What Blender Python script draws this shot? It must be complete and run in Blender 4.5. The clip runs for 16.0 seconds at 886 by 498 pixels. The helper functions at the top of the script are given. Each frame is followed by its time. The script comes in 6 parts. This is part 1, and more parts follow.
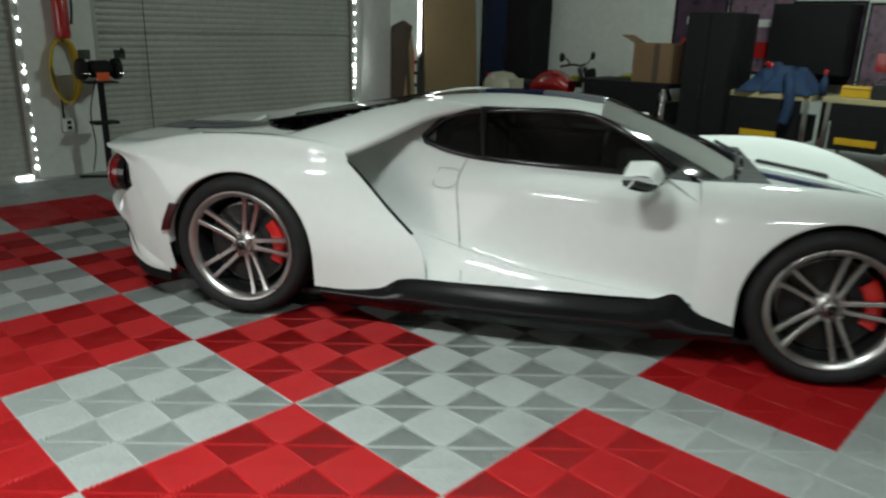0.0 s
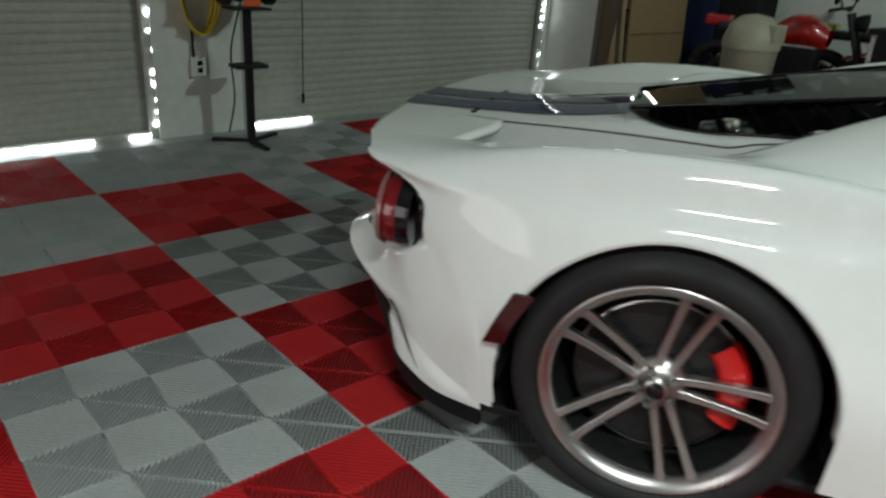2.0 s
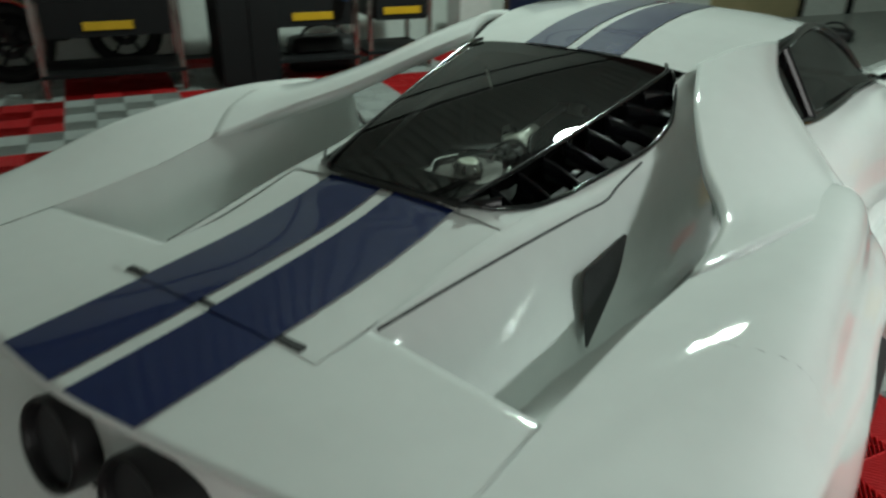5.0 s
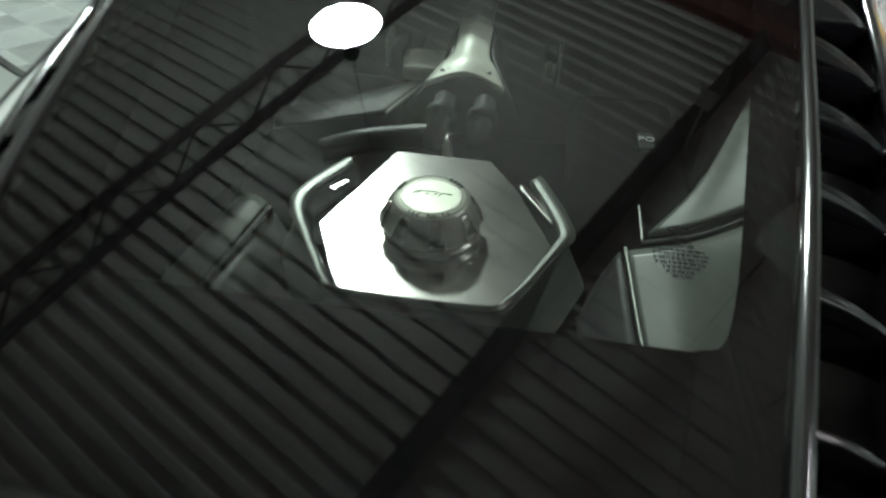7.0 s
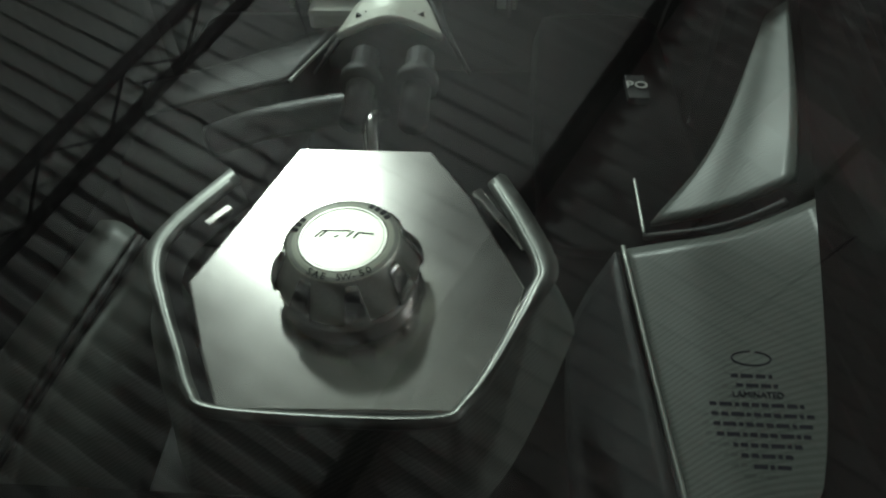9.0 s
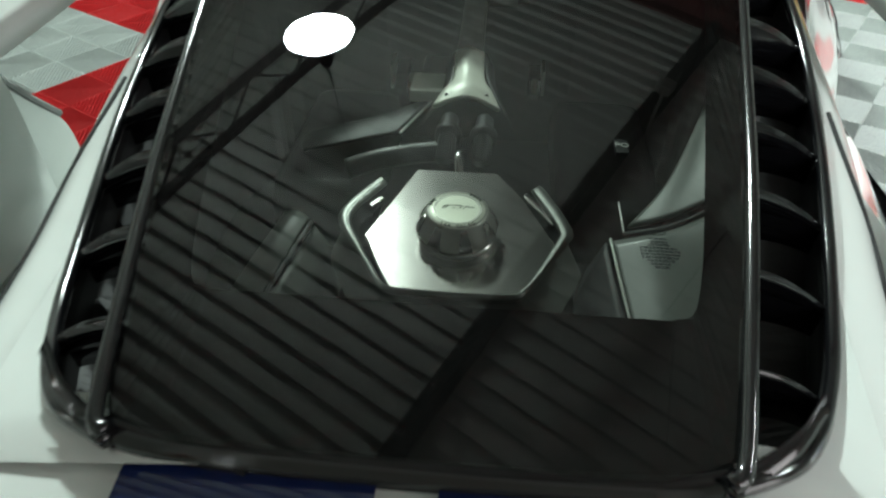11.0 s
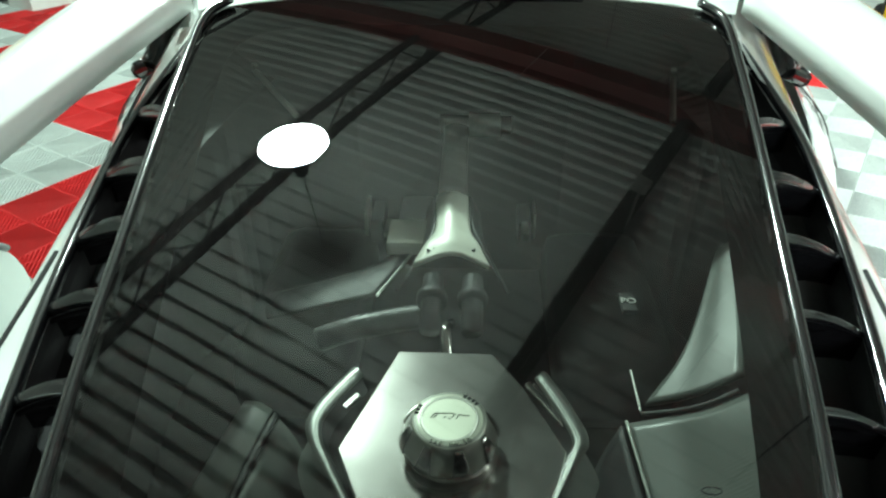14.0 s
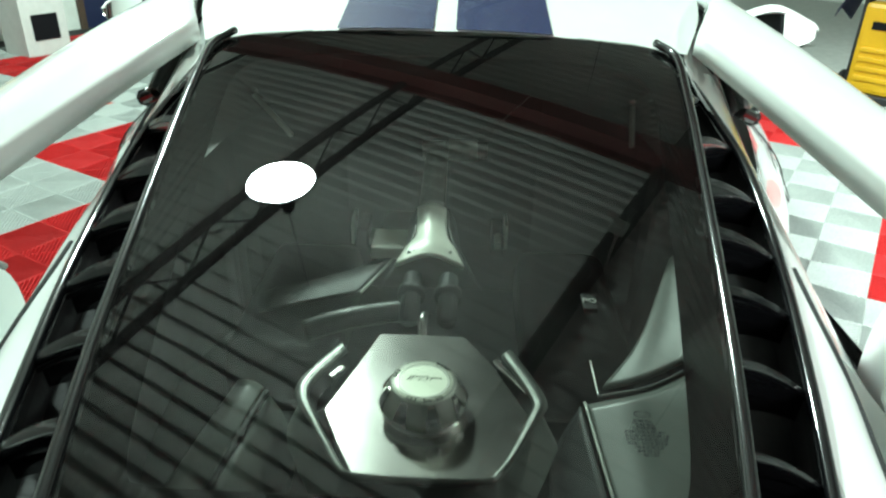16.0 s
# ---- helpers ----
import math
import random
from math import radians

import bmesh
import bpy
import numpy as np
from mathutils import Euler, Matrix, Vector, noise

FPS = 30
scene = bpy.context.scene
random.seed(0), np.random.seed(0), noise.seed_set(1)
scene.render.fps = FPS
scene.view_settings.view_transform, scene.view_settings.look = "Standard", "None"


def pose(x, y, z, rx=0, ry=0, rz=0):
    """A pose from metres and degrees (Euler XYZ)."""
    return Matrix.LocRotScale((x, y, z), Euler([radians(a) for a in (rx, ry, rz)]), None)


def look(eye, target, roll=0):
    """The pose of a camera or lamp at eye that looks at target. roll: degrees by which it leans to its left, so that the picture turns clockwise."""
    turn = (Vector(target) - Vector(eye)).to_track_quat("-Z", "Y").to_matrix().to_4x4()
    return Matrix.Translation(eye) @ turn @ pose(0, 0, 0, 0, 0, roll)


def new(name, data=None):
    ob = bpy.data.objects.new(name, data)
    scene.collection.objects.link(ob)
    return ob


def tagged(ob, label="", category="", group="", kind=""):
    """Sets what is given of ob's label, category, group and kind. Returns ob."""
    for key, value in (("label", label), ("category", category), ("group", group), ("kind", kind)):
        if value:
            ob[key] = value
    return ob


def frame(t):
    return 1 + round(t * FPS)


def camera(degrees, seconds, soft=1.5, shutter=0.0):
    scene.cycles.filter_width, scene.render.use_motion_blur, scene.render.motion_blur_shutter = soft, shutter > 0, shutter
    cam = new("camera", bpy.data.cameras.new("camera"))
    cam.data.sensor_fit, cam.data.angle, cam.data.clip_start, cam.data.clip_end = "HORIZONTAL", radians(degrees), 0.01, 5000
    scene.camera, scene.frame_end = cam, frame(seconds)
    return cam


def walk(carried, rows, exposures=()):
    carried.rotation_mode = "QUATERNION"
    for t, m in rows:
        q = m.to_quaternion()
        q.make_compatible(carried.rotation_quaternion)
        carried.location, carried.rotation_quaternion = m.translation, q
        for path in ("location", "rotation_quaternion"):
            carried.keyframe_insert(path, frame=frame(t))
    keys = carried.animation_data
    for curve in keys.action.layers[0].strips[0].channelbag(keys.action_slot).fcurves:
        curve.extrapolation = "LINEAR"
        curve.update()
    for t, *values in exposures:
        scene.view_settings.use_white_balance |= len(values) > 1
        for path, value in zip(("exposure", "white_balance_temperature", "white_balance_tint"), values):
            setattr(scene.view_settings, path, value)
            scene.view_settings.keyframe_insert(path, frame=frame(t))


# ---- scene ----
cam = camera(63.3, 16.0, soft=2.3, shutter=0.4)
PATH = [
    (0, (1.761, -3.991, 1.414), (1.311, -2.135, 0.821), 1.6),
    (0.5, (1.345, -3.514, 1.402), (0.833, -1.682, 0.787), -0.0),
    (1, (0.944, -3.044, 1.365), (0.405, -1.221, 0.742), 1.8),
    (1.5, (0.441, -2.729, 1.341), (-0.185, -0.936, 0.713), 3.0),
    (2, (-0.054, -2.478, 1.281), (-0.618, -0.721, 0.51), 3.9),
    (2.5, (-0.528, -2.172, 1.277), (-1.071, -0.465, 0.387), 4.2),
    (3, (-0.946, -2.025, 1.309), (-1.005, -0.239, 0.412), 3.4),
    (3.5, (-1.278, -1.788, 1.319), (-0.853, -0.072, 0.384), 4.4),
    (4, (-1.501, -1.571, 1.352), (-0.519, -0.070, 0.468), 3.4),
    (4.5, (-1.419, -1.291, 1.374), (-0.175, 0.001, 0.490), 0.8),
    (5, (-1.348, -0.919, 1.426), (0.131, 0.095, 0.540), 1.3),
    (5.2, (-1.280, -0.735, 1.422), (0.293, 0.146, 0.553), 0.8),
    (7.5, (-0.201, -0.070, 1.076), (1.349, 0.031, -0.184), 2.8),
    (8, (-0.157, -0.070, 1.074), (1.306, 0.023, -0.286), -1.0),
    (8.5, (-0.161, -0.077, 1.076), (1.246, 0.045, -0.341), -2.4),
    (9, (-0.170, -0.079, 1.078), (1.257, 0.053, -0.317), -2.0),
    (9.5, (-0.182, -0.080, 1.083), (1.265, 0.060, -0.291), -2.0),
    (10, (-0.234, -0.077, 1.115), (1.262, 0.099, -0.200), -1.2),
    (12.3, (-0.669, 0.005, 1.278), (1.085, 0.007, 0.318), 0.5),
    (12.5, (-0.591, -0.021, 1.238), (1.201, -0.038, 0.350), -1.5),
    (13, (-0.466, -0.045, 1.215), (1.309, 0.009, 0.295), -1.2),
    (13.5, (-0.384, -0.028, 1.211), (1.358, 0.109, 0.238), -0.2),
    (14, (-0.312, -0.021, 1.229), (1.390, 0.064, 0.183), -0.2),
    (14.5, (-0.319, -0.026, 1.243), (1.374, 0.029, 0.180), 0.3),
    (15, (-0.337, -0.035, 1.241), (1.388, 0.010, 0.230), -0.0),
    (15.5, (-0.355, -0.040, 1.253), (1.386, 0.012, 0.270), 0.8),
    (16, (-0.412, -0.031, 1.215), (1.369, 0.012, 0.306), 1.5),
]
walk(cam, [(t, look(eye, target, roll)) for t, eye, target, roll in PATH], exposures=[(0, 0.05, 6600, 11), (1, 0.05, 6600, 11), (2, 0.15, 6550, 12), (2.5, 0.2, 6500, 11), (3, 0.85, 6350, 9), (4, 0.72, 6400, 7), (4.5, 0.42, 6500, 6), (5.2, 0.42, 6550, 6), (7.5, 1.8, 6550, 18), (8.5, 1.45, 6550, 18), (10, 1.4, 6550, 18), (12.3, 1.5, 6450, 3), (13, 1.8, 6500, 3), (14.5, 2.15, 6400, 2), (16, 2.05, 6400, 2)])

# ---- light ----
world = bpy.data.worlds.new("garage_air")
scene.world = world
world.use_nodes = True
world.node_tree.nodes["Background"].inputs[0].default_value = (0.75, 0.9, 0.85, 1)
world.node_tree.nodes["Background"].inputs[1].default_value = 0.02

# room frame: x along the roller-door wall, y towards it; the world is the car's own frame
ROOM = pose(0, 0, 0, 0, 0, 60) @ Matrix.Translation((-1.163, -1.40, 0))


LAMPS = [(2.87, 1.11, 3.40)]
TUBES = [(0.6, -3.2, 3.1, 8, 92), (2.8, -3.9, 3.5, 8, 42)]
for x, y, z in LAMPS:
    d = bpy.data.lights.new("high_bay_light", "AREA")
    d.shape, d.size, d.energy, d.color = "DISK", 0.44, 54, (0.82, 1.0, 0.92)
    new("high_bay_light", d).location = (x, y, z)
    d = bpy.data.lights.new("high_bay_spill", "POINT")
    d.shadow_soft_size, d.energy, d.color = 0.07, 115, (0.82, 1.0, 0.92)
    new("high_bay_spill", d).location = (x, y, z - 0.09)
for x, y, z, turn, power in TUBES:
    d = bpy.data.lights.new("tube_light", "AREA")
    d.shape, d.size, d.size_y, d.energy, d.color = "RECTANGLE", 0.85, 0.10, power, (0.87, 0.98, 0.95)
    d.spread = radians(115)
    new("tube_light", d).matrix_world = pose(x, y, z - 0.045, 0, 0, turn)
# added fill light, set in an assumed opening of the unseen west wall
FILL_OPENING = (-5.6, -0.2, 3.1, 3.1)
d = bpy.data.lights.new("west_fill", "AREA")
d.shape, d.size, d.size_y, d.energy, d.color = "RECTANGLE", 3.2, 3.0, 58, (0.98, 0.98, 0.96)
new("west_fill", d).matrix_world = ROOM @ pose(FILL_OPENING[0] - 0.1, (FILL_OPENING[1] + FILL_OPENING[2]) / 2, 1.54, 90, 0, -90)


# ---- materials ----
def material(name, color, rough=0.5, metal=0.0, coat=0.0, spec=0.5, scale=0.0, vary=0.0, bump=0.0, bump_scale=200.0,
             trans=0.0, emit=None, fine=0.0):
    m = bpy.data.materials.new(name)
    m.use_nodes = True
    nt = m.node_tree
    b = nt.nodes["Principled BSDF"]
    b.inputs["Base Color"].default_value = (*color, 1)
    b.inputs["Roughness"].default_value = rough
    b.inputs["Metallic"].default_value = metal
    b.inputs["Coat Weight"].default_value = coat
    b.inputs["Coat Roughness"].default_value = 0.04
    b.inputs["Specular IOR Level"].default_value = spec
    b.inputs["Transmission Weight"].default_value = trans
    if emit:
        b.inputs["Emission Color"].default_value = (*color, 1)
        b.inputs["Emission Strength"].default_value = emit
    tc = nt.nodes.new("ShaderNodeTexCoord")
    if vary:
        n1 = nt.nodes.new("ShaderNodeTexNoise")
        n1.inputs["Scale"].default_value = scale or 4.0
        n1.inputs["Detail"].default_value = 6
        n2 = nt.nodes.new("ShaderNodeTexNoise")
        n2.inputs["Scale"].default_value = (scale or 4.0) * 17
        n2.inputs["Detail"].default_value = 3
        add = nt.nodes.new("ShaderNodeMath")
        add.operation = "ADD"
        half = nt.nodes.new("ShaderNodeMath")
        half.operation, half.inputs[1].default_value = "MULTIPLY", 0.5
        ramp = nt.nodes.new("ShaderNodeMapRange")
        ramp.inputs["From Min"].default_value, ramp.inputs["From Max"].default_value = 0.35, 0.65
        ramp.inputs["To Min"].default_value, ramp.inputs["To Max"].default_value = 1 - vary, 1 + vary
        mul = nt.nodes.new("ShaderNodeVectorMath")
        mul.operation = "SCALE"
        mul.inputs[0].default_value = color
        nt.links.new(tc.outputs["Object"], n1.inputs["Vector"])
        nt.links.new(tc.outputs["Object"], n2.inputs["Vector"])
        nt.links.new(n1.outputs["Fac"], add.inputs[0])
        nt.links.new(n2.outputs["Fac"], add.inputs[1])
        nt.links.new(add.outputs[0], half.inputs[0])
        nt.links.new(half.outputs[0], ramp.inputs["Value"])
        nt.links.new(ramp.outputs[0], mul.inputs["Scale"])
        nt.links.new(mul.outputs[0], b.inputs["Base Color"])
        rr = nt.nodes.new("ShaderNodeMapRange")
        rr.inputs["From Min"].default_value, rr.inputs["From Max"].default_value = 0.3, 0.7
        rr.inputs["To Min"].default_value = max(rough * (1 - vary), 0.02)
        rr.inputs["To Max"].default_value = min(rough * (1 + vary) + 0.02, 1)
        nt.links.new(n1.outputs["Fac"], rr.inputs["Value"])
        nt.links.new(rr.outputs[0], b.inputs["Roughness"])
    if bump:
        n3 = nt.nodes.new("ShaderNodeTexNoise")
        n3.inputs["Scale"].default_value = bump_scale
        n3.inputs["Detail"].default_value = 4
        bp = nt.nodes.new("ShaderNodeBump")
        bp.inputs["Strength"].default_value = bump
        bp.inputs["Distance"].default_value = 0.002
        nt.links.new(tc.outputs["Object"], n3.inputs["Vector"])
        nt.links.new(n3.outputs["Fac"], bp.inputs["Height"])
        nt.links.new(bp.outputs[0], b.inputs["Normal"])
    return m


PAINT = material("white_paint", (0.77, 0.80, 0.78), 0.7, coat=1.0, spec=0.1, vary=0.02, scale=1.2)
PAINT.node_tree.nodes["Principled BSDF"].inputs["Coat Roughness"].default_value = 0.045
STRIPE = material("blue_stripe_paint", (0.004, 0.013, 0.080), 0.6, coat=1.0, spec=0.1, vary=0.05, scale=2)
GLOSS = material("gloss_black", (0.006, 0.006, 0.007), 0.12, coat=0.3, vary=0.1, scale=3)
FRIT = material("black_glass_print", (0.004, 0.004, 0.004), 0.9, spec=0.0, vary=0.1, scale=9)
CARBON = material("carbon_fibre", (0.02, 0.021, 0.022), 0.22, coat=0.8, vary=0.25, scale=30)
MATTE = material("black_plastic", (0.012, 0.012, 0.013), 0.55, vary=0.2, scale=8, bump=0.2)
RUBBER = material("tyre_rubber", (0.007, 0.007, 0.0075), 0.75, vary=0.2, scale=9, bump=0.3, bump_scale=300)
ALLOY = material("forged_alloy", (0.52, 0.51, 0.50), 0.30, metal=1.0, vary=0.12, scale=14)
STEEL = material("brushed_steel", (0.50, 0.48, 0.46), 0.17, metal=1.0, vary=0.12, scale=9, bump=0.02, bump_scale=500)
PLATEST = material("brushed_plate_steel", (0.56, 0.54, 0.52), 0.20, metal=0.97, vary=0.10, scale=9, bump=0.02, bump_scale=500)
SATIN = material("satin_cast_alloy", (0.42, 0.43, 0.40), 0.42, metal=0.8, vary=0.12, scale=12, bump=0.15)
CAST = material("pale_cast_alloy", (0.74, 0.75, 0.66), 0.42, metal=0.1, vary=0.06, scale=12, bump=0.06)
# darker cast alloy; on the stem tail the dark tone is its shade
DARKCAST = material("dark_shaded_cast", (0.15, 0.14, 0.13), 0.5, metal=0.4, vary=0.15, scale=12, bump=0.1)
CAPBODY = material("satin_cap_metal", (0.44, 0.44, 0.40), 0.40, metal=0.85, vary=0.1, scale=40)
EXHAUST = material("black_exhaust", (0.010, 0.010, 0.011), 0.42, spec=0.35, vary=0.2, scale=14)
DISC = material("brake_disc", (0.035, 0.035, 0.036), 0.4, metal=0.7, vary=0.2, scale=25)
CALIPER = material("red_caliper", (0.55, 0.012, 0.010), 0.3, coat=0.7, vary=0.08, scale=8)
LAMPRED = material("red_lamp_lens", (0.17, 0.004, 0.006), 0.12, coat=1.0, vary=0.12, scale=18)
CLEAR = material("clear_lens_rim", (0.28, 0.12, 0.12), 0.08, coat=1.0, vary=0.08, scale=15)
MIRROR = material("mirror_glass", (0.85, 0.88, 0.87), 0.015, metal=1.0)
INTERIOR = material("dark_interior", (0.012, 0.012, 0.013), 0.7, vary=0.2, scale=5)
# pale base colour puts the lamp's reflection on the metal cap top
CAPSHEEN = material("cap_lamp_sheen", (0.72, 0.74, 0.62), 0.35, metal=0.3, vary=0.04, scale=30)
SLAT = material("black_louvre_plastic", (0.004, 0.004, 0.005), 0.12, spec=0.3, vary=0.15, scale=9)
RIMM = material("dark_satin_rim", (0.17, 0.175, 0.165), 0.4, metal=0.8, vary=0.12, scale=12)
LINER = material("carbon_liner", (0.095, 0.105, 0.095), 0.42, coat=0.15, vary=0.06, scale=20)
HOSE = material("rubber_hose", (0.02, 0.02, 0.021), 0.45, vary=0.2, scale=20)
PLATEW = material("plate_white", (0.62, 0.62, 0.60), 0.45, vary=0.08, scale=20)
INK = material("dark_ink", (0.008, 0.008, 0.010), 0.7, spec=0.1)
RED_TILE = material("red_tile_plastic", (0.37, 0.009, 0.011), 0.5, spec=0.25, vary=0.12, scale=5, bump=0.15, bump_scale=400)
GREY_TILE = material("grey_tile_plastic", (0.32, 0.343, 0.33), 0.5, spec=0.25, vary=0.10, scale=5, bump=0.15, bump_scale=400)
CONCRETE = material("grey_concrete", (0.34, 0.36, 0.34), 0.45, vary=0.18, scale=0.9, bump=0.2, bump_scale=60)
WALLW = material("white_wall_paint", (0.68, 0.72, 0.68), 0.6, vary=0.07, scale=0.8, bump=0.2, bump_scale=90)
SHUTTER = material("grey_shutter_paint", (0.40, 0.42, 0.37), 0.42, vary=0.12, scale=1.4, bump=0.1)
GAP_SHADE = material("tile_gap_shade", (0.012, 0.012, 0.012), 0.8, vary=0.2, scale=3)
MARKER = material("side_marker_lens", (0.045, 0.002, 0.004), 0.3, coat=0.2, vary=0.12, scale=18)
DECK = material("dark_roof_deck", (0.40, 0.41, 0.39), 0.6, vary=0.1, scale=1.0)
JOIST = material("dark_steel_joist", (0.035, 0.03, 0.03), 0.6, vary=0.15, scale=2)
BEAM = material("red_oxide_beam", (0.075, 0.014, 0.013), 0.6, vary=0.15, scale=2)
GLOW = material("lamp_diffuser", (0.95, 1.0, 0.95), 0.5, emit=14.0)
DAYGAP = material("daylight_gap", (0.9, 0.97, 1.0), 0.5, emit=22.0)
CARD = material("cardboard", (0.28, 0.19, 0.10), 0.75, vary=0.1, scale=3, bump=0.2)
NAVY = material("navy_locker_paint", (0.012, 0.02, 0.06), 0.4, vary=0.15, scale=2)
BLACKSTEEL = material("black_powder_coat", (0.008, 0.008, 0.009), 0.65, spec=0.25, vary=0.2, scale=3)
YELLOW = material("yellow_plastic", (0.62, 0.36, 0.01), 0.4, vary=0.08, scale=6)
HOSEY = material("yellow_hose", (0.55, 0.40, 0.03), 0.45, vary=0.12, scale=8)
ORANGE = material("orange_cord", (0.75, 0.10, 0.01), 0.5, vary=0.1, scale=10)
REDP = material("red_paint", (0.42, 0.012, 0.012), 0.25, coat=0.8, vary=0.08, scale=5)
WOODB = material("bench_wood", (0.42, 0.36, 0.20), 0.5, vary=0.15, scale=4)
BROWN = material("brown_fabric", (0.07, 0.045, 0.03), 0.8, vary=0.25, scale=8)
BIN = material("beige_bin_plastic", (0.36, 0.34, 0.26), 0.5, vary=0.08, scale=4)
BROWNC = material("brown_carton", (0.17, 0.10, 0.05), 0.8, vary=0.15, scale=4, bump=0.2)
BLUEC = material("blue_fabric", (0.012, 0.035, 0.09), 0.85, vary=0.25, scale=10, bump=0.4, bump_scale=60)
NAVYC = material("navy_fabric", (0.010, 0.014, 0.045), 0.85, vary=0.25, scale=10, bump=0.4, bump_scale=60)
LIME = material("lime_tank_paint", (0.40, 0.42, 0.01), 0.25, coat=0.8, vary=0.08, scale=5)
POSTER_A = material("poster_dark_print", (0.05, 0.025, 0.05), 0.4, vary=0.7, scale=7)
POSTER_B = material("poster_bright_print", (0.16, 0.10, 0.14), 0.4, vary=0.7, scale=9)


def weave(m, scale):
    """Fine diagonal weave over a material's colour."""
    nt = m.node_tree
    b = nt.nodes["Principled BSDF"]
    src = b.inputs["Base Color"].links[0].from_socket
    tc = nt.nodes.new("ShaderNodeTexCoord")
    w = nt.nodes.new("ShaderNodeTexWave")
    w.bands_direction = "DIAGONAL"
    w.inputs["Scale"].default_value = scale
    w.inputs["Distortion"].default_value = 0.3
    r = nt.nodes.new("ShaderNodeMapRange")
    r.inputs["To Min"].default_value, r.inputs["To Max"].default_value = 0.75, 1.15
    v = nt.nodes.new("ShaderNodeVectorMath")
    v.operation = "SCALE"
    nt.links.new(tc.outputs["Object"], w.inputs["Vector"])
    nt.links.new(w.outputs["Fac"], r.inputs["Value"])
    nt.links.new(src, v.inputs[0])
    nt.links.new(r.outputs[0], v.inputs["Scale"])
    nt.links.new(v.outputs[0], b.inputs["Base Color"])


weave(LINER, 150.0)


def glass(name, tint, rough=0.0):
    m = bpy.data.materials.new(name)
    m.use_nodes = True
    nt = m.node_tree
    out = nt.nodes["Material Output"]
    tr = nt.nodes.new("ShaderNodeBsdfTransparent")
    tr.inputs[0].default_value = (*tint, 1)
    gl = nt.nodes.new("ShaderNodeBsdfGlossy")
    gl.inputs["Roughness"].default_value = rough
    fr = nt.nodes.new("ShaderNodeFresnel")
    fr.inputs[0].default_value = 1.52
    mx = nt.nodes.new("ShaderNodeMixShader")
    nt.links.new(fr.outputs[0], mx.inputs[0])
    nt.links.new(tr.outputs[0], mx.inputs[1])
    nt.links.new(gl.outputs[0], mx.inputs[2])
    # a thin film of dust
    dust = nt.nodes.new("ShaderNodeBsdfDiffuse")
    dust.inputs[0].default_value = (0.5, 0.5, 0.5, 1)
    no = nt.nodes.new("ShaderNodeTexNoise")
    no.inputs["Scale"].default_value, no.inputs["Detail"].default_value = 7.0, 8.0
    rg = nt.nodes.new("ShaderNodeMapRange")
    rg.inputs["From Min"].default_value, rg.inputs["From Max"].default_value = 0.35, 0.75
    rg.inputs["To Min"].default_value, rg.inputs["To Max"].default_value = 0.0005, 0.006
    m2 = nt.nodes.new("ShaderNodeMixShader")
    nt.links.new(no.outputs["Fac"], rg.inputs["Value"])
    nt.links.new(rg.outputs[0], m2.inputs[0])
    nt.links.new(mx.outputs[0], m2.inputs[1])
    nt.links.new(dust.outputs[0], m2.inputs[2])
    nt.links.new(m2.outputs[0], out.inputs[0])
    return m


TINT = glass("tinted_glass", (0.48, 0.51, 0.48))
SIDEGLASS = glass("dark_side_glass", (0.13, 0.14, 0.135))
SCREEN = glass("window_glass", (0.35, 0.37, 0.36))


# ---- mesh helpers ----
def part(name, bm, mat, parent=None, label="", smooth=False):
    me = bpy.data.meshes.new(name)
    bm.normal_update()
    bm.to_mesh(me)
    bm.free()
    for f in me.polygons:
        f.use_smooth = smooth
    me.materials.append(mat)
    ob = new(name, me)
    ob.parent = parent
    if label:
        ob["label"] = label
    return ob


def thing(name, label, category, m=None, group=""):
    ob = new(name)
    ob.matrix_basis = m or Matrix()
    return tagged(ob, label, category, group)


def box(x0, x1, y0, y1, z0, z1, bevel=0.0, bm=None, m=None):
    out = bm or bmesh.new()
    b = bmesh.new()
    bmesh.ops.create_cube(b, size=1)
    bmesh.ops.scale(b, vec=(abs(x1 - x0), abs(y1 - y0), abs(z1 - z0)), verts=b.verts)
    bmesh.ops.translate(b, vec=((x0 + x1) / 2, (y0 + y1) / 2, (z0 + z1) / 2), verts=b.verts)
    if bevel:
        bmesh.ops.bevel(b, geom=b.edges[:], offset=bevel, segments=2, affect="EDGES", profile=0.6)
    if m is not None:
        bmesh.ops.transform(b, matrix=m, verts=b.verts)
    join(out, b)
    return out


def join(out, b):
    tmp = bpy.data.meshes.new("tmp")
    b.to_mesh(tmp)
    b.free()
    out.from_mesh(tmp)
    bpy.data.meshes.remove(tmp)
    return out


def rod(p, q, r, r2=None, seg=12, bm=None, cap=True):
    out = bm or bmesh.new()
    b = bmesh.new()
    p, q = Vector(p), Vector(q)
    bmesh.ops.create_cone(b, cap_ends=cap, segments=seg, radius1=r, radius2=r if r2 is None else r2, depth=(q - p).length)
    turn = (q - p).to_track_quat("Z", "Y").to_matrix().to_4x4()
    bmesh.ops.transform(b, matrix=Matrix.Translation((p + q) / 2) @ turn, verts=b.verts)
    join(out, b)
    return out


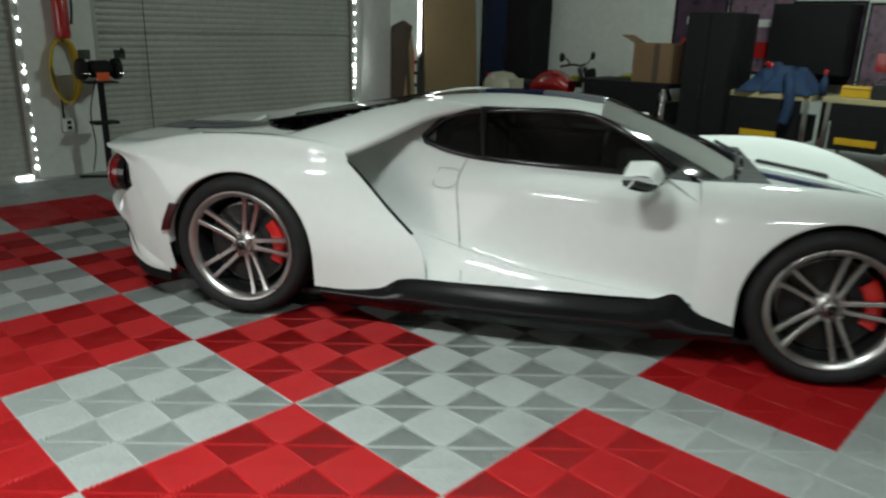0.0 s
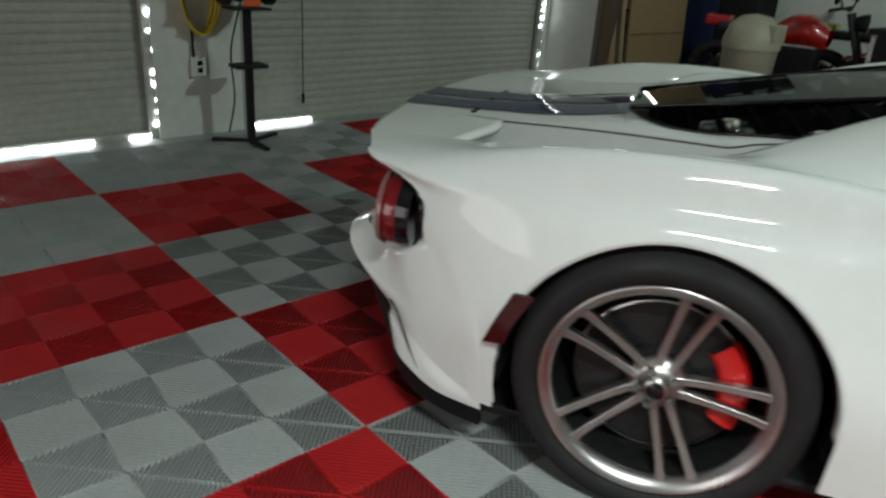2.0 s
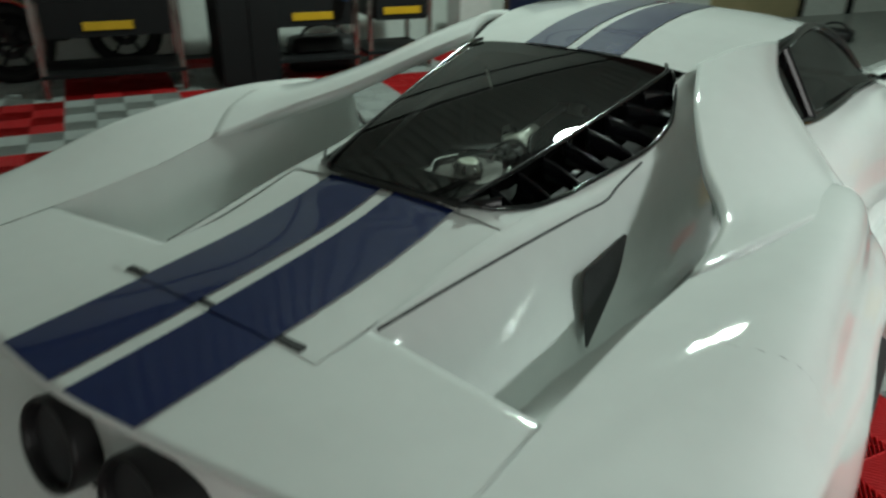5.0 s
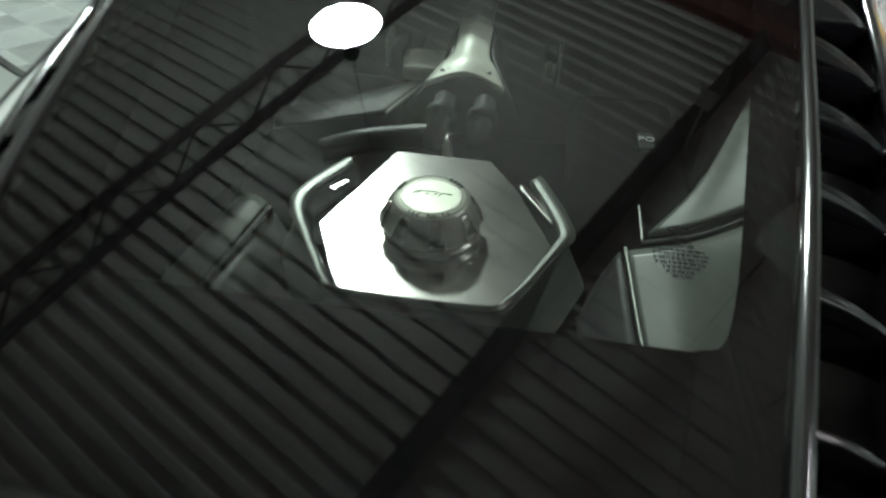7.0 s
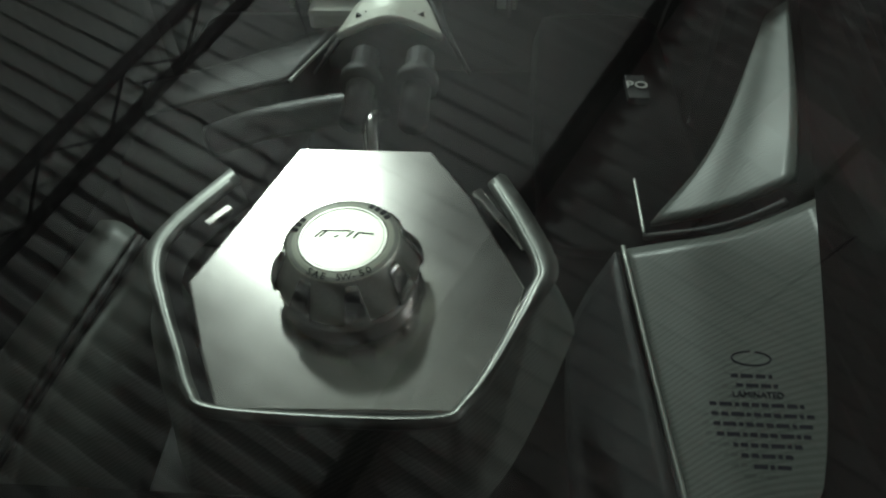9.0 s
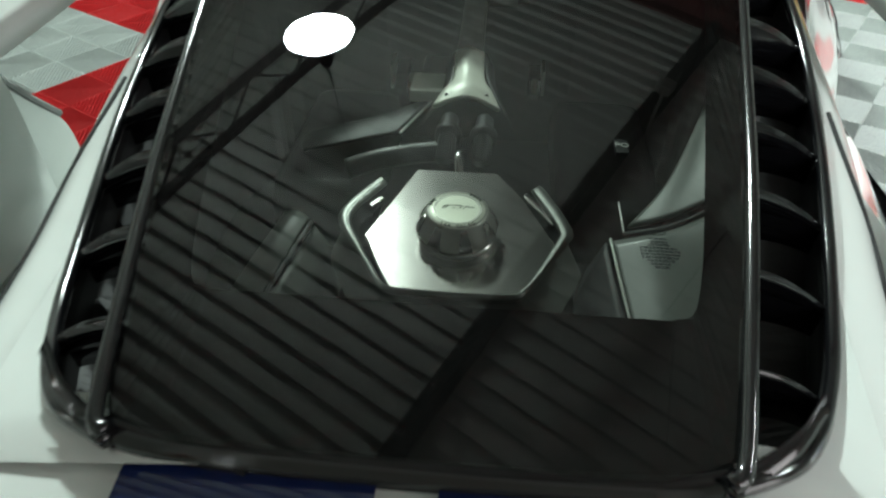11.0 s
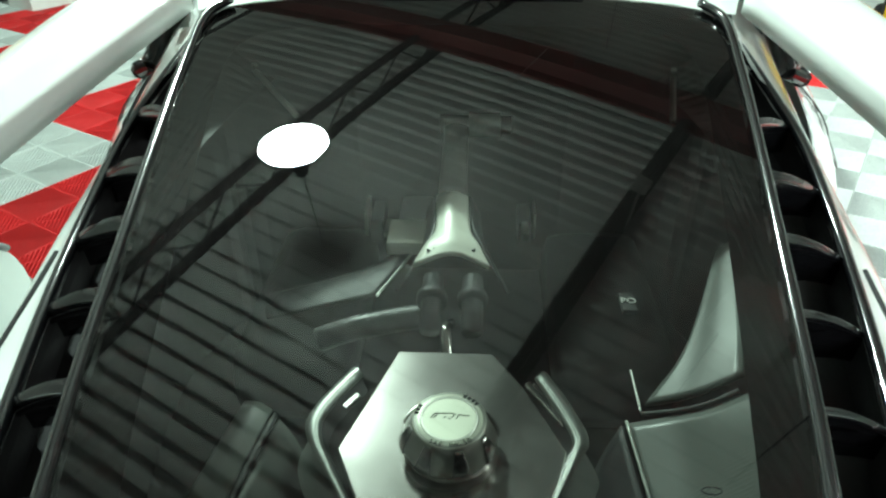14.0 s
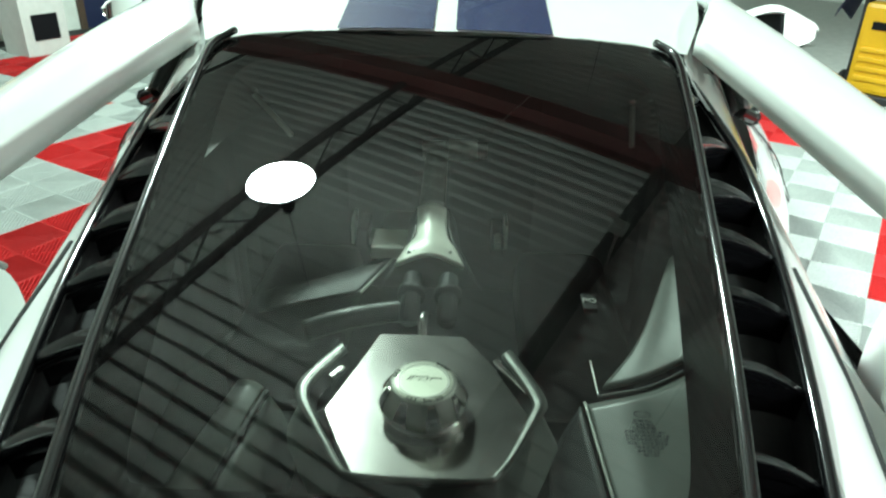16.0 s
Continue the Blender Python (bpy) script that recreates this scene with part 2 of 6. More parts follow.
def catmull(pts, n):
    """n + 1 points along a smooth line through pts."""
    P = np.array(pts, float)
    k = len(P) - 1
    if k == 1:
        return P[0] + np.linspace(0, 1, n + 1)[:, None] * (P[1] - P[0])
    E = np.vstack([2 * P[0] - P[1], P, 2 * P[-1] - P[-2]])
    out = []
    for s in np.linspace(0, k, n + 1):
        i = min(int(s), k - 1)
        u = s - i
        a, b, c, d = E[i], E[i + 1], E[i + 2], E[i + 3]
        out.append(0.5 * (2 * b + (c - a) * u + (2 * a - 5 * b + 4 * c - d) * u * u + (3 * b - a - 3 * c + d) * u**3))
    return np.array(out)


def tube(pts, r, n=24, seg=10, bm=None, closed=False):
    """A round bar bent along a smooth line."""
    out = bm or bmesh.new()
    P = [Vector(p) for p in catmull(pts, n)]
    rings = []
    side = None
    for i, p in enumerate(P):
        d = (P[min(i + 1, n)] - P[max(i - 1, 0)]).normalized()
        if side is None:
            side = d.orthogonal().normalized()
        side = (side - d * side.dot(d)).normalized()
        up = d.cross(side)
        rings.append([out.verts.new(p + r * (math.cos(a) * side + math.sin(a) * up))
                      for a in (2 * math.pi * j / seg for j in range(seg))])
    for a, b in zip(rings, rings[1:]):
        for j in range(seg):
            out.faces.new((a[j], a[(j + 1) % seg], b[(j + 1) % seg], b[j]))
    out.faces.new(rings[0][::-1])
    out.faces.new(rings[-1])
    return out


def sheet(net, nu=24, nv=24, flip=False, thick=0.0, bm=None, keep=None):
    """A smooth skin through a small net of points (rows of points)."""
    rows = [catmull(r, nv) for r in net]
    G = np.array([catmull([r[j] for r in rows], nu) for j in range(nv + 1)]).transpose(1, 0, 2)
    return grid(G, flip, thick, bm, keep)


def grid(G, flip=False, thick=0.0, bm=None, keep=None):
    b = bmesh.new()
    nu, nv = G.shape[0], G.shape[1]
    V = [[b.verts.new(G[i, j]) for j in range(nv)] for i in range(nu)]
    for i in range(nu - 1):
        for j in range(nv - 1):
            if keep is not None and not keep((G[i, j] + G[i + 1, j + 1]) / 2):
                continue
            q = (V[i][j], V[i + 1][j], V[i + 1][j + 1], V[i][j + 1])
            b.faces.new(q[::-1] if flip else q)
    bmesh.ops.delete(b, geom=[v for v in b.verts if not v.link_faces], context="VERTS")
    if thick:
        b.normal_update()
        bmesh.ops.solidify(b, geom=b.faces[:], thickness=thick)
    if bm is not None:
        return join(bm, b)
    return b


def lathe(profile, seg=48, axis="y", bm=None):
    """Turns (radius, along) pairs round the axis."""
    out = bm or bmesh.new()
    rings = []
    for r, h in profile:
        ring = []
        for j in range(seg):
            a = 2 * math.pi * j / seg
            c, s = r * math.cos(a), r * math.sin(a)
            ring.append(out.verts.new({"y": (c, h, s), "z": (c, s, h), "x": (h, c, s)}[axis]))
        rings.append(ring)
    for a, b in zip(rings, rings[1:]):
        for j in range(seg):
            out.faces.new((a[j], a[(j + 1) % seg], b[(j + 1) % seg], b[j]))
    return out


def slab(outline, z0, z1, bm=None, bevel=0.0):
    """A plate with the given (x, y) outline."""
    b = bmesh.new()
    f = b.faces.new([b.verts.new((x, y, z0)) for x, y in outline])
    ex = bmesh.ops.extrude_face_region(b, geom=[f])
    bmesh.ops.translate(b, vec=(0, 0, z1 - z0), verts=[v for v in ex["geom"] if isinstance(v, bmesh.types.BMVert)])
    bmesh.ops.recalc_face_normals(b, faces=b.faces)
    if bevel:
        bmesh.ops.bevel(b, geom=b.edges[:], offset=bevel, segments=2, affect="EDGES", profile=0.6)
    if bm is not None:
        return join(bm, b)
    return b


def setting(name, bm, mat, label, category):
    ob = part(name, bm, mat)
    ob.matrix_basis = ROOM
    return tagged(ob, label, category, kind="structure")


# ---- room ----
WALL_Y, WALL_X, BACK_Y, BACK_X, TOP = 4.93, 7.1, -9.0, -5.6, 4.7

TILE_Y = -3.6
floor = setting("floor", box(BACK_X - 0.2, WALL_X + 0.2, BACK_Y - 0.2, WALL_Y + 0.2, -0.30, -0.016), CONCRETE,
                "pale grey sealed concrete garage floor", "floor")
setting("threshold", box(BACK_X, WALL_X, 4.802, WALL_Y + 0.19, -0.0155, -0.003), CONCRETE, "grey concrete strip along the roller doors", "threshold")
# near-black sheet over the concrete puts the shade between ribs into colour
setting("underlay", box(BACK_X, WALL_X, TILE_Y, 4.80, -0.0158, -0.0155), GAP_SHADE, "near-black sheet standing for the shade in the gaps of the open ribbed tiles", "underlay")
DOORS = [(-3.1, 0.68), (1.28, 4.36)]


def wall_parts():
    b = bmesh.new()
    edges = [BACK_X - 0.2] + [v for d in DOORS for v in d] + [WALL_X + 0.2]
    for a, c in zip(edges[::2], edges[1::2]):
        box(a, c, WALL_Y, WALL_Y + 0.2, -0.3, TOP, bm=b)
    for a, c in DOORS:
        box(a, c, WALL_Y, WALL_Y + 0.2, 3.2, TOP, bm=b)
    return b


setting("wall_north", wall_parts(), WALLW, "white painted garage wall with roller doors", "wall")
setting("wall_east", box(WALL_X, WALL_X + 0.2, BACK_Y - 0.2, WALL_Y, -0.3, TOP), WALLW, "white painted garage side wall", "wall")
setting("wall_south", box(BACK_X, WALL_X, BACK_Y - 0.2, BACK_Y, -0.3, TOP), WALLW, "white painted garage back wall", "wall")
# west wall, unseen, with the opening assumed for the fill light
b = box(BACK_X - 0.2, BACK_X, BACK_Y - 0.2, FILL_OPENING[1], -0.3, TOP)
box(BACK_X - 0.2, BACK_X, FILL_OPENING[2], WALL_Y, -0.3, TOP, bm=b)
box(BACK_X - 0.2, BACK_X, FILL_OPENING[1], FILL_OPENING[2], FILL_OPENING[3], TOP, bm=b)
setting("wall_west", b, WALLW, "white painted garage side wall", "wall")


def ceiling_mesh():
    b = bmesh.new()
    # corrugated deck: trapezoid ribs running along x
    n = 83
    w = (WALL_Y - BACK_Y) / n
    prof = []
    for i in range(n):
        y = BACK_Y + i * w
        prof += [(y, TOP), (y + 0.45 * w, TOP), (y + 0.55 * w, TOP - 0.045), (y + 0.92 * w, TOP - 0.045)]
    prof.append((WALL_Y, TOP))
    lo = [b.verts.new((BACK_X, y, z)) for y, z in prof]
    hi = [b.verts.new((WALL_X, y, z)) for y, z in prof]
    for i in range(len(prof) - 1):
        b.faces.new((lo[i], lo[i + 1], hi[i + 1], hi[i]))
    box(BACK_X, WALL_X, BACK_Y, WALL_Y, TOP + 0.02, TOP + 0.15, bm=b)
    return b


setting("ceiling", ceiling_mesh(), DECK, "pale grey corrugated metal roof deck", "ceiling")


def joist(x):
    root = thing("roof_joist", "dark open-web steel roof joist under the deck", "joist", ROOM @ pose(x, 0, 0), "roof joists")
    part("top_chord", box(-0.04, 0.04, BACK_Y, WALL_Y, TOP - 0.11, TOP - 0.05), JOIST, root)
    part("bottom_chord", box(-0.035, 0.035, BACK_Y, WALL_Y, TOP - 0.50, TOP - 0.45), JOIST, root)
    n = 36
    w = (WALL_Y - BACK_Y) / n
    z = (TOP - 0.46, TOP - 0.10)
    for i in range(n):
        y = BACK_Y + i * w
        part("web_bar", rod((0, y, z[i % 2]), (0, y + w, z[1 - i % 2]), 0.012, seg=6), JOIST, root)
    return root


for k in range(-3, 3):
    joist(1.73 + 2.70 * k)
beam = thing("roof_beam", "dark red steel roof girder", "beam", ROOM)
part("flange", box(BACK_X, WALL_X, -3.27, -3.03, TOP - 0.46, TOP - 0.43), BEAM, beam)
part("web", box(BACK_X, WALL_X, -3.16, -3.14, TOP - 0.68, TOP - 0.46), BEAM, beam)
part("flange", box(BACK_X, WALL_X, -3.27, -3.03, TOP - 0.71, TOP - 0.68), BEAM, beam)

for p in LAMPS:
    root = thing("high_bay_lamp", "round white high-bay lamp hanging from the roof, lit", "lamp", Matrix.Translation(p))
    part("rim", lathe([(0.223, 0.004), (0.231, 0.004), (0.231, 0.012), (0.223, 0.012)], 40, "z"), BLACKSTEEL, root)
    part("housing", lathe([(0.06, 0.012), (0.07, 0.05), (0.07, 0.18), (0.04, 0.30), (0.001, 0.31)], 40, "z"), BLACKSTEEL, root)
    part("cord", rod((0, 0, 0.30), (0, 0, TOP - p[2]), 0.006), BLACKSTEEL, root)
for x, y, z, turn, power in TUBES:
    root = thing("tube_lamp", "white rectangular lamp hanging from the roof, lit", "lamp", pose(x, y, z, 0, 0, turn), "tube lamps")
    part("tray", box(-0.48, 0.48, -0.12, 0.12, -0.03, 0.05, 0.01), WALLW, root)
    for k in (-0.09, 0.09):
        part("side_lip", box(-0.46, 0.46, k - 0.01, k + 0.01, -0.05, -0.031, 0.003), WALLW, root)
    for k in (-0.35, 0.35):
        part("cord", rod((k, 0, 0.05), (k, 0, TOP - z), 0.004), BLACKSTEEL, root)


o = thing("roof_heater", "pale sheet-metal heater duct hanging below the roof", "heater", pose(1.425, -1.33, 3.0, 0, 0, 226))
part("duct", box(-0.18, 0.15, -0.115, 0.115, 0.0, 0.24, 0.006), WALLW, o)
part("flange", box(0.15, 0.185, -0.135, 0.135, -0.02, 0.26, 0.004), SATIN, o)
part("outlet", box(0.185, 0.50, -0.10, 0.10, 0.02, 0.22, 0.006), WALLW, o)
for k in (-0.12, 0.42):
    part("hanger", rod((k, 0, 0.22), (k, 0, TOP - 3.05), 0.006), BLACKSTEEL, o)
o = thing("roof_cable", "thin pale cable strung below the roof", "cable", Matrix())
part("cable", tube([(6.0, -1.38, 3.62), (3.1, 0.10, 3.60), (0.2, 1.65, 3.62)], 0.006, 24, 6), SATIN, o)
for x, y in ((6.0, -1.38), (0.2, 1.65)):
    part("hanger", rod((x, y, 3.61), (x, y, TOP), 0.004), BLACKSTEEL, o)
o = thing("junction_box", "small pale junction box on a roof joist", "junction box", pose(3.18, -1.23, 4.02, 0, 0, 60))
part("box", box(-0.06, 0.06, -0.05, 0.05, 0, 0.10, 0.006), SATIN, o)
part("conduit", rod((0, 0, 0.10), (0, 0, TOP - 4.02), 0.012), SATIN, o)


# roller doors
def shutter(name, x0, x1):
    root = thing(name, "grey ribbed steel roller door, shut, daylight showing at its edges", "roller door", ROOM)
    root["kind"] = "structure"
    n = 56
    h = 3.24 / n
    b = bmesh.new()
    prof = []
    for i in range(n):
        z = 0.035 + i * h
        prof += [(0.0, z), (-0.002, z + 0.003), (-0.006, z + 0.25 * h), (-0.0075, z + 0.55 * h), (-0.005, z + 0.88 * h)]
    prof.append((0.0, 0.035 + n * h))
    a = [b.verts.new((x0 + 0.03, WALL_Y + 0.09 + y, z)) for y, z in prof]
    c = [b.verts.new((x1 - 0.03, WALL_Y + 0.09 + y, z)) for y, z in prof]
    for i in range(len(prof) - 1):
        b.faces.new((a[i], c[i], c[i + 1], a[i + 1]))
    part("curtain", b, SHUTTER, root, smooth=False)
    part("bottom_bar", box(x0 + 0.03, x1 - 0.03, WALL_Y + 0.05, WALL_Y + 0.12, -0.002, 0.045, 0.004), SHUTTER, root)
    part("stiffener", box(x0 + 0.03, x1 - 0.03, WALL_Y + 0.055, WALL_Y + 0.075, 1.28, 1.31, 0.004), SHUTTER, root)
    for x, s in ((x0, 1), (x1, -1)):
        part("guide_rail", box(x, x + s * 0.05, WALL_Y + 0.02, WALL_Y + 0.06, -0.01, 3.2, 0.004), SHUTTER, root)
    return root


for i, (a, c) in enumerate(DOORS):
    shutter("door_%d" % (i + 1), a, c)


# daylight that shows at the ends of the slats and below the doors
def gaps(root, x, z1, seed):
    r = random.Random(seed)
    z = 0.10
    while z < z1:
        w, h = r.uniform(0.008, 0.030), r.uniform(0.012, 0.045)
        bb = bmesh.new()
        bmesh.ops.create_icosphere(bb, subdivisions=1, radius=1)
        bmesh.ops.transform(bb, matrix=Matrix.Translation((x + r.uniform(0, 0.04), WALL_Y + 0.012, z)) @ Matrix.Diagonal((w * 0.6, 0.003, h * 0.5, 1)), verts=bb.verts)
        part("glint", bb, DAYGAP, root)
        z += r.uniform(0.05, 0.15)


for k, x in enumerate((0.68, 4.36)):
    root = thing("daylight_gap", "bright daylight leaking past the edge of the roller door", "light gap", ROOM, "daylight gaps")
    gaps(root, x - 0.03, 3.0, k)
for x0, x1 in ((-0.9, 0.28), (0.50, 0.68), (1.30, 1.85)):
    root = thing("daylight_gap", "bright strip of daylight below the roller door", "light gap", ROOM, "daylight gaps")
    part("glint", box(x0, x1, WALL_Y + 0.042, WALL_Y + 0.05, -0.012, 0.018, 0.004), DAYGAP, root)

# pier beside the second door and the column in the room
setting("trim", box(4.42, 4.86, WALL_Y - 0.55, WALL_Y - 0.004, -0.02, TOP, 0.006), WALLW, "white boxed pier beside the roller door", "pier")


# ---- things along the roller-door wall ----
def outlet(x, z):
    o = thing("wall_outlet", "white electrical outlet on the pier with conduit above", "outlet", ROOM @ pose(x, WALL_Y, z))
    part("box", box(-0.045, 0.045, -0.045, -0.002, -0.06, 0.06, 0.005), WALLW, o)
    part("socket", box(-0.018, 0.018, -0.050, -0.044, 0.008, 0.038, 0.003), INK, o)
    part("socket", box(-0.018, 0.018, -0.050, -0.044, -0.038, -0.008, 0.003), INK, o)
    part("conduit", rod((-0.03, -0.02, 0.06), (-0.03, -0.02, 0.26), 0.009), BLACKSTEEL, o)
    return o


outlet(0.965, 0.46)


def extinguisher(x, z):
    o = thing("fire_extinguisher", "red fire extinguisher hung on the wall pier", "extinguisher", ROOM @ pose(x, WALL_Y - 0.09, z))
    part("cylinder", lathe([(0.001, 0.0), (0.06, 0.0), (0.065, 0.02), (0.065, 0.34), (0.045, 0.40), (0.02, 0.42), (0.001, 0.42)], 28, "z"), REDP, o, smooth=True)
    part("handle", box(-0.05, 0.03, -0.012, 0.012, 0.43, 0.46, 0.004), BLACKSTEEL, o)
    part("hose", tube([(0.03, 0, 0.43), (0.09, 0, 0.40), (0.095, 0, 0.25), (0.08, 0, 0.12)], 0.011), HOSE, o)
    return o


extinguisher(0.99, 1.22)


def hose_coil(x, z):
    o = thing("air_hose", "coiled yellow air hose hanging on the pier", "hose", ROOM @ pose(x, WALL_Y - 0.06, z))
    r = random.Random(4)
    for k in range(5):
        w, h = 0.095 + 0.008 * k, 0.27 + 0.014 * r.random()
        pts = [(w * math.sin(a) + 0.006 * r.uniform(-1, 1), -0.018 * (k - 2), -h + h * math.cos(a)) for a in np.linspace(0, 2 * math.pi, 13)]
        part("coil", tube(pts, 0.010, 40, 7), HOSEY, o, smooth=True)
    part("hook", rod((0, 0.055, 0.0), (0, -0.08, 0.02), 0.012), BLACKSTEEL, o)
    return o


hose_coil(0.98, 1.22)


def grinder_stand(x, y):
    o = thing("bench_grinder", "black bench grinder on a slim pedestal stand", "grinder", ROOM @ pose(x, y, -0.012))
    part("pole", rod((0, 0, 0.02), (0, 0, 0.86), 0.028), BLACKSTEEL, o)
    for a in (25, 145, 265):
        part("foot", box(0.0, 0.26, -0.022, 0.022, 0.0, 0.03, 0.006, m=pose(0, 0, 0, 0, 0, a)), BLACKSTEEL, o)
    part("tray", box(-0.11, 0.11, -0.07, 0.07, 0.50, 0.525, 0.006), BLACKSTEEL, o)
    part("top_plate", box(-0.13, 0.13, -0.09, 0.09, 0.86, 0.875, 0.004), BLACKSTEEL, o)
    body = part("motor", lathe([(0.001, -0.10), (0.06, -0.10), (0.075, -0.07), (0.075, 0.07), (0.06, 0.10), (0.001, 0.10)], 24, "x"), BLACKSTEEL, o, smooth=True)
    body.location = (0, 0, 0.98)
    part("name_panel", box(-0.055, 0.055, -0.082, -0.07, 0.885, 0.955, 0.003), ORANGE, o, "orange front panel")
    for s in (-1, 1):
        g = part("wheel_guard", lathe([(0.001, 0.0), (0.085, 0.0), (0.095, 0.015), (0.095, 0.05), (0.085, 0.062), (0.001, 0.062)], 28, "x"), BLACKSTEEL, o, smooth=True)
        g.location = (s * 0.15 - 0.031, 0, 0.98)
        part("tool_rest", box(s * 0.15 - 0.03, s * 0.15 + 0.03, -0.14, -0.08, 0.945, 0.955, 0.003), STEEL, o)
        part("eye_shield", box(s * 0.15 - 0.05, s * 0.15 + 0.05, -0.11, -0.10, 1.07, 1.15, 0.003, m=None), SCREEN, o)
    part("lamp_arm", tube([(0.10, 0.03, 1.02), (0.19, 0.0, 1.10), (0.21, -0.03, 1.16)], 0.010), BLACKSTEEL, o)
    part("cable", tube([(-0.03, 0.02, 0.90), (-0.09, 0.06, 0.6), (-0.07, 0.08, 0.3), (-0.10, 0.12, 0.06)], 0.006), HOSE, o)
    return o


grinder_stand(1.17, WALL_Y - 0.33)


def leaning_box(x, y, w, h, m=0):
    o = thing("cardboard_box", "tall flat brown cardboard carton against the pier", "carton", ROOM @ pose(x, y, -0.012, -5, 0, m))
    part("carton", box(-w / 2, w / 2, -0.06, 0.06, 0, h, 0.006), CARD, o)
    part("tape", box(-0.03, 0.03, -0.066, -0.061, 0.0, h, 0.001), BROWN, o)
    return o


leaning_box(4.60, 4.25, 0.22, 1.32, 4)
o = thing("hanging_coat", "dark brown fabric hung on the pier", "cloth", ROOM @ pose(4.56, 4.30, 0))
part("cloth", sheet([[(-0.20, -0.02, 1.40), (-0.05, -0.05, 1.46), (0.12, -0.02, 1.40)], [(-0.22, -0.04, 1.1), (-0.06, -0.11, 1.1), (0.04, -0.04, 1.15)],
                     [(-0.20, -0.03, 0.6), (-0.10, -0.08, 0.55), (-0.02, -0.03, 0.62)], [(-0.19, -0.02, 0.25), (-0.11, -0.05, 0.22), (-0.04, -0.02, 0.25)]], 16, 12, thick=0.012), BROWN, o, smooth=True)
o = thing("extension_cord", "bright orange cord hung in a loop on the pier", "cord", ROOM @ pose(4.68, 4.34, 0))
for k in range(4):
    pts = [(0.04 * math.sin(a) + 0.012 * (k - 1.5), -0.01 * k, 0.90 + 0.28 * math.cos(a)) for a in np.linspace(0, 2 * math.pi, 11)]
    part("loop", tube(pts, 0.009, 30, 6), ORANGE, o, smooth=True)
o = thing("wall_hooks", "small black hooks and clips on the pier", "hook", ROOM @ pose(4.79, 4.37, 0))
for z in (0.70, 0.84, 0.97):
    part("clip", box(-0.025, 0.025, -0.05, 0.0, z, z + 0.035, 0.005), BLACKSTEEL, o)
o = thing("strip_light", "upright white fluorescent tube on the pier edge, lit", "lamp", ROOM @ pose(4.92, 4.40, 0))
part("tube_lamp", rod((0, 0, 1.10), (0, 0, 2.3), 0.010), GLOW, o)
part("holder", box(-0.03, 0.03, 0.02, 0.05, 1.05, 2.35, 0.004), WALLW, o)

# ---- things along the east wall ----
o = thing("cardboard_sheet", "large tan cardboard sheet leaning behind the pier", "cardboard", ROOM @ pose(5.66, 4.50, -0.012, -4))
part("sheet", box(-0.49, 0.49, -0.012, 0.012, 0, 2.6, 0.004), CARD, o)
part("fold", box(-0.48, 0.48, -0.016, -0.012, 0.62, 0.63), BROWN, o)
o = thing("wardrobe_locker", "tall dark navy locker with black doors", "locker", ROOM @ pose(6.80, 4.42, -0.016))
part("carcass", box(-0.20, 0.26, -0.40, 0.40, 0.0, 2.2, 0.01), BLACKSTEEL, o)
for y in (-0.2, 0.2):
    d = part("door", box(-0.225, -0.202, y - 0.19, y + 0.19, 0.06, 2.16, 0.006), NAVY if y > 0 else BLACKSTEEL, o)
    part("handle", box(-0.245, -0.226, y * 0.2 - 0.01, y * 0.2 + 0.01, 1.0, 1.2, 0.004), MATTE, d)
o = thing("waste_bin", "beige round-topped plastic waste bin", "bin", ROOM @ pose(5.15, 3.27, -0.012))
part("bucket", lathe([(0.001, 0), (0.19, 0), (0.225, 0.66), (0.235, 0.68)], 32, "z"), BIN, o, smooth=True)
part("dome_lid", lathe([(0.238, 0.67), (0.236, 0.74), (0.20, 0.86), (0.12, 0.93), (0.001, 0.95)], 32, "z"), BIN, o, smooth=True)
part("flap", box(-0.10, 0.10, -0.235, -0.16, 0.74, 0.88, 0.01), BIN, o)


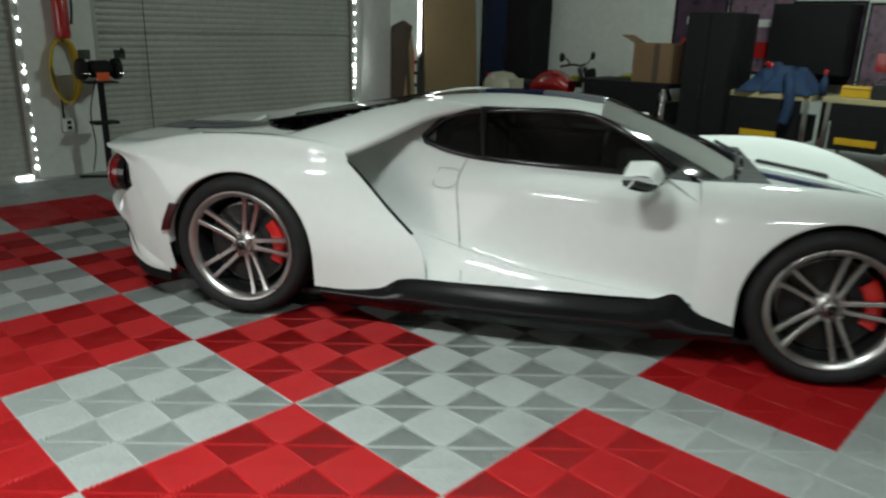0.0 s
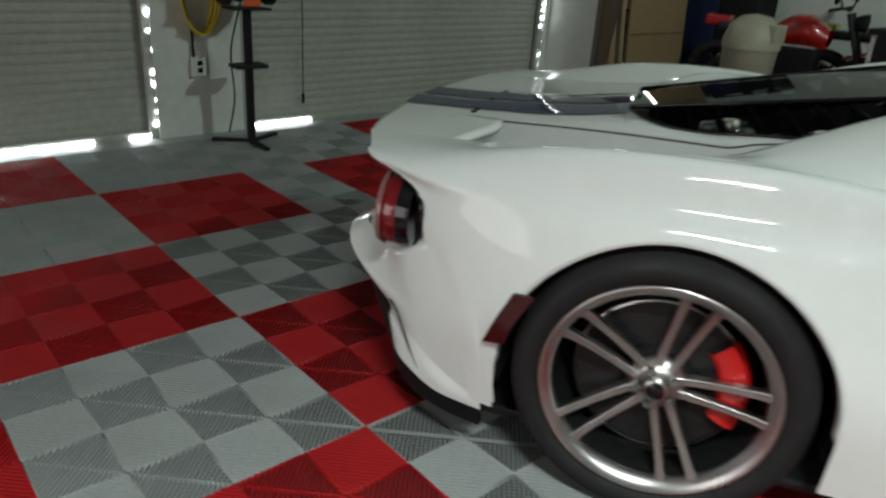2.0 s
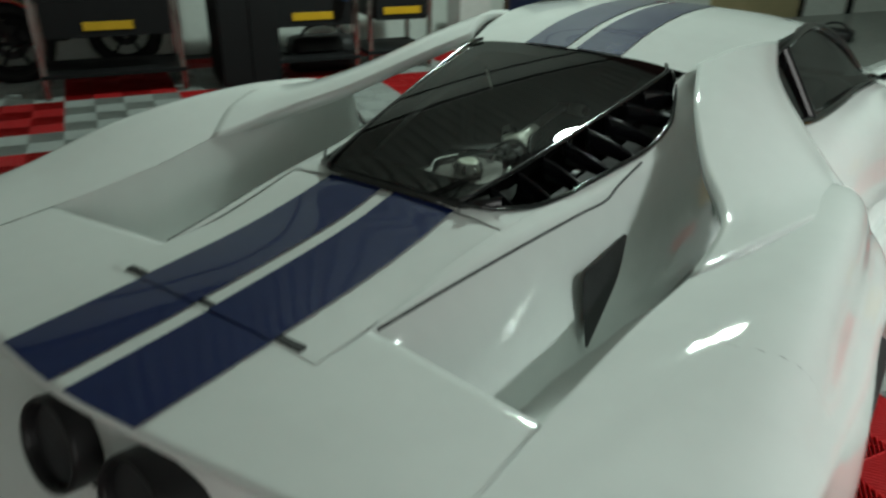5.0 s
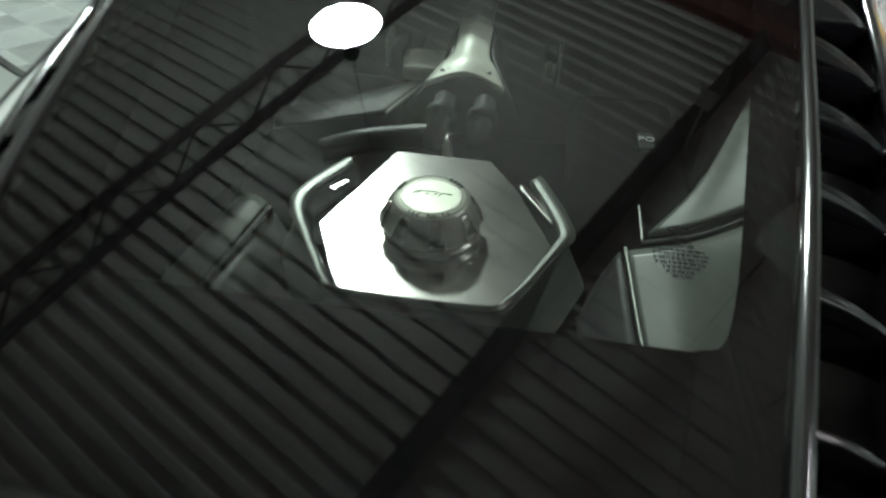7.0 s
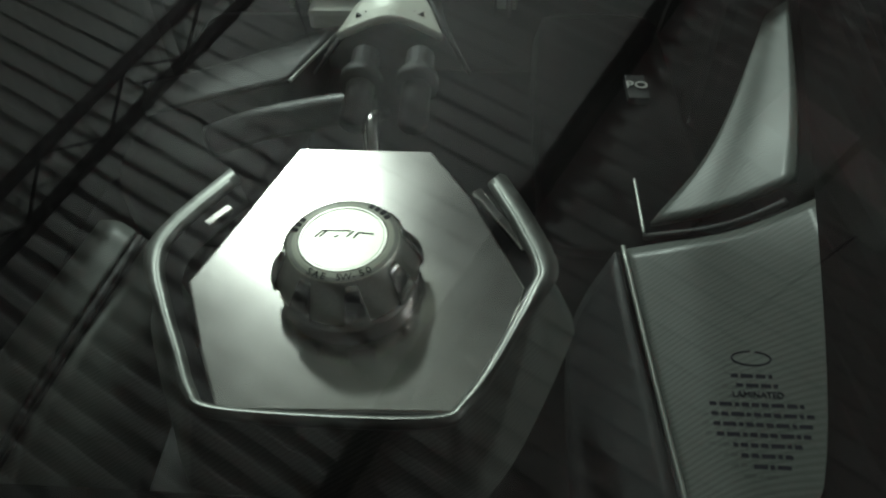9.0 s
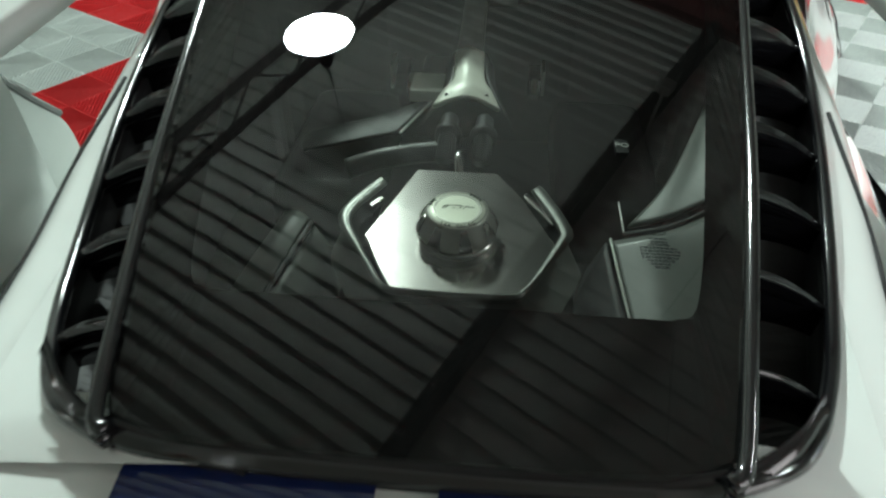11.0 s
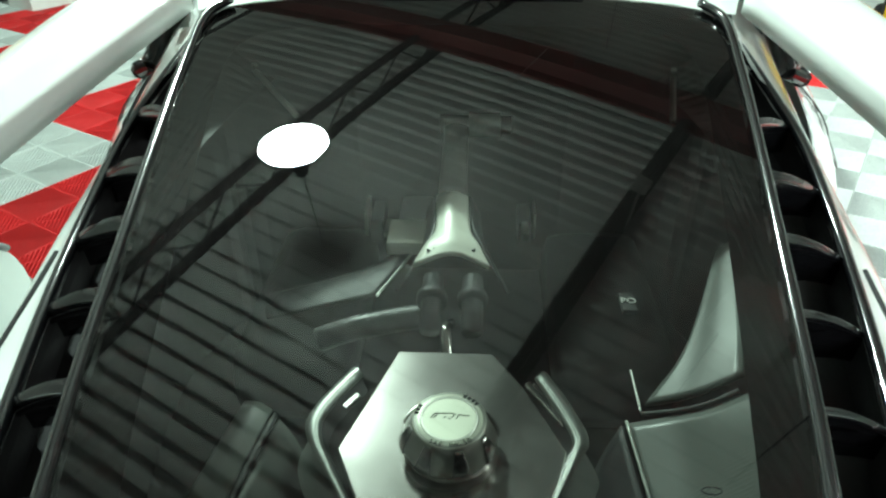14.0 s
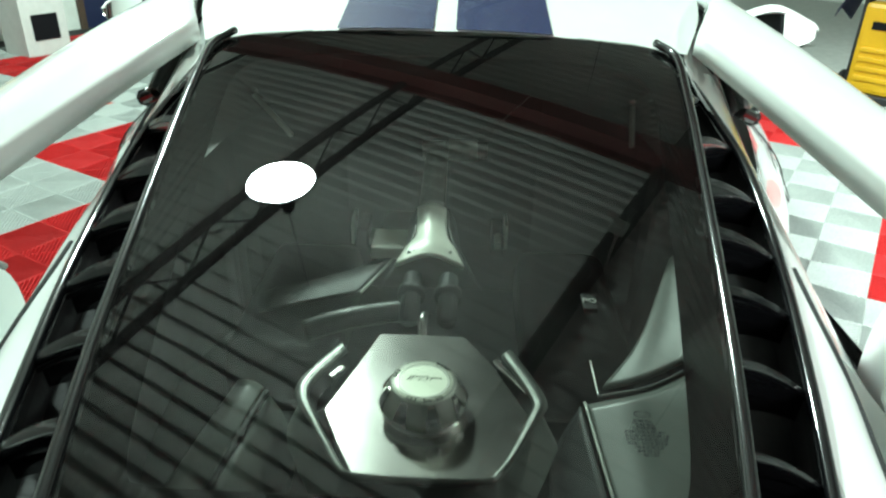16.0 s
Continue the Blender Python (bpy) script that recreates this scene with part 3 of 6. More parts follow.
def motorcycle(x, y, turn, paint, label):
    o = thing("motorcycle", label, "motorcycle", ROOM @ pose(x, y, -0.012, 0, 0, turn), "parked motorcycles")
    for k, cx in enumerate((-0.68, 0.68)):
        w = thing("wheel", "", "", None)
        w.parent = o
        w.location = (cx, 0, 0.31)
        part("tyre", lathe([(0.24, -0.05), (0.29, -0.06), (0.31, -0.02), (0.31, 0.02), (0.29, 0.06), (0.24, 0.05)], 36), RUBBER, w, smooth=True)
        part("rim", lathe([(0.24, -0.045), (0.20, -0.03), (0.20, 0.03), (0.24, 0.045)], 36), BLACKSTEEL, w, smooth=True)
        b = bmesh.new()
        for a in range(0, 360, 60):
            rod((0, 0, 0), (0.21 * math.cos(radians(a)), 0, 0.21 * math.sin(radians(a))), 0.013, bm=b)
        part("spokes", b, BLACKSTEEL, w)
        part("brake_disc", lathe([(0.07, 0.055), (0.13, 0.055), (0.13, 0.06), (0.07, 0.06)], 30), DISC, w)
    part("tank", sheet([[(0.28, 0, 0.82), (0.30, 0.10, 0.80), (0.30, 0.14, 0.72), (0.28, 0.10, 0.64)], [(0.14, 0, 0.93), (0.14, 0.14, 0.90), (0.14, 0.19, 0.76), (0.14, 0.12, 0.66)],
                         [(-0.05, 0, 0.92), (-0.05, 0.13, 0.88), (-0.05, 0.17, 0.76), (-0.05, 0.12, 0.66)], [(-0.22, 0, 0.80), (-0.22, 0.08, 0.78), (-0.22, 0.11, 0.72), (-0.22, 0.09, 0.66)]], 14, 10), paint, o, smooth=True)
    part("tank", sheet([[(0.28, 0, 0.82), (0.30, -0.10, 0.80), (0.30, -0.14, 0.72), (0.28, -0.10, 0.64)], [(0.14, 0, 0.93), (0.14, -0.14, 0.90), (0.14, -0.19, 0.76), (0.14, -0.12, 0.66)],
                         [(-0.05, 0, 0.92), (-0.05, -0.13, 0.88), (-0.05, -0.17, 0.76), (-0.05, -0.12, 0.66)], [(-0.22, 0, 0.80), (-0.22, -0.08, 0.78), (-0.22, -0.11, 0.72), (-0.22, -0.09, 0.66)]], 14, 10, flip=True), paint, o, smooth=True)
    part("engine", box(-0.22, 0.24, -0.15, 0.15, 0.28, 0.62, 0.03), BLACKSTEEL, o)
    part("seat", box(-0.72, -0.20, -0.12, 0.12, 0.72, 0.80, 0.03), MATTE, o)
    part("tail", box(-0.86, -0.62, -0.08, 0.08, 0.76, 0.86, 0.02), paint, o)
    for s in (-1, 1):
        part("fork", rod((0.68, s * 0.09, 0.31), (0.42, s * 0.09, 0.98), 0.025), DISC, o)
        part("swing_arm", rod((-0.68, s * 0.09, 0.31), (-0.15, s * 0.09, 0.42), 0.028), BLACKSTEEL, o)
        m = part("mirror", lathe([(0.001, -0.01), (0.05, -0.01), (0.055, 0.0), (0.04, 0.02), (0.001, 0.025)], 20, "x"), BLACKSTEEL, o)
        m.location = (0.36, s * 0.50, 1.11)
        part("mirror_stalk", tube([(0.38, s * 0.28, 1.02), (0.38, s * 0.38, 1.08), (0.37, s * 0.47, 1.105)], 0.008), BLACKSTEEL, o)
    part("handlebar", tube([(0.30, -0.38, 1.0), (0.38, -0.2, 1.02), (0.40, 0, 1.0), (0.38, 0.2, 1.02), (0.30, 0.38, 1.0)], 0.014), BLACKSTEEL, o)
    part("headlight", lathe([(0.001, -0.09), (0.06, -0.08), (0.085, 0.0), (0.08, 0.02), (0.001, 0.03)], 24, "x"), BLACKSTEEL, o).location = (0.56, 0, 0.90)
    part("exhaust", tube([(0.18, 0.14, 0.36), (-0.1, 0.17, 0.24), (-0.45, 0.19, 0.34), (-0.75, 0.20, 0.44)], 0.045), STEEL, o, smooth=True)
    part("front_fender", sheet([[(0.45, -0.07, 0.58), (0.45, 0, 0.60), (0.45, 0.07, 0.58)], [(0.68, -0.07, 0.64), (0.68, 0, 0.66), (0.68, 0.07, 0.64)], [(0.90, -0.07, 0.54), (0.90, 0, 0.56), (0.90, 0.07, 0.54)]], 12, 6, thick=0.008), paint, o, smooth=True)
    return o


motorcycle(6.22, 3.38, -78, REDP, "red naked motorcycle parked by the white wall")
motorcycle(6.66, 2.55, -86, LIME, "lime and black motorcycle parked by the white wall")


def bench(y0, y1, x0, top, label, drawers=True, board=None):
    o = thing("workbench", label, "workbench", ROOM @ pose(x0, y0, -0.012))
    L = y1 - y0
    part("worktop", box(0, 0.62, 0, L, 0.86, 0.91, 0.006), board or WOODB, o)
    for x in (0.03, 0.55):
        for y in (0.03, L - 0.07):
            part("leg", box(x, x + 0.04, y, y + 0.04, 0.0, 0.86, 0.003), STEEL, o)
    part("shelf", box(0.02, 0.60, 0.02, L - 0.02, 0.16, 0.19, 0.004), BLACKSTEEL, o)
    part("apron", box(0.0, 0.02, 0.08, L - 0.08, 0.70, 0.86, 0.003), BLACKSTEEL, o)
    if drawers:
        part("name_strip", box(-0.012, -0.001, L * 0.5 - 0.17, L * 0.5 + 0.17, 0.50, 0.56, 0.003), YELLOW, o, "yellow brand strip")
        part("drawer_box", box(0.0, 0.55, 0.10, L - 0.10, 0.45, 0.70, 0.004), BLACKSTEEL, o)
    return o


bench(1.48, 2.55, 5.62, 0.9, "black workbench with steel legs and a yellow strip", board=BLACKSTEEL)
bench(0.06, 0.92, 5.62, 0.9, "black workbench with steel legs and pale worktop")
bench(-0.66, 0.0, 5.72, 0.9, "black workbench with a yellow strip and pale worktop")


def tall_cabinet(x, y0, y1, h, label):
    o = thing("storage_cabinet", label, "cabinet", ROOM @ pose(x, y0, -0.012))
    L = y1 - y0
    part("carcass", box(0, 0.55, 0, L, 0.04, h, 0.008), BLACKSTEEL, o)
    part("plinth", box(0.02, 0.53, 0.01, L - 0.01, 0.0, 0.04), MATTE, o)
    for k in range(2):
        d = part("door", box(-0.02, -0.002, k * L / 2 + 0.004, (k + 1) * L / 2 - 0.004, 0.06, h - 0.01, 0.004), BLACKSTEEL, o)
        part("handle", box(-0.035, -0.021, L / 2 + (k - 0.5) * 0.06 - 0.006, L / 2 + (k - 0.5) * 0.06 + 0.006, h * 0.5, h * 0.5 + 0.14, 0.003), MATTE, d)
    return o


tall_cabinet(5.50, 0.80, 1.26, 1.62, "tall matt black steel storage cabinet")
o = thing("wall_cabinet", "black steel cabinet hung on the white wall", "cabinet", ROOM @ pose(6.72, 0.55, 1.03))
part("carcass", box(0, 0.372, -0.38, 0.38, 0, 0.70, 0.006), BLACKSTEEL, o)
part("door", box(-0.02, -0.002, -0.37, 0.37, 0.01, 0.69, 0.004), BLACKSTEEL, o)
for y, z, w, h, mat, lab in ((1.90, 1.02, 0.62, 0.80, POSTER_A, "dark framed poster on the white wall"), (1.20, 1.00, 0.70, 0.80, POSTER_B, "framed poster with a bright print on the white wall"), (-1.00, 0.92, 0.56, 0.82, POSTER_A, "dark framed poster on the white wall"), (0.48, 0.94, 0.68, 0.82, POSTER_A, "dark framed poster behind a wall cabinet"),
                             (-0.28, 0.92, 0.76, 0.82, POSTER_B, "red and dark poster on the white wall")):
    o = thing("poster", lab, "poster", ROOM @ pose(WALL_X - 0.012, y, z))
    part("print", box(-0.004, 0.0, -w / 2, w / 2, 0, h), mat, o)
    for s in (-1, 1):
        part("frame_side", box(-0.012, 0.008, s * w / 2 - 0.012, s * w / 2 + 0.012, -0.012, h + 0.012, 0.003), BLACKSTEEL, o)
        part("frame_rail", box(-0.012, 0.008, -w / 2 + 0.013, w / 2 - 0.013, (h if s > 0 else 0) - 0.012, (h if s > 0 else 0) + 0.012, 0.003), BLACKSTEEL, o)
    part("motif", box(-0.008, -0.0045, -w * 0.25, w * 0.25, h * 0.62, h * 0.72), PLATEW, o)
    part("motif", box(-0.008, -0.0045, -w * 0.32, w * 0.32, h * 0.2, h * 0.42), REDP, o)
o = thing("moving_box", "brown cardboard box on the bench", "box", ROOM @ pose(5.92, 1.72, 0.898, 0, 0, 12))
part("carton", box(-0.20, 0.20, -0.25, 0.25, 0, 0.40, 0.008), BROWNC, o)
part("flap", box(-0.19, 0.19, 0.0, 0.16, -0.004, 0.004, 0.002, m=Matrix.Translation((0, 0.25, 0.40)) @ pose(0, 0, 0, 28)), BROWNC, o)
part("flap", box(-0.19, 0.19, -0.13, 0.0, -0.004, 0.004, 0.002, m=Matrix.Translation((0, -0.25, 0.40)) @ pose(0, 0, 0, -62)), BROWNC, o)
part("tape", box(-0.203, -0.2005, -0.03, 0.03, 0.0, 0.40), BROWN, o)
o = thing("blue_jacket", "crumpled dark blue jacket thrown over a bench", "clothing", ROOM @ pose(5.88, 0.42, 0.898))
r = random.Random(7)
net = []
for i in range(9):
    row = []
    for j in range(11):
        u, v = i / 8 * 2 - 1, j / 10 * 2 - 1
        z = 0.24 * max(0.0, 1 - u * u) * max(0.0, 1 - abs(v)**3) + 0.05 * r.uniform(-1, 1) * (1 - u * u) * (1 - v * v)
        row.append((0.28 * u + 0.03 * r.uniform(-1, 1), 0.34 * v + 0.03 * r.uniform(-1, 1), max(0.004, z)))
    net.append(row)
part("body", sheet(net, 36, 40, thick=0.008), BLUEC, o, smooth=True)
part("sleeve", tube([(-0.22, -0.12, 0.16), (-0.33, -0.18, 0.06), (-0.345, -0.20, -0.10), (-0.34, -0.17, -0.26)], 0.048, 20, 12), BLUEC, o, smooth=True)
part("collar", tube([(-0.06, 0.10, 0.23), (0.02, 0.18, 0.25), (0.10, 0.12, 0.23)], 0.028, 16, 10), REDP, o, "dark red collar", smooth=True)
for x, y, w, h, mat, lab in ((5.78, 1.20, 0.10, 0.16, MATTE, "black plastic case on the bench"), (5.80, -0.22, 0.12, 0.10, YELLOW, "yellow tool case on the bench"), (5.74, -0.45, 0.09, 0.14, MATTE, "black plastic case on the bench")):
    c = thing("tool_case", lab, "case", ROOM @ pose(x + 0.10, y, 0.898, 0, 0, 9))
    part("body", box(-0.09, 0.09, -w, w, 0, h, 0.012), mat, c)
    part("lid", box(-0.094, 0.094, -w - 0.004, w + 0.004, h * 0.72, h * 0.78, 0.003), MATTE, c)
    part("handle", tube([(0, -0.05, h - 0.002), (0, -0.04, h + 0.03), (0, 0.04, h + 0.03), (0, 0.05, h - 0.002)], 0.008, 12, 8), MATTE, c)
o = thing("spray_bottle", "small bottle with a red cap on the bench", "bottle", ROOM @ pose(5.76, 0.02, 0.898))
part("bottle", lathe([(0.001, 0), (0.035, 0), (0.035, 0.13), (0.015, 0.17), (0.015, 0.19)], 20, "z"), BLUEC, o, smooth=True)
part("cap", lathe([(0.016, 0.188), (0.018, 0.23), (0.001, 0.235)], 16, "z"), REDP, o, smooth=True)
o = thing("tool_bag", "dark soft tool bag under the bench", "bag", ROOM @ pose(6.05, 0.30, -0.012))
part("bag", box(-0.16, 0.16, -0.30, 0.30, 0, 0.30, 0.08), MATTE, o, smooth=True)
part("strap", tube([(0, -0.2, 0.29), (0, -0.1, 0.38), (0, 0.1, 0.38), (0, 0.2, 0.29)], 0.014), MATTE, o)
o = thing("shop_towel_box", "white printed carton beside the bench", "box", ROOM @ pose(6.45, -1.35, -0.012))
part("carton", box(-0.15, 0.15, -0.17, 0.17, 0, 0.62, 0.006), PLATEW, o)
part("print", box(-0.156, -0.151, -0.10, 0.10, 0.12, 0.30), INK, o)
part("can", lathe([(0.001, 0.62), (0.07, 0.62), (0.07, 0.75), (0.001, 0.75)], 20, "z"), BROWN, o)
o = thing("wall_board", "long pale yellow board along the white wall", "board", ROOM @ pose(7.05, -6.05, -0.016))
part("board", box(0, 0.046, -0.85, 0.85, 0, 0.40, 0.006), WOODB, o)
o = thing("wall_sign", "small red and white sign on the white wall", "sign", ROOM @ pose(WALL_X - 0.012, -4.47, 1.0))
part("panel", box(0, 0.010, -0.14, 0.14, 0, 0.36, 0.003), REDP, o)
part("print", box(-0.004, -0.001, -0.12, 0.12, 0.20, 0.33), PLATEW, o)
o = thing("door_panel", "dark blue steel door in the white wall", "door", ROOM @ pose(WALL_X - 0.03, -2.6, -0.016))
part("leaf", box(0, 0.026, -0.42, 0.42, 0.0, 2.05, 0.004), NAVY, o)
part("handle", box(-0.05, -0.001, 0.30, 0.36, 0.98, 1.04, 0.006), STEEL, o)
part("frame_side", box(-0.012, 0.026, 0.425, 0.48, 0, 2.1, 0.003), BROWN, o)
part("frame_side", box(-0.012, 0.026, -0.48, -0.425, 0, 2.1, 0.003), BROWN, o)
o = thing("light_stand", "slim white tripod light stand", "stand", ROOM @ pose(3.66, -4.34, -0.016))
part("pole", rod((0, 0, 0.35), (0, 0, 1.9), 0.016), PLATEW, o)
for a in (10, 130, 250):
    part("leg", rod((0, 0, 0.55), (0.40 * math.cos(radians(a)), 0.40 * math.sin(radians(a)), 0.0), 0.012), PLATEW, o)
part("clamp", rod((0, 0, 0.9), (0, 0, 1.0), 0.028), MATTE, o)


def charger(x, y, turn):
    o = thing("portable_charger", "yellow and black wheeled battery charger with a navy cloth over it", "charger", ROOM @ pose(x, y, -0.012, 0, 0, turn))
    part("housing", box(-0.17, 0.17, -0.10, 0.06, 0.06, 0.62, 0.03), YELLOW, o)
    for k in range(4):
        part("rib", box(-0.13, 0.13, -0.112, -0.099, 0.14 + 0.06 * k, 0.17 + 0.06 * k, 0.005), YELLOW, o)
    part("name_plate", box(-0.10, 0.10, -0.106, -0.0995, 0.46, 0.51, 0.002), INK, o, "plain dark brand bar")
    part("base", box(-0.18, 0.18, -0.12, 0.10, 0.0, 0.06, 0.012), MATTE, o)
    for s in (-1, 1):
        part("side_rail", box(s * 0.19 - 0.015, s * 0.19 + 0.015, -0.03, 0.09, 0.04, 0.72, 0.008), MATTE, o)
        w = part("wheel", lathe([(0.001, -0.025), (0.07, -0.025), (0.08, -0.01), (0.08, 0.01), (0.07, 0.025), (0.001, 0.025)], 24, "x"), RUBBER, o)
        w.location = (s * 0.24, 0.07, 0.08)
    part("handle", tube([(-0.19, 0.03, 0.70), (-0.17, 0.03, 0.80), (0.17, 0.03, 0.80), (0.19, 0.03, 0.70)], 0.015), MATTE, o)
    return o


charger(0.98, -3.75, 165)
o = thing("draped_cloth", "navy work cloth draped over the charger", "cloth", ROOM @ pose(0.98, -3.75, 0.80, 0, 0, 165))
net = [[(-0.34, -0.10, -0.30), (-0.36, 0.02, -0.26), (-0.32, 0.14, -0.34)], [(-0.20, -0.13, 0.0), (-0.20, 0.03, 0.02), (-0.20, 0.16, -0.02)],
       [(0.0, -0.14, -0.02), (0.0, 0.03, 0.025), (0.0, 0.16, -0.04)], [(0.20, -0.13, 0.0), (0.20, 0.03, 0.02), (0.20, 0.16, -0.02)],
       [(0.33, -0.12, -0.42), (0.36, 0.02, -0.45), (0.32, 0.14, -0.40)]]
part("cloth", sheet(net, 30, 16, thick=0.008), NAVYC, o, smooth=True)
o = thing("work_bag", "black tool bag with a yellow tool on top", "bag", ROOM @ pose(1.50, -3.50, -0.012, 0, 0, 20))
part("bag", box(-0.20, 0.20, -0.12, 0.12, 0, 0.22, 0.06), MATTE, o, smooth=True)
part("flap", box(-0.28, -0.12, -0.10, 0.10, 0.0, 0.05, 0.02), MATTE, o, smooth=True)
part("tool", box(0.16, 0.30, -0.03, 0.03, 0.12, 0.17, 0.012), YELLOW, o, "yellow tool grip")

o = thing("pull_cord", "thin dark pull cord hanging on the roller door", "cord", ROOM @ pose(1.78, WALL_Y + 0.03, 0))
part("cord", rod((0, 0, 0.2), (0, 0, 3.2), 0.004), BLACKSTEEL, o)
part("grip", rod((0, 0, 0.14), (0, 0, 0.21), 0.012), BLACKSTEEL, o)
o = thing("floor_bag", "small black bag lying on the concrete floor", "bag", ROOM @ pose(5.55, -5.67, -0.016, 0, 0, 30))
part("bag", box(-0.20, 0.20, -0.12, 0.12, 0, 0.14, 0.05), MATTE, o, smooth=True)
part("strap", tube([(-0.15, 0, 0.13), (-0.05, 0.02, 0.20), (0.08, 0, 0.19), (0.15, 0, 0.13)], 0.012), MATTE, o)
o = thing("door_frame", "dark steel door frame in the white side wall", "door frame", ROOM @ pose(WALL_X - 0.03, -7.35, -0.016))
for y in (-0.5, 0.5):
    part("jamb", box(-0.02, 0.026, y - 0.06, y + 0.06, 0, 2.15, 0.004), BLACKSTEEL, o)
part("leaf", box(0, 0.026, -0.435, 0.435, 0, 2.08, 0.004), WALLW, o)


# ---- the car: x ahead, y to its left, origin on the floor below the rear axle ----
car = thing("sports_car", "white mid-engined sports car with twin blue stripes and flying buttresses", "car")


def mirrored(net, s):
    return [[(x, y * s, z) for x, y, z in r] for r in net]


def rows_net(xs, ys, zs):
    """Rows of points from per-row lists of x, y and z."""
    return [[(x, y, z) for x, y, z in zip(a, b, c)] for a, b, c in zip(xs, ys, zs)]


def dense(net, nu, nv):
    rows = [catmull(r, nv) for r in net]
    return np.array([catmull([r[j] for r in rows], nu) for j in range(nv + 1)]).transpose(1, 0, 2)


def arch_panel(net, lo, hi, cx, cz, r, n=40):
    """The part of a side skin above a wheel arch: net rows run along x, from the sill up."""
    rows = [catmull(q, 160) for q in net]
    cols = []
    for a in np.linspace(math.pi, 0, n + 1):
        x = cx + r * math.cos(a)
        line = np.array([[x, np.interp(x, q[:, 0], q[:, 1]), np.interp(x, q[:, 0], q[:, 2])] for q in rows])
        fine = catmull(line, 80)
        z0 = cz + r * math.sin(a)
        k = np.interp(z0, fine[:50, 2], np.arange(50))
        t = np.linspace(k, 80, 33)
        cols.append(np.stack([np.interp(t, np.arange(81), fine[:, i]) for i in range(3)], -1))
    return np.array(cols)


def side_panels(name, net, lo, hi, cx, cz, r, s, label):
    """A fender skin in one mesh, with a round wheel opening and a turned-in lip."""
    rows = [catmull(q, 160) for q in net]

    def column(x):
        return catmull(np.array([[x, np.interp(x, q[:, 0], q[:, 1]), np.interp(x, q[:, 0], q[:, 2])] for q in rows]), 32)

    b = bmesh.new()
    flipy = np.array([1, s, 1])
    for a, c in ((None, cx - r), (cx + r, None)):
        cut = []
        for q in rows:
            x0 = q[0, 0] if a is None else a
            x1 = q[-1, 0] if c is None else c
            x0, x1 = max(x0, q[0, 0]), min(max(x1, q[0, 0] + 0.001), q[-1, 0])
            xs = np.linspace(x0, x1, 17)
            cut.append(np.stack([xs, np.interp(xs, q[:, 0], q[:, 1]), np.interp(xs, q[:, 0], q[:, 2])], -1))
        G = np.array([catmull([q[j] for q in cut], 32) for j in range(17)])
        grid(G * flipy, flip=s > 0, bm=b)
    G = arch_panel(net, lo, hi, cx, cz, r)
    grid(G * flipy, flip=s > 0, bm=b)
    lip = G[:, :1]
    inner = lip.copy()
    inner[:, :, 1] += 0.05
    grid(np.concatenate([inner, lip], 1) * flipy, flip=s > 0, bm=b)
    bmesh.ops.remove_doubles(b, verts=b.verts, dist=0.0015)
    return part(name, b, PAINT, car, label, smooth=True)


RX = [-0.69, -0.52, -0.36, -0.18, 0.0, 0.18, 0.36]
rear_net = rows_net(
    [[-0.45, -0.42, -0.37] + RX[3:] + [0.95], [-0.50, -0.44] + RX[2:] + [0.91], [-0.60] + RX[1:] + [0.73], [-0.63] + RX[1:] + [0.585], [-0.79, -0.64, -0.42] + RX[3:] + [0.535], [-0.83, -0.60] + RX[2:] + [0.49], [-0.90, -0.62] + RX[2:] + [0.44]],
    [[-0.928, -0.932, -0.938, -0.95, -0.955, -0.955, -0.95, -0.945], [-0.951, -0.963, -0.975, -0.99, -0.995, -0.99, -0.98, -0.925],
     [-0.923, -0.95, -0.975, -0.985, -0.985, -0.98, -0.96, -0.875], [-0.912, -0.938, -0.95, -0.955, -0.95, -0.945, -0.92, -0.84],
     [-0.84, -0.91, -0.92, -0.915, -0.91, -0.90, -0.88, -0.825], [-0.75, -0.82, -0.84, -0.845, -0.845, -0.84, -0.825, -0.80], [-0.60, -0.605, -0.62, -0.645, -0.66, -0.67, -0.68, -0.70]],
    [[0.19] * 8, [0.42] * 8, [0.60] * 8, [0.73] * 8, [0.784, 0.782, 0.782, 0.785, 0.788, 0.788, 0.785, 0.772], [0.788, 0.812, 0.862, 0.882, 0.888, 0.884, 0.866, 0.83], [0.787, 0.796, 0.810, 0.826, 0.838, 0.848, 0.852, 0.858]])
front_net = rows_net(
    [[2.12, 2.24, 2.48, 2.67, 2.86, 3.06, 3.32, 3.62]] * 6,
    [[-0.937, -0.95, -0.96, -0.965, -0.965, -0.95, -0.88, -0.62], [-0.932, -0.96, -0.98, -0.985, -0.98, -0.96, -0.88, -0.60], [-0.914, -0.953, -0.975, -0.98, -0.965, -0.925, -0.82, -0.52],
     [-0.848, -0.892, -0.915, -0.925, -0.90, -0.84, -0.73, -0.45], [-0.735, -0.763, -0.78, -0.785, -0.765, -0.71, -0.60, -0.38], [-0.57, -0.565, -0.565, -0.56, -0.54, -0.50, -0.42, -0.28]],
    [[0.22] * 8, [0.42] * 7 + [0.36], [0.58, 0.58, 0.585, 0.585, 0.58, 0.56, 0.50, 0.42], [0.71, 0.715, 0.73, 0.73, 0.71, 0.66, 0.57, 0.455],
     [0.79, 0.805, 0.815, 0.81, 0.785, 0.73, 0.62, 0.48], [0.775, 0.75, 0.71, 0.68, 0.65, 0.61, 0.55, 0.47]])
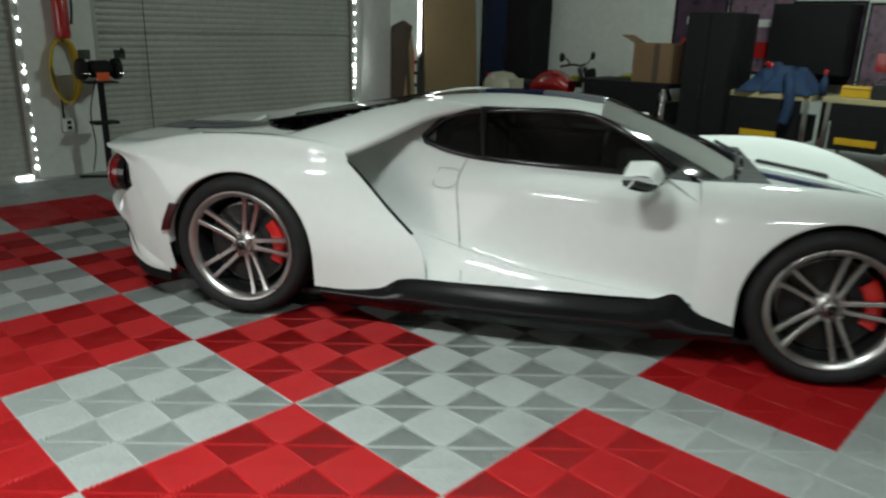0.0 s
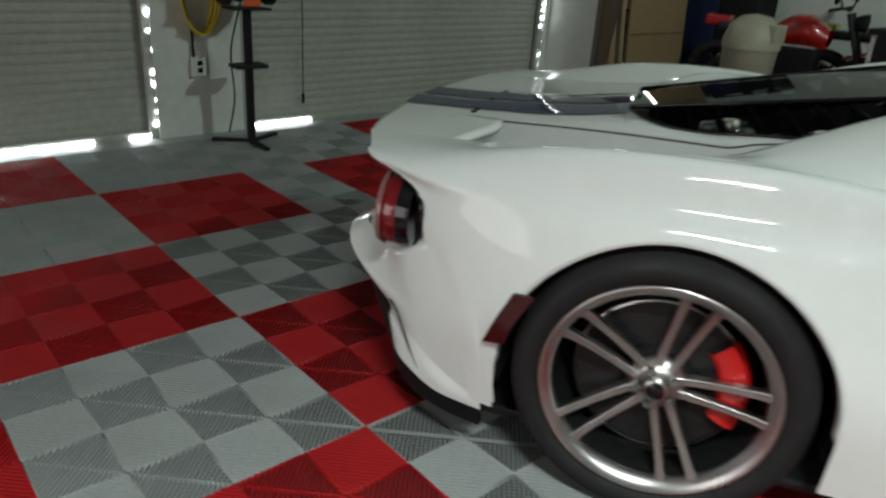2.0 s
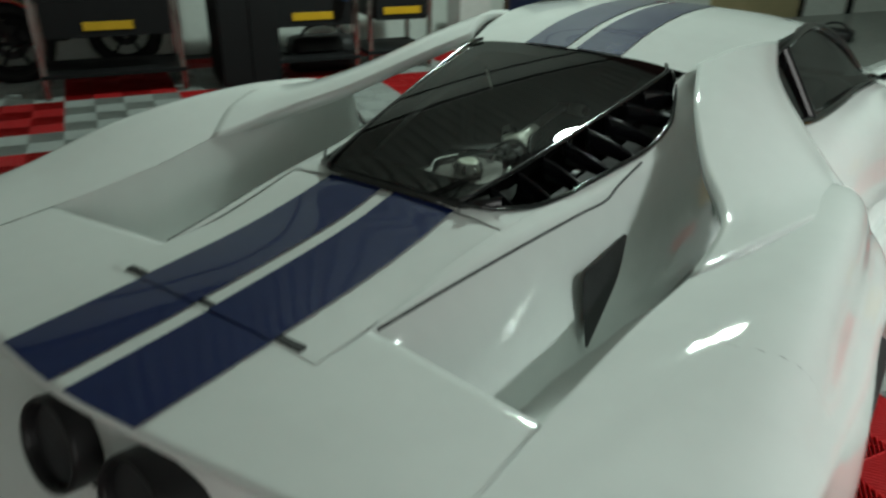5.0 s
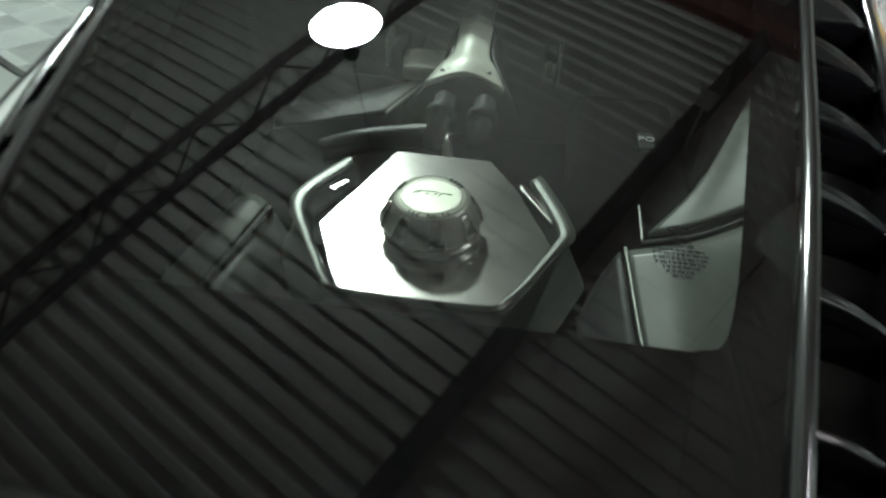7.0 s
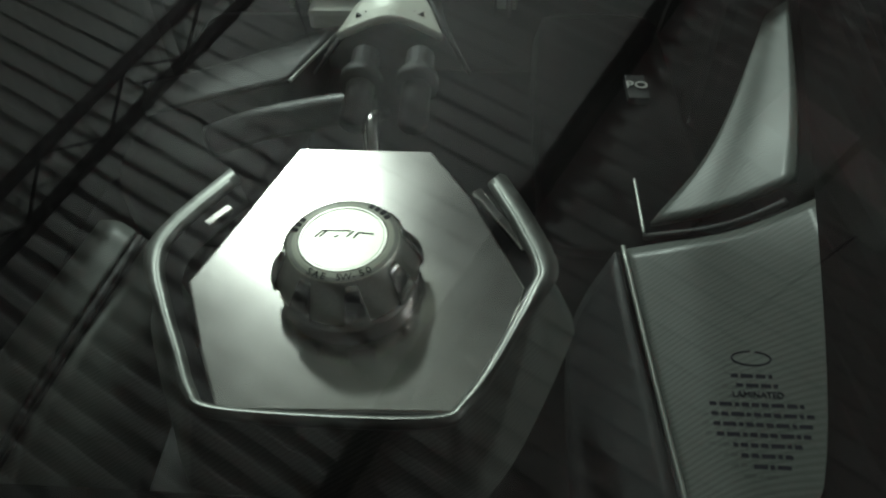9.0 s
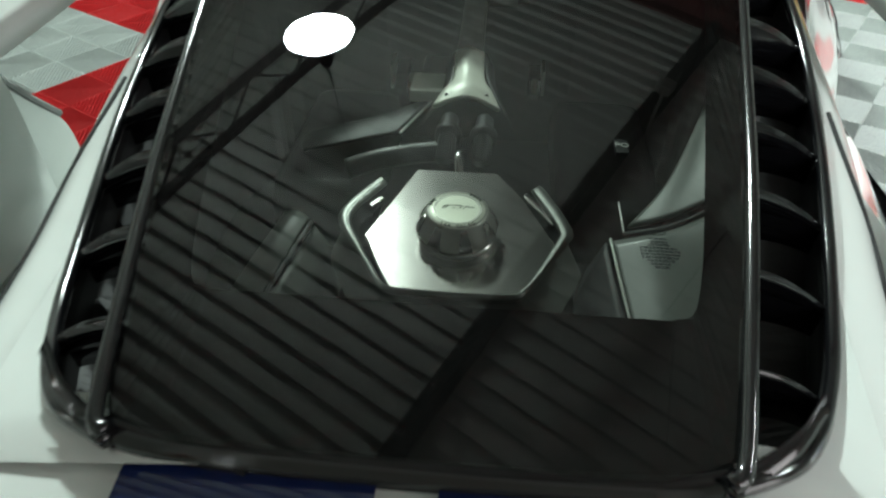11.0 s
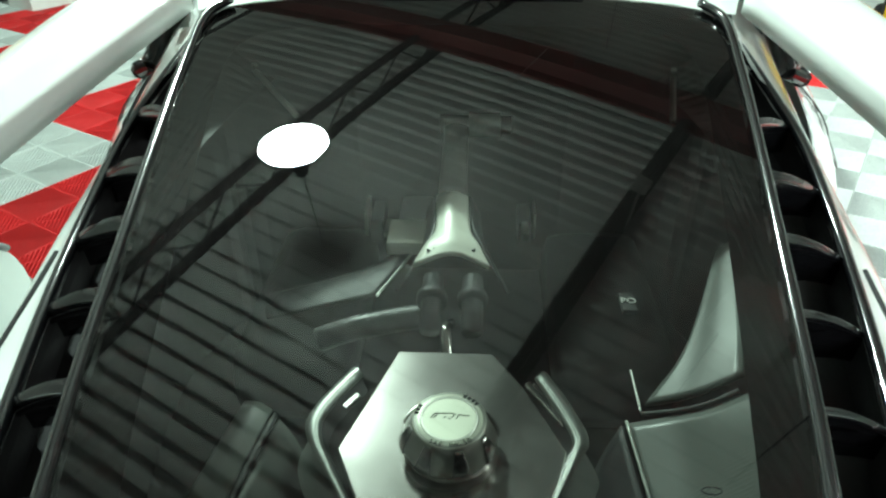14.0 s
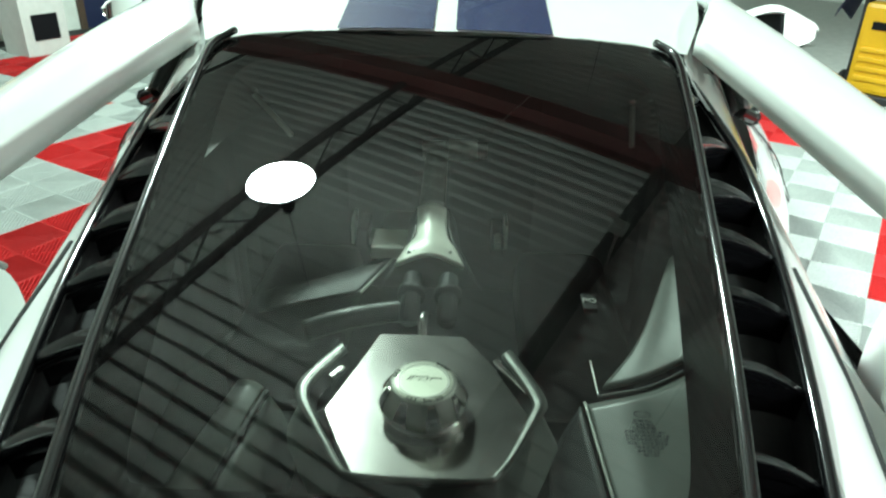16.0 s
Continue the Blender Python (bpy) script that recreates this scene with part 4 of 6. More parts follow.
for s in (1, -1):
    side_panels("rear_fender", rear_net, -0.70, 0.95, 0.0, 0.335, 0.388, s, "white rear fender pod")
    side_panels("front_fender", front_net, 2.12, 3.62, 2.67, 0.33, 0.374, s, "white front fender")
    for cx in (0.0, 2.67):
        arc = [(cx + 0.395 * math.cos(a), 0.335 + 0.395 * math.sin(a)) for a in np.linspace(radians(-12), radians(192), 40)]
        G = np.array([[(x, -y * s, z) for x, z in arc] for y in (0.915, 0.64)])
        part("arch_liner", grid(G), MATTE, car, smooth=True)
        b = bmesh.new()
        b.faces.new([b.verts.new((x, -0.645 * s, z)) for x, z in arc])
        part("arch_wall", b, MATTE, car)

# doors with the deep channel that leads into the side intake
door_net = rows_net(
    [[0.55, 0.80, 1.05, 1.35, 1.7, 2.02, 2.16]] * 6,
    [[-0.44, -0.52, -0.60, -0.645, -0.665, -0.70, -0.730], [-0.50, -0.62, -0.70, -0.765, -0.80, -0.835, -0.853], [-0.52, -0.66, -0.745, -0.80, -0.845, -0.893, -0.914],
     [-0.55, -0.70, -0.785, -0.828, -0.858, -0.897, -0.922], [-0.60, -0.745, -0.84, -0.885, -0.908, -0.928, -0.935], [-0.80, -0.90, -0.93, -0.935, -0.94, -0.94, -0.935]],
    [[0.88, 0.85, 0.81, 0.80, 0.795, 0.79, 0.785], [0.70] * 7, [0.57, 0.56, 0.55, 0.54, 0.54, 0.55, 0.57], [0.47, 0.46, 0.43, 0.375, 0.345, 0.325, 0.318], [0.455, 0.445, 0.415, 0.362, 0.333, 0.315, 0.31], [0.27, 0.27, 0.28, 0.29, 0.30, 0.31, 0.30]])
for s in (1, -1):
    part("door", sheet(mirrored(door_net, s), 40, 44, flip=s < 0), PAINT, car, "white sculpted door", smooth=True)

# shut lines and the charge flap on the doors
def on_door(u, v, s, lift=0.003):
    G = DOOR_GRID
    i, j = v * (G.shape[0] - 1), u * (G.shape[1] - 1)
    p = G[int(round(i)), int(round(j))]
    return (p[0], (p[1] - lift) * s, p[2])


DOOR_GRID = dense(door_net, 60, 60)
for s in (1, -1):
    part("shut_line", tube([on_door(0.335 + d, v, s) for v, d in ((0.02, 0.0), (0.2, -0.02), (0.45, -0.01), (0.75, 0.015), (0.98, 0.03))], 0.0018, 20, 6), MATTE, car)
    part("shut_line", tube([(1.98, -0.705 * s, 0.79), (2.12, -0.83 * s, 0.715), (2.28, -0.928 * s, 0.62)], 0.0018, 12, 6), MATTE, car)
    part("fuel_flap", tube([on_door(0.245, 0.11, s), on_door(0.315, 0.11, s), on_door(0.305, 0.23, s), on_door(0.235, 0.23, s), on_door(0.245, 0.11, s)], 0.0011, 20, 5), DISC, car)
    # black leading edge of the side intake
    part("intake_edge", tube([(0.485, -0.806 * s, 0.812), (0.60, -0.842 * s, 0.72), (0.74, -0.878 * s, 0.59), (0.865, -0.908 * s, 0.485)], 0.008, 16, 8), GLOSS, car)

# hood, roof, windscreen
hood_x = [2.12, 2.48, 2.86, 3.32, 3.62]
hood_net = [[(x, y * k, z - dz * (k * k)) for k in (-1, -0.5, 0, 0.5, 1)] for x, y, z, dz in zip(hood_x, [0.57, 0.565, 0.54, 0.42, 0.28], [0.79, 0.73, 0.67, 0.57, 0.475], [0.015, 0.02, 0.02, 0.02, 0.005])]
part("hood", sheet(hood_net, 24, 24), PAINT, car, smooth=True)
part("nose", sheet([[(3.62, 0.60, 0.20), (3.66, 0.3, 0.18), (3.68, 0, 0.18), (3.66, -0.3, 0.18), (3.62, -0.60, 0.20)], [(3.62, 0.58, 0.36), (3.70, 0.3, 0.36), (3.72, 0, 0.36), (3.70, -0.3, 0.36), (3.62, -0.58, 0.36)],
                    [(3.62, 0.38, 0.48), (3.64, 0.2, 0.475), (3.65, 0, 0.475), (3.64, -0.2, 0.475), (3.62, -0.38, 0.48)]], 12, 20), PAINT, car, smooth=True)
screen_net = [[(x - 0.16 * abs(k)**2.2 * f, w * k, z - d * k * k) for k in (-1, -0.6, 0, 0.6, 1)] for x, w, z, d, f in ((2.38, 0.60, 0.80, 0.01, 1.0), (2.12, 0.565, 0.905, 0.03, 0.9), (1.88, 0.52, 0.99, 0.035, 0.7), (1.66, 0.475, 1.055, 0.03, 0.5))]
part("windscreen", sheet(screen_net, 18, 24), SCREEN, car, "raked tinted windscreen", smooth=True).visible_shadow = False
part("cowl", box(2.20, 2.44, -0.56, 0.56, 0.755, 0.775, 0.006), MATTE, car)
for s in (1, -1):
    part("wiper", rod((2.30, -0.5 * s, 0.81), (2.36, 0.05 * s, 0.825), 0.009), MATTE, car)
    part("hood_vent", box(2.40, 2.80, s * 0.50 - 0.03, s * 0.50 + 0.03, 0.70, 0.73, 0.01, m=Matrix.Translation((0, 0, 0.02)) @ pose(0, 0, 0, 0, 9, 0) @ Matrix.Translation((0, 0, 0.36))), MATTE, car)
roof_net = [[(x, w * k, z - d * k * k * abs(k)**0.5) for k in (-1, -0.66, -0.33, 0, 0.33, 0.66, 1)] for x, w, z, d in ((1.66, 0.475, 1.055, 0.03), (1.45, 0.48, 1.078, 0.035), (1.15, 0.475, 1.085, 0.04), (0.86, 0.42, 1.066, 0.04), (0.634, 0.345, 1.027, 0.022))]
ROOF = dense(roof_net, 30, 30)
part("roof", grid(ROOF), PAINT, car, smooth=True)


def stripe(G, y0, y1, lift=0.003):
    out = []
    for r in G:
        o = np.argsort(r[:, 1])
        ys = np.linspace(y0, y1, 7)
        out.append(np.stack([np.interp(ys, r[o, 1], r[o, 0]), ys, np.interp(ys, r[o, 1], r[o, 2]) + lift], -1))
    return grid(np.array(out))


for y0, y1 in ((0.016, 0.153), (-0.153, -0.016)):
    part("stripe", stripe(ROOF, y0, y1), STRIPE, car, "dark blue stripe", smooth=True)
    part("stripe", stripe(dense(hood_net, 24, 24), y0, y1), STRIPE, car, "dark blue stripe", smooth=True)

# side windows: dark, framed by gloss black
for s in (1, -1):
    top = [(0.80, -0.50, 0.88), (0.93, -0.475, 0.985), (1.18, -0.485, 1.025), (1.58, -0.485, 1.03), (1.80, -0.555, 0.955), (2.02, -0.63, 0.82)]
    mid = [(0.81, -0.515, 0.872), (0.95, -0.523, 0.92), (1.18, -0.546, 0.93), (1.50, -0.557, 0.93), (1.74, -0.604, 0.88), (2.00, -0.657, 0.81)]
    bot = [(0.82, -0.53, 0.865), (0.98, -0.585, 0.83), (1.18, -0.62, 0.81), (1.45, -0.645, 0.805), (1.72, -0.66, 0.80), (1.98, -0.69, 0.795)]
    part("side_window", sheet(mirrored([top, mid, bot], s), 12, 30, flip=s < 0), SIDEGLASS, car, "dark tinted side window", smooth=True).visible_shadow = False
    part("window_frame", tube([(x, y * s, z) for x, y, z in top], 0.017, 30, 8), GLOSS, car, smooth=True)
    part("window_frame", tube([(x, y * s, z) for x, y, z in bot], 0.016, 30, 8), GLOSS, car, smooth=True)
    part("window_frame", rod(top[0][:1] + (top[0][1] * s, top[0][2]), bot[0][:1] + (bot[0][1] * s, bot[0][2]), 0.012), GLOSS, car)
    part("door_pillar", rod((1.10, -0.49 * s, 1.02), (1.13, -0.61 * s, 0.815), 0.02), GLOSS, car)
    # A pillar skin beside the screen
    a = [(1.66, -0.475 * s, 1.028), (1.86, -0.52 * s, 0.955), (2.05, -0.565 * s, 0.872), (2.22, -0.60 * s, 0.79)]
    c = [(1.58, -0.49 * s, 1.03), (1.80, -0.56 * s, 0.955), (2.00, -0.62 * s, 0.84), (2.14, -0.70 * s, 0.79)]
    part("roof_pillar", sheet([a, c], 4, 16), GLOSS, car, "black roof pillar", smooth=True)
part("cabin_tub", box(0.78, 2.25, -0.50, 0.50, 0.25, 0.60, 0.03), INTERIOR, car)
part("bulkhead", box(0.72, 0.78, -0.42, 0.42, 0.30, 0.98, 0.01), INTERIOR, car)
for y in (-0.26, 0.26):
    seat = part("seat", box(0.92, 1.10, y - 0.20, y + 0.20, 0.5, 0.92, 0.05, m=None), INTERIOR, car, "dark bucket seat")
part("dashboard", box(1.75, 2.20, -0.52, 0.52, 0.58, 0.74, 0.05), INTERIOR, car)
part("steering_wheel", tube([(1.66 + 0.02 * math.cos(a), 0.27 + 0.15 * math.sin(a), 0.72 + 0.13 * math.cos(a)) for a in np.linspace(0, 2 * math.pi, 13)], 0.014), MATTE, car)

# ---- rear: central engine cover, tunnels, buttresses, deck ----
fus_x = [0.86, 0.60, 0.45, 0.30, 0.15, 0.0, -0.22, -0.45, -0.66, -0.812]
fus_net = rows_net([fus_x] * 4,
                   [[-0.41, -0.336, -0.384, -0.381, -0.350, -0.314, -0.284, -0.262, -0.262, -0.262], [-0.47, -0.430, -0.428, -0.420, -0.395, -0.366, -0.335, -0.298, -0.268, -0.266],
                    [-0.53, -0.49, -0.48, -0.470, -0.455, -0.440, -0.42, -0.39, -0.34, -0.27], [-0.56, -0.53, -0.52, -0.51, -0.50, -0.48, -0.46, -0.45, -0.42, -0.275]],
                   [[1.015, 0.996, 0.912, 0.874, 0.856, 0.838, 0.834, 0.805, 0.779, 0.772], [0.93, 0.90, 0.858, 0.833, 0.822, 0.813, 0.806, 0.793, 0.777, 0.74],
                    [0.78, 0.74, 0.72, 0.70, 0.68, 0.67, 0.665, 0.68, 0.70, 0.69], [0.62, 0.58, 0.57, 0.56, 0.555, 0.55, 0.555, 0.60, 0.62, 0.63]])
cover_net = [[(x, w * k, z - d * k * k) for k in (-1, -0.55, -0.25, 0, 0.25, 0.55, 1)] for x, w, z, d in ((-0.16, 0.298, 0.845, 0.015), (-0.224, 0.290, 0.845, 0.014), (-0.34, 0.277, 0.824, 0.008), (-0.50, 0.266, 0.808, 0.012), (-0.722, 0.262, 0.794, 0.004))]
FUS = dense(fus_net, 24, 40)
COVER = dense(cover_net, 20, 28)
part("engine_cover", grid(COVER), PAINT, car, "white engine cover", smooth=True)
for s in (1, -1):
    part("tunnel_wall", sheet(mirrored(fus_net, s), 24, 40, flip=s < 0), PAINT, car, smooth=True)
    seam = []
    for x in (0.262, 0.20, 0.14, 0.08, 0.0, -0.1, -0.2, -0.3, -0.4, -0.5, -0.59):
        u = np.interp(x, (0.08, 0.262), (7.4, 1.5))
        col = FUS[int(u)] * (1 - u % 1) + FUS[int(u) + 1] * (u % 1)
        seam.append((x, (np.interp(-x, -col[:, 0], col[:, 1]) - 0.0005) * s, np.interp(-x, -col[:, 0], col[:, 2])))
    part("cover_seam", tube(seam, 0.003, 40, 6), MATTE, car)
    top = rear_net[6][1:]
    n = len(top)
    pod_in = [[(-0.795, -0.60 * s, 0.772)] + [(x, y * s, z - 0.001) for x, y, z in top], [(-0.785, -0.603 * s, 0.695)] + [(x, (y + 0.03) * s, z - 0.10) for x, y, z in top], [(-0.835, -0.606 * s, 0.60)] + [(x, (y + 0.04) * s, z / 2 + 0.232) for x, y, z in top],
              [(-0.889, -0.609 * s, 0.522)] + [(x, (y + 0.05) * s, 0.565) for x, y, z in top]]
    part("pod_inner_wall", sheet(pod_in, 12, 30), PAINT, car, smooth=True)
    fl = [[(x, y * s, z) for x, y, z in ((0.72, -0.50, 0.52), (0.5, -0.46, 0.535), (0.2, -0.42, 0.562), (-0.1, -0.41, 0.562), (-0.35, -0.40, 0.590), (-0.6, -0.39, 0.618), (-0.815, -0.268, 0.632))],
          [(x, y * s, z) for x, y, z in ((0.68, -0.70, 0.50), (0.5, -0.68, 0.52), (0.2, -0.65, 0.55), (-0.1, -0.63, 0.565), (-0.35, -0.61, 0.57), (-0.6, -0.60, 0.565), (-0.886, -0.609, 0.527))]]
    part("tunnel_floor", sheet(fl, 6, 24), PAINT, car, smooth=True)
    duct = [[(0.116, -0.424 * s, 0.742), (0.03, -0.447 * s, 0.685), (-0.05, -0.458 * s, 0.648), (-0.166, -0.471 * s, 0.602)],
            [(0.11, -0.421 * s, 0.745), (-0.055, -0.428 * s, 0.742), (-0.125, -0.428 * s, 0.730), (-0.172, -0.468 * s, 0.606)]]
    part("duct_mouth", sheet(duct, 6, 10), MATTE, car, "black duct mouth in the tunnel wall")
    but = [[(1.08, -0.475, 1.045), (0.92, -0.455, 1.06), (0.78, -0.41, 1.055), (0.66, -0.362, 1.028)],
           [(0.84, -0.545, 0.985), (0.69, -0.525, 1.01), (0.55, -0.475, 1.005), (0.44, -0.432, 0.975)],
           [(0.66, -0.67, 0.90), (0.50, -0.64, 0.93), (0.35, -0.575, 0.935), (0.23, -0.53, 0.905)],
           [(0.50, -0.80, 0.825), (0.36, -0.765, 0.872), (0.19, -0.69, 0.885), (0.05, -0.632, 0.855)],
           [(0.40, -0.86, 0.82), (0.20, -0.82, 0.878), (-0.02, -0.74, 0.872), (-0.18, -0.645, 0.826)]]
    part("buttress", sheet(mirrored(but, s), 30, 18, thick=-0.03 * s), PAINT, car, "white flying buttress", smooth=True)
deck_y = [-0.60, -0.47, -0.31, -0.16, 0.0, 0.16, 0.31, 0.47, 0.60]
deck_net = rows_net([[-0.645, -0.625, -0.60, -0.61, -0.61, -0.61, -0.60, -0.625, -0.645], [-0.77, -0.785, -0.79, -0.80, -0.80, -0.80, -0.79, -0.785, -0.77], [-0.898, -0.93, -0.952, -0.967, -0.978, -0.967, -0.952, -0.93, -0.898]], [deck_y] * 3,
                    [[0.7945, 0.79, 0.786, 0.795, 0.797, 0.795, 0.786, 0.79, 0.7945], [0.790, 0.789, 0.788, 0.789, 0.789, 0.789, 0.788, 0.789, 0.790], [0.787, 0.786, 0.785, 0.784, 0.784, 0.784, 0.785, 0.786, 0.787]])
DECKG = dense(deck_net, 20, 40)
lowdeck = DECKG.copy()
lowdeck[:, :, 2] -= 0.022
lowdeck[:, :, 0] += 0.006
b = grid(DECKG)
grid(lowdeck, flip=True, bm=b)
for k in (0, -1):
    grid(np.stack([DECKG[k], (DECKG[k] + lowdeck[k]) / 2 - (0.006 if k else -0.006, 0, 0), lowdeck[k]], 0), bm=b, flip=k == 0)
bmesh.ops.remove_doubles(b, verts=b.verts, dist=0.0005)
part("rear_wing", b, PAINT, car, "white rear deck wing", smooth=True)
for s in (1, -1):
    edge = catmull([(-0.898, -0.60, 0.787), (-0.83, -0.75, 0.788), (-0.80, -0.825, 0.786), (-0.765, -0.862, 0.783), (-0.735, -0.882, 0.778)], 24)
    low = edge + np.linspace(1, 0, 25)[:, None] * (0.006, 0, -0.02)
    back = low + np.linspace(1, 0, 25)[:, None] * (0.085, 0.0, -0.004)
    part("wing_edge", grid(np.stack([edge, (edge + low) / 2 - (0.003, 0, 0), low, back], 0) * (1, s, 1), flip=s > 0), PAINT, car, smooth=True)
for y0, y1 in ((0.018, 0.170), (-0.170, -0.018)):
    part("stripe", stripe(COVER, y0, y1, 0.0045), STRIPE, car, "dark blue stripe", smooth=True)
    part("stripe", stripe(DECKG[5:], y0, y1, 0.0035), STRIPE, car, "dark blue stripe", smooth=True)
part("wing_slot", box(-0.716, -0.699, -0.224, 0.224, 0.770, 0.7955, 0.002), MATTE, car, "dark slot ahead of the wing")

# ---- engine glass with its louvred sides ----
def gz(x):
    return 0.866 + (x + 0.20) * 0.188


outer = [(0.652, 0.152), (0.617, 0.312), (0.568, 0.341), (0.498, 0.366), (0.433, 0.380), (0.314, 0.374), (0.185, 0.350), (0.084, 0.328), (0.011, 0.311), (-0.071, 0.287), (-0.12, 0.267), (-0.16, 0.246), (-0.19, 0.220), (-0.214, 0.177), (-0.222, 0.095)]
DROP = [(-0.214, 0.002), (-0.19, 0.012), (-0.16, 0.024), (-0.12, 0.038), (-0.071, 0.052), (0.011, 0.065), (0.084, 0.069), (0.185, 0.075), (0.314, 0.084), (0.433, 0.074), (0.498, 0.058), (0.568, 0.035), (0.617, 0.012)]


def oz(x):
    # the louvred side falls away from the glass towards its outer edge
    return gz(x) - float(np.interp(x, [a for a, d in DROP], [d for a, d in DROP]))


pane = [(0.643, 0.162), (0.617, 0.288), (0.564, 0.305), (0.451, 0.294), (0.344, 0.279), (0.177, 0.253), (0.044, 0.232), (-0.043, 0.217), (-0.127, 0.199), (-0.201, 0.183), (-0.214, 0.143)]
hatch = part("engine_hatch", bmesh.new(), GLOSS, car, "gloss black engine hatch")


clear = [(0.575, 0.15), (0.55, 0.235), (0.50, 0.262), (0.38, 0.255), (0.1, 0.220), (-0.035, 0.198), (-0.055, 0.176)]


def full(line, k=40):
    P = catmull(line, k)
    return np.vstack([P, (P * (1, -1))[::-1]])


def dome(x, y):
    """The glass bulges upwards a little."""
    return gz(x) + 0.012 - ((x - 0.2)**2 + y * y) / 18.0


def domed_pane(line):
    P = np.array(catmull(line, 60))
    xs = np.linspace(P[0, 0], P[-1, 0], 49)
    half = np.interp(-xs, -P[:, 0], P[:, 1])
    ks = np.linspace(-1, 1, 33)
    return grid(np.array([[(x, h * k, dome(x, h * k)) for k in ks] for x, h in zip(xs, half)]), flip=True)


def glass_border(line, hole):
    """Black ring below the glass, sloping inwards to the edge of the clear field."""
    b = bmesh.new()
    L, H = full(line), full(hole)
    A = [b.verts.new((x, y, gz(x) - 0.004)) for x, y in L]
    B = [b.verts.new((x, y, gz(x) - 0.052 + 0.044 * min(max((x + 0.04) / 0.5, 0), 1))) for x, y in H]
    for i in range(len(L)):
        k = (i + 1) % len(L)
        b.faces.new((A[i], A[k], B[k], B[i]))
    return b


pane_ob = part("glass_pane", domed_pane(pane), TINT, hatch, "tinted engine glass", smooth=True)
pane_ob.visible_shadow = False
part("glass_border", glass_border(pane, clear), FRIT, hatch, "black printed border of the glass")
for s in (1, -1):
    # trim between glass and louvres, louvre slats, outer trim
    inn = [(0.613, 0.293), (0.564, 0.311), (0.451, 0.299), (0.344, 0.284), (0.177, 0.258), (0.044, 0.237), (-0.043, 0.221), (-0.127, 0.204), (-0.201, 0.188), (-0.214, 0.177)]
    part("louvre_rail", tube([(x, y * s, gz(x) + 0.005) for x, y in inn], 0.0055, 40, 8), GLOSS, hatch, smooth=True)
    out2 = outer[1:14]
    part("outer_trim", tube([(x, y * s, oz(x)) for x, y in out2], 0.006, 60, 8), GLOSS, hatch, smooth=True)
    P = np.array(catmull(inn, 200))
    Q = np.array(catmull(out2, 200))
    for k in range(8):
        # thin blades, broad beside the glass and narrow at the outer edge
        x0 = 0.438 - 0.082 * k
        xo = x0 + np.interp(x0, (-0.14, 0.36), (0.012, 0.11))
        yi = np.interp(-x0, -P[:, 0], P[:, 1])
        yo = np.interp(-xo, -Q[:, 0], Q[:, 1]) - 0.004
        zi, zo = gz(x0) + 0.001, oz(xo) - 0.002
        net = []
        for dx, dz, taper in ((0.012, -0.055, 0.6), (0.002, -0.002, 1.0), (0.0, 0.0, 1.0), (-0.0015, -0.004, 0.8), (0.002, -0.022, 0.5)):
            net.append([(x0 + (xo - x0) * f + dx * (1 - f + taper * f), (yi + (yo - yi) * f) * s, zi + (zo - zi) * f + 0.005 * math.sin(math.pi * f) + dz * (1 - f + taper * f)) for f in (0, 0.35, 0.7, 1)])
        part("louvre_slat", sheet(net, 10, 10, thick=0.003), SLAT, hatch, smooth=True)
b = bmesh.new()
for s in (1, -1):
    A = catmull([(x, y * s, oz(x) - 0.002) for x, y in outer[1:14]], 60)
    P = catmull([(x, y * s * 0.985, oz(x) - 0.045) for x, y in outer[1:14]], 60)
    Q = catmull([(x, y * s * 0.80, gz(x) - 0.10) for x, y in outer[1:14]], 60)
    grid(np.stack([A, P, Q], 1), bm=b)
part("louvre_well", b, MATTE, hatch)

lip = catmull([(x, y, gz(x) - 0.002) for x, y in outer[11:]] + [(x, -y, gz(x) - 0.002) for x, y in outer[:10:-1]], 48)
part("hatch_lip", grid(np.stack([lip + (0.012, 0, 0.004), lip, lip + (0.004, 0, -0.022)], 1)), GLOSS, hatch, "gloss black rear edge of the hatch", smooth=True)

# painted flange between the body and the hatch
rim_top = np.array(catmull(fus_net[0], 200))
rim_out = np.array(catmull(outer[1:], 200))
for s in (1, -1):
    A, B = [], []
    for x in np.linspace(0.60, -0.220, 50):
        A.append((x, s * np.interp(-x, -rim_top[:, 0], rim_top[:, 1]), np.interp(-x, -rim_top[:, 0], rim_top[:, 2])))
        B.append((x, -s * (np.interp(-x, -rim_out[:, 0], rim_out[:, 1]) - 0.004), oz(x) - 0.006))
    part("hatch_flange", grid(np.stack([np.array(A), np.array(B)], 1)), PAINT, car, smooth=True)

# engine bay seen through the glass
bay = part("engine_bay", box(-0.24, 0.72, -0.40, 0.40, 0.50, 0.56, 0.01), INTERIOR, car, "dark engine bay")
b = bmesh.new()
rim = catmull([(x, y * 1.0) for x, y in [(0.645, 0.15)] + outer[1:13] + [(-0.222, 0.095)]], 60)
for s in (1, -1):
    A = np.array([(x, y * s * 0.995, oz(x) - 0.006) for x, y in rim])
    B = np.array([(x * 0.98, y * s * 0.96, 0.55) for x, y in rim])
    grid(np.stack([A, B], 1), bm=b)
part("bay_wall", b, INTERIOR, bay)
TILT = Matrix.Translation((0.2, 0, 0.805)) @ pose(0, 0, 0, 0, -3.0, 0) @ Matrix.Translation((-0.2, 0, -0.794))
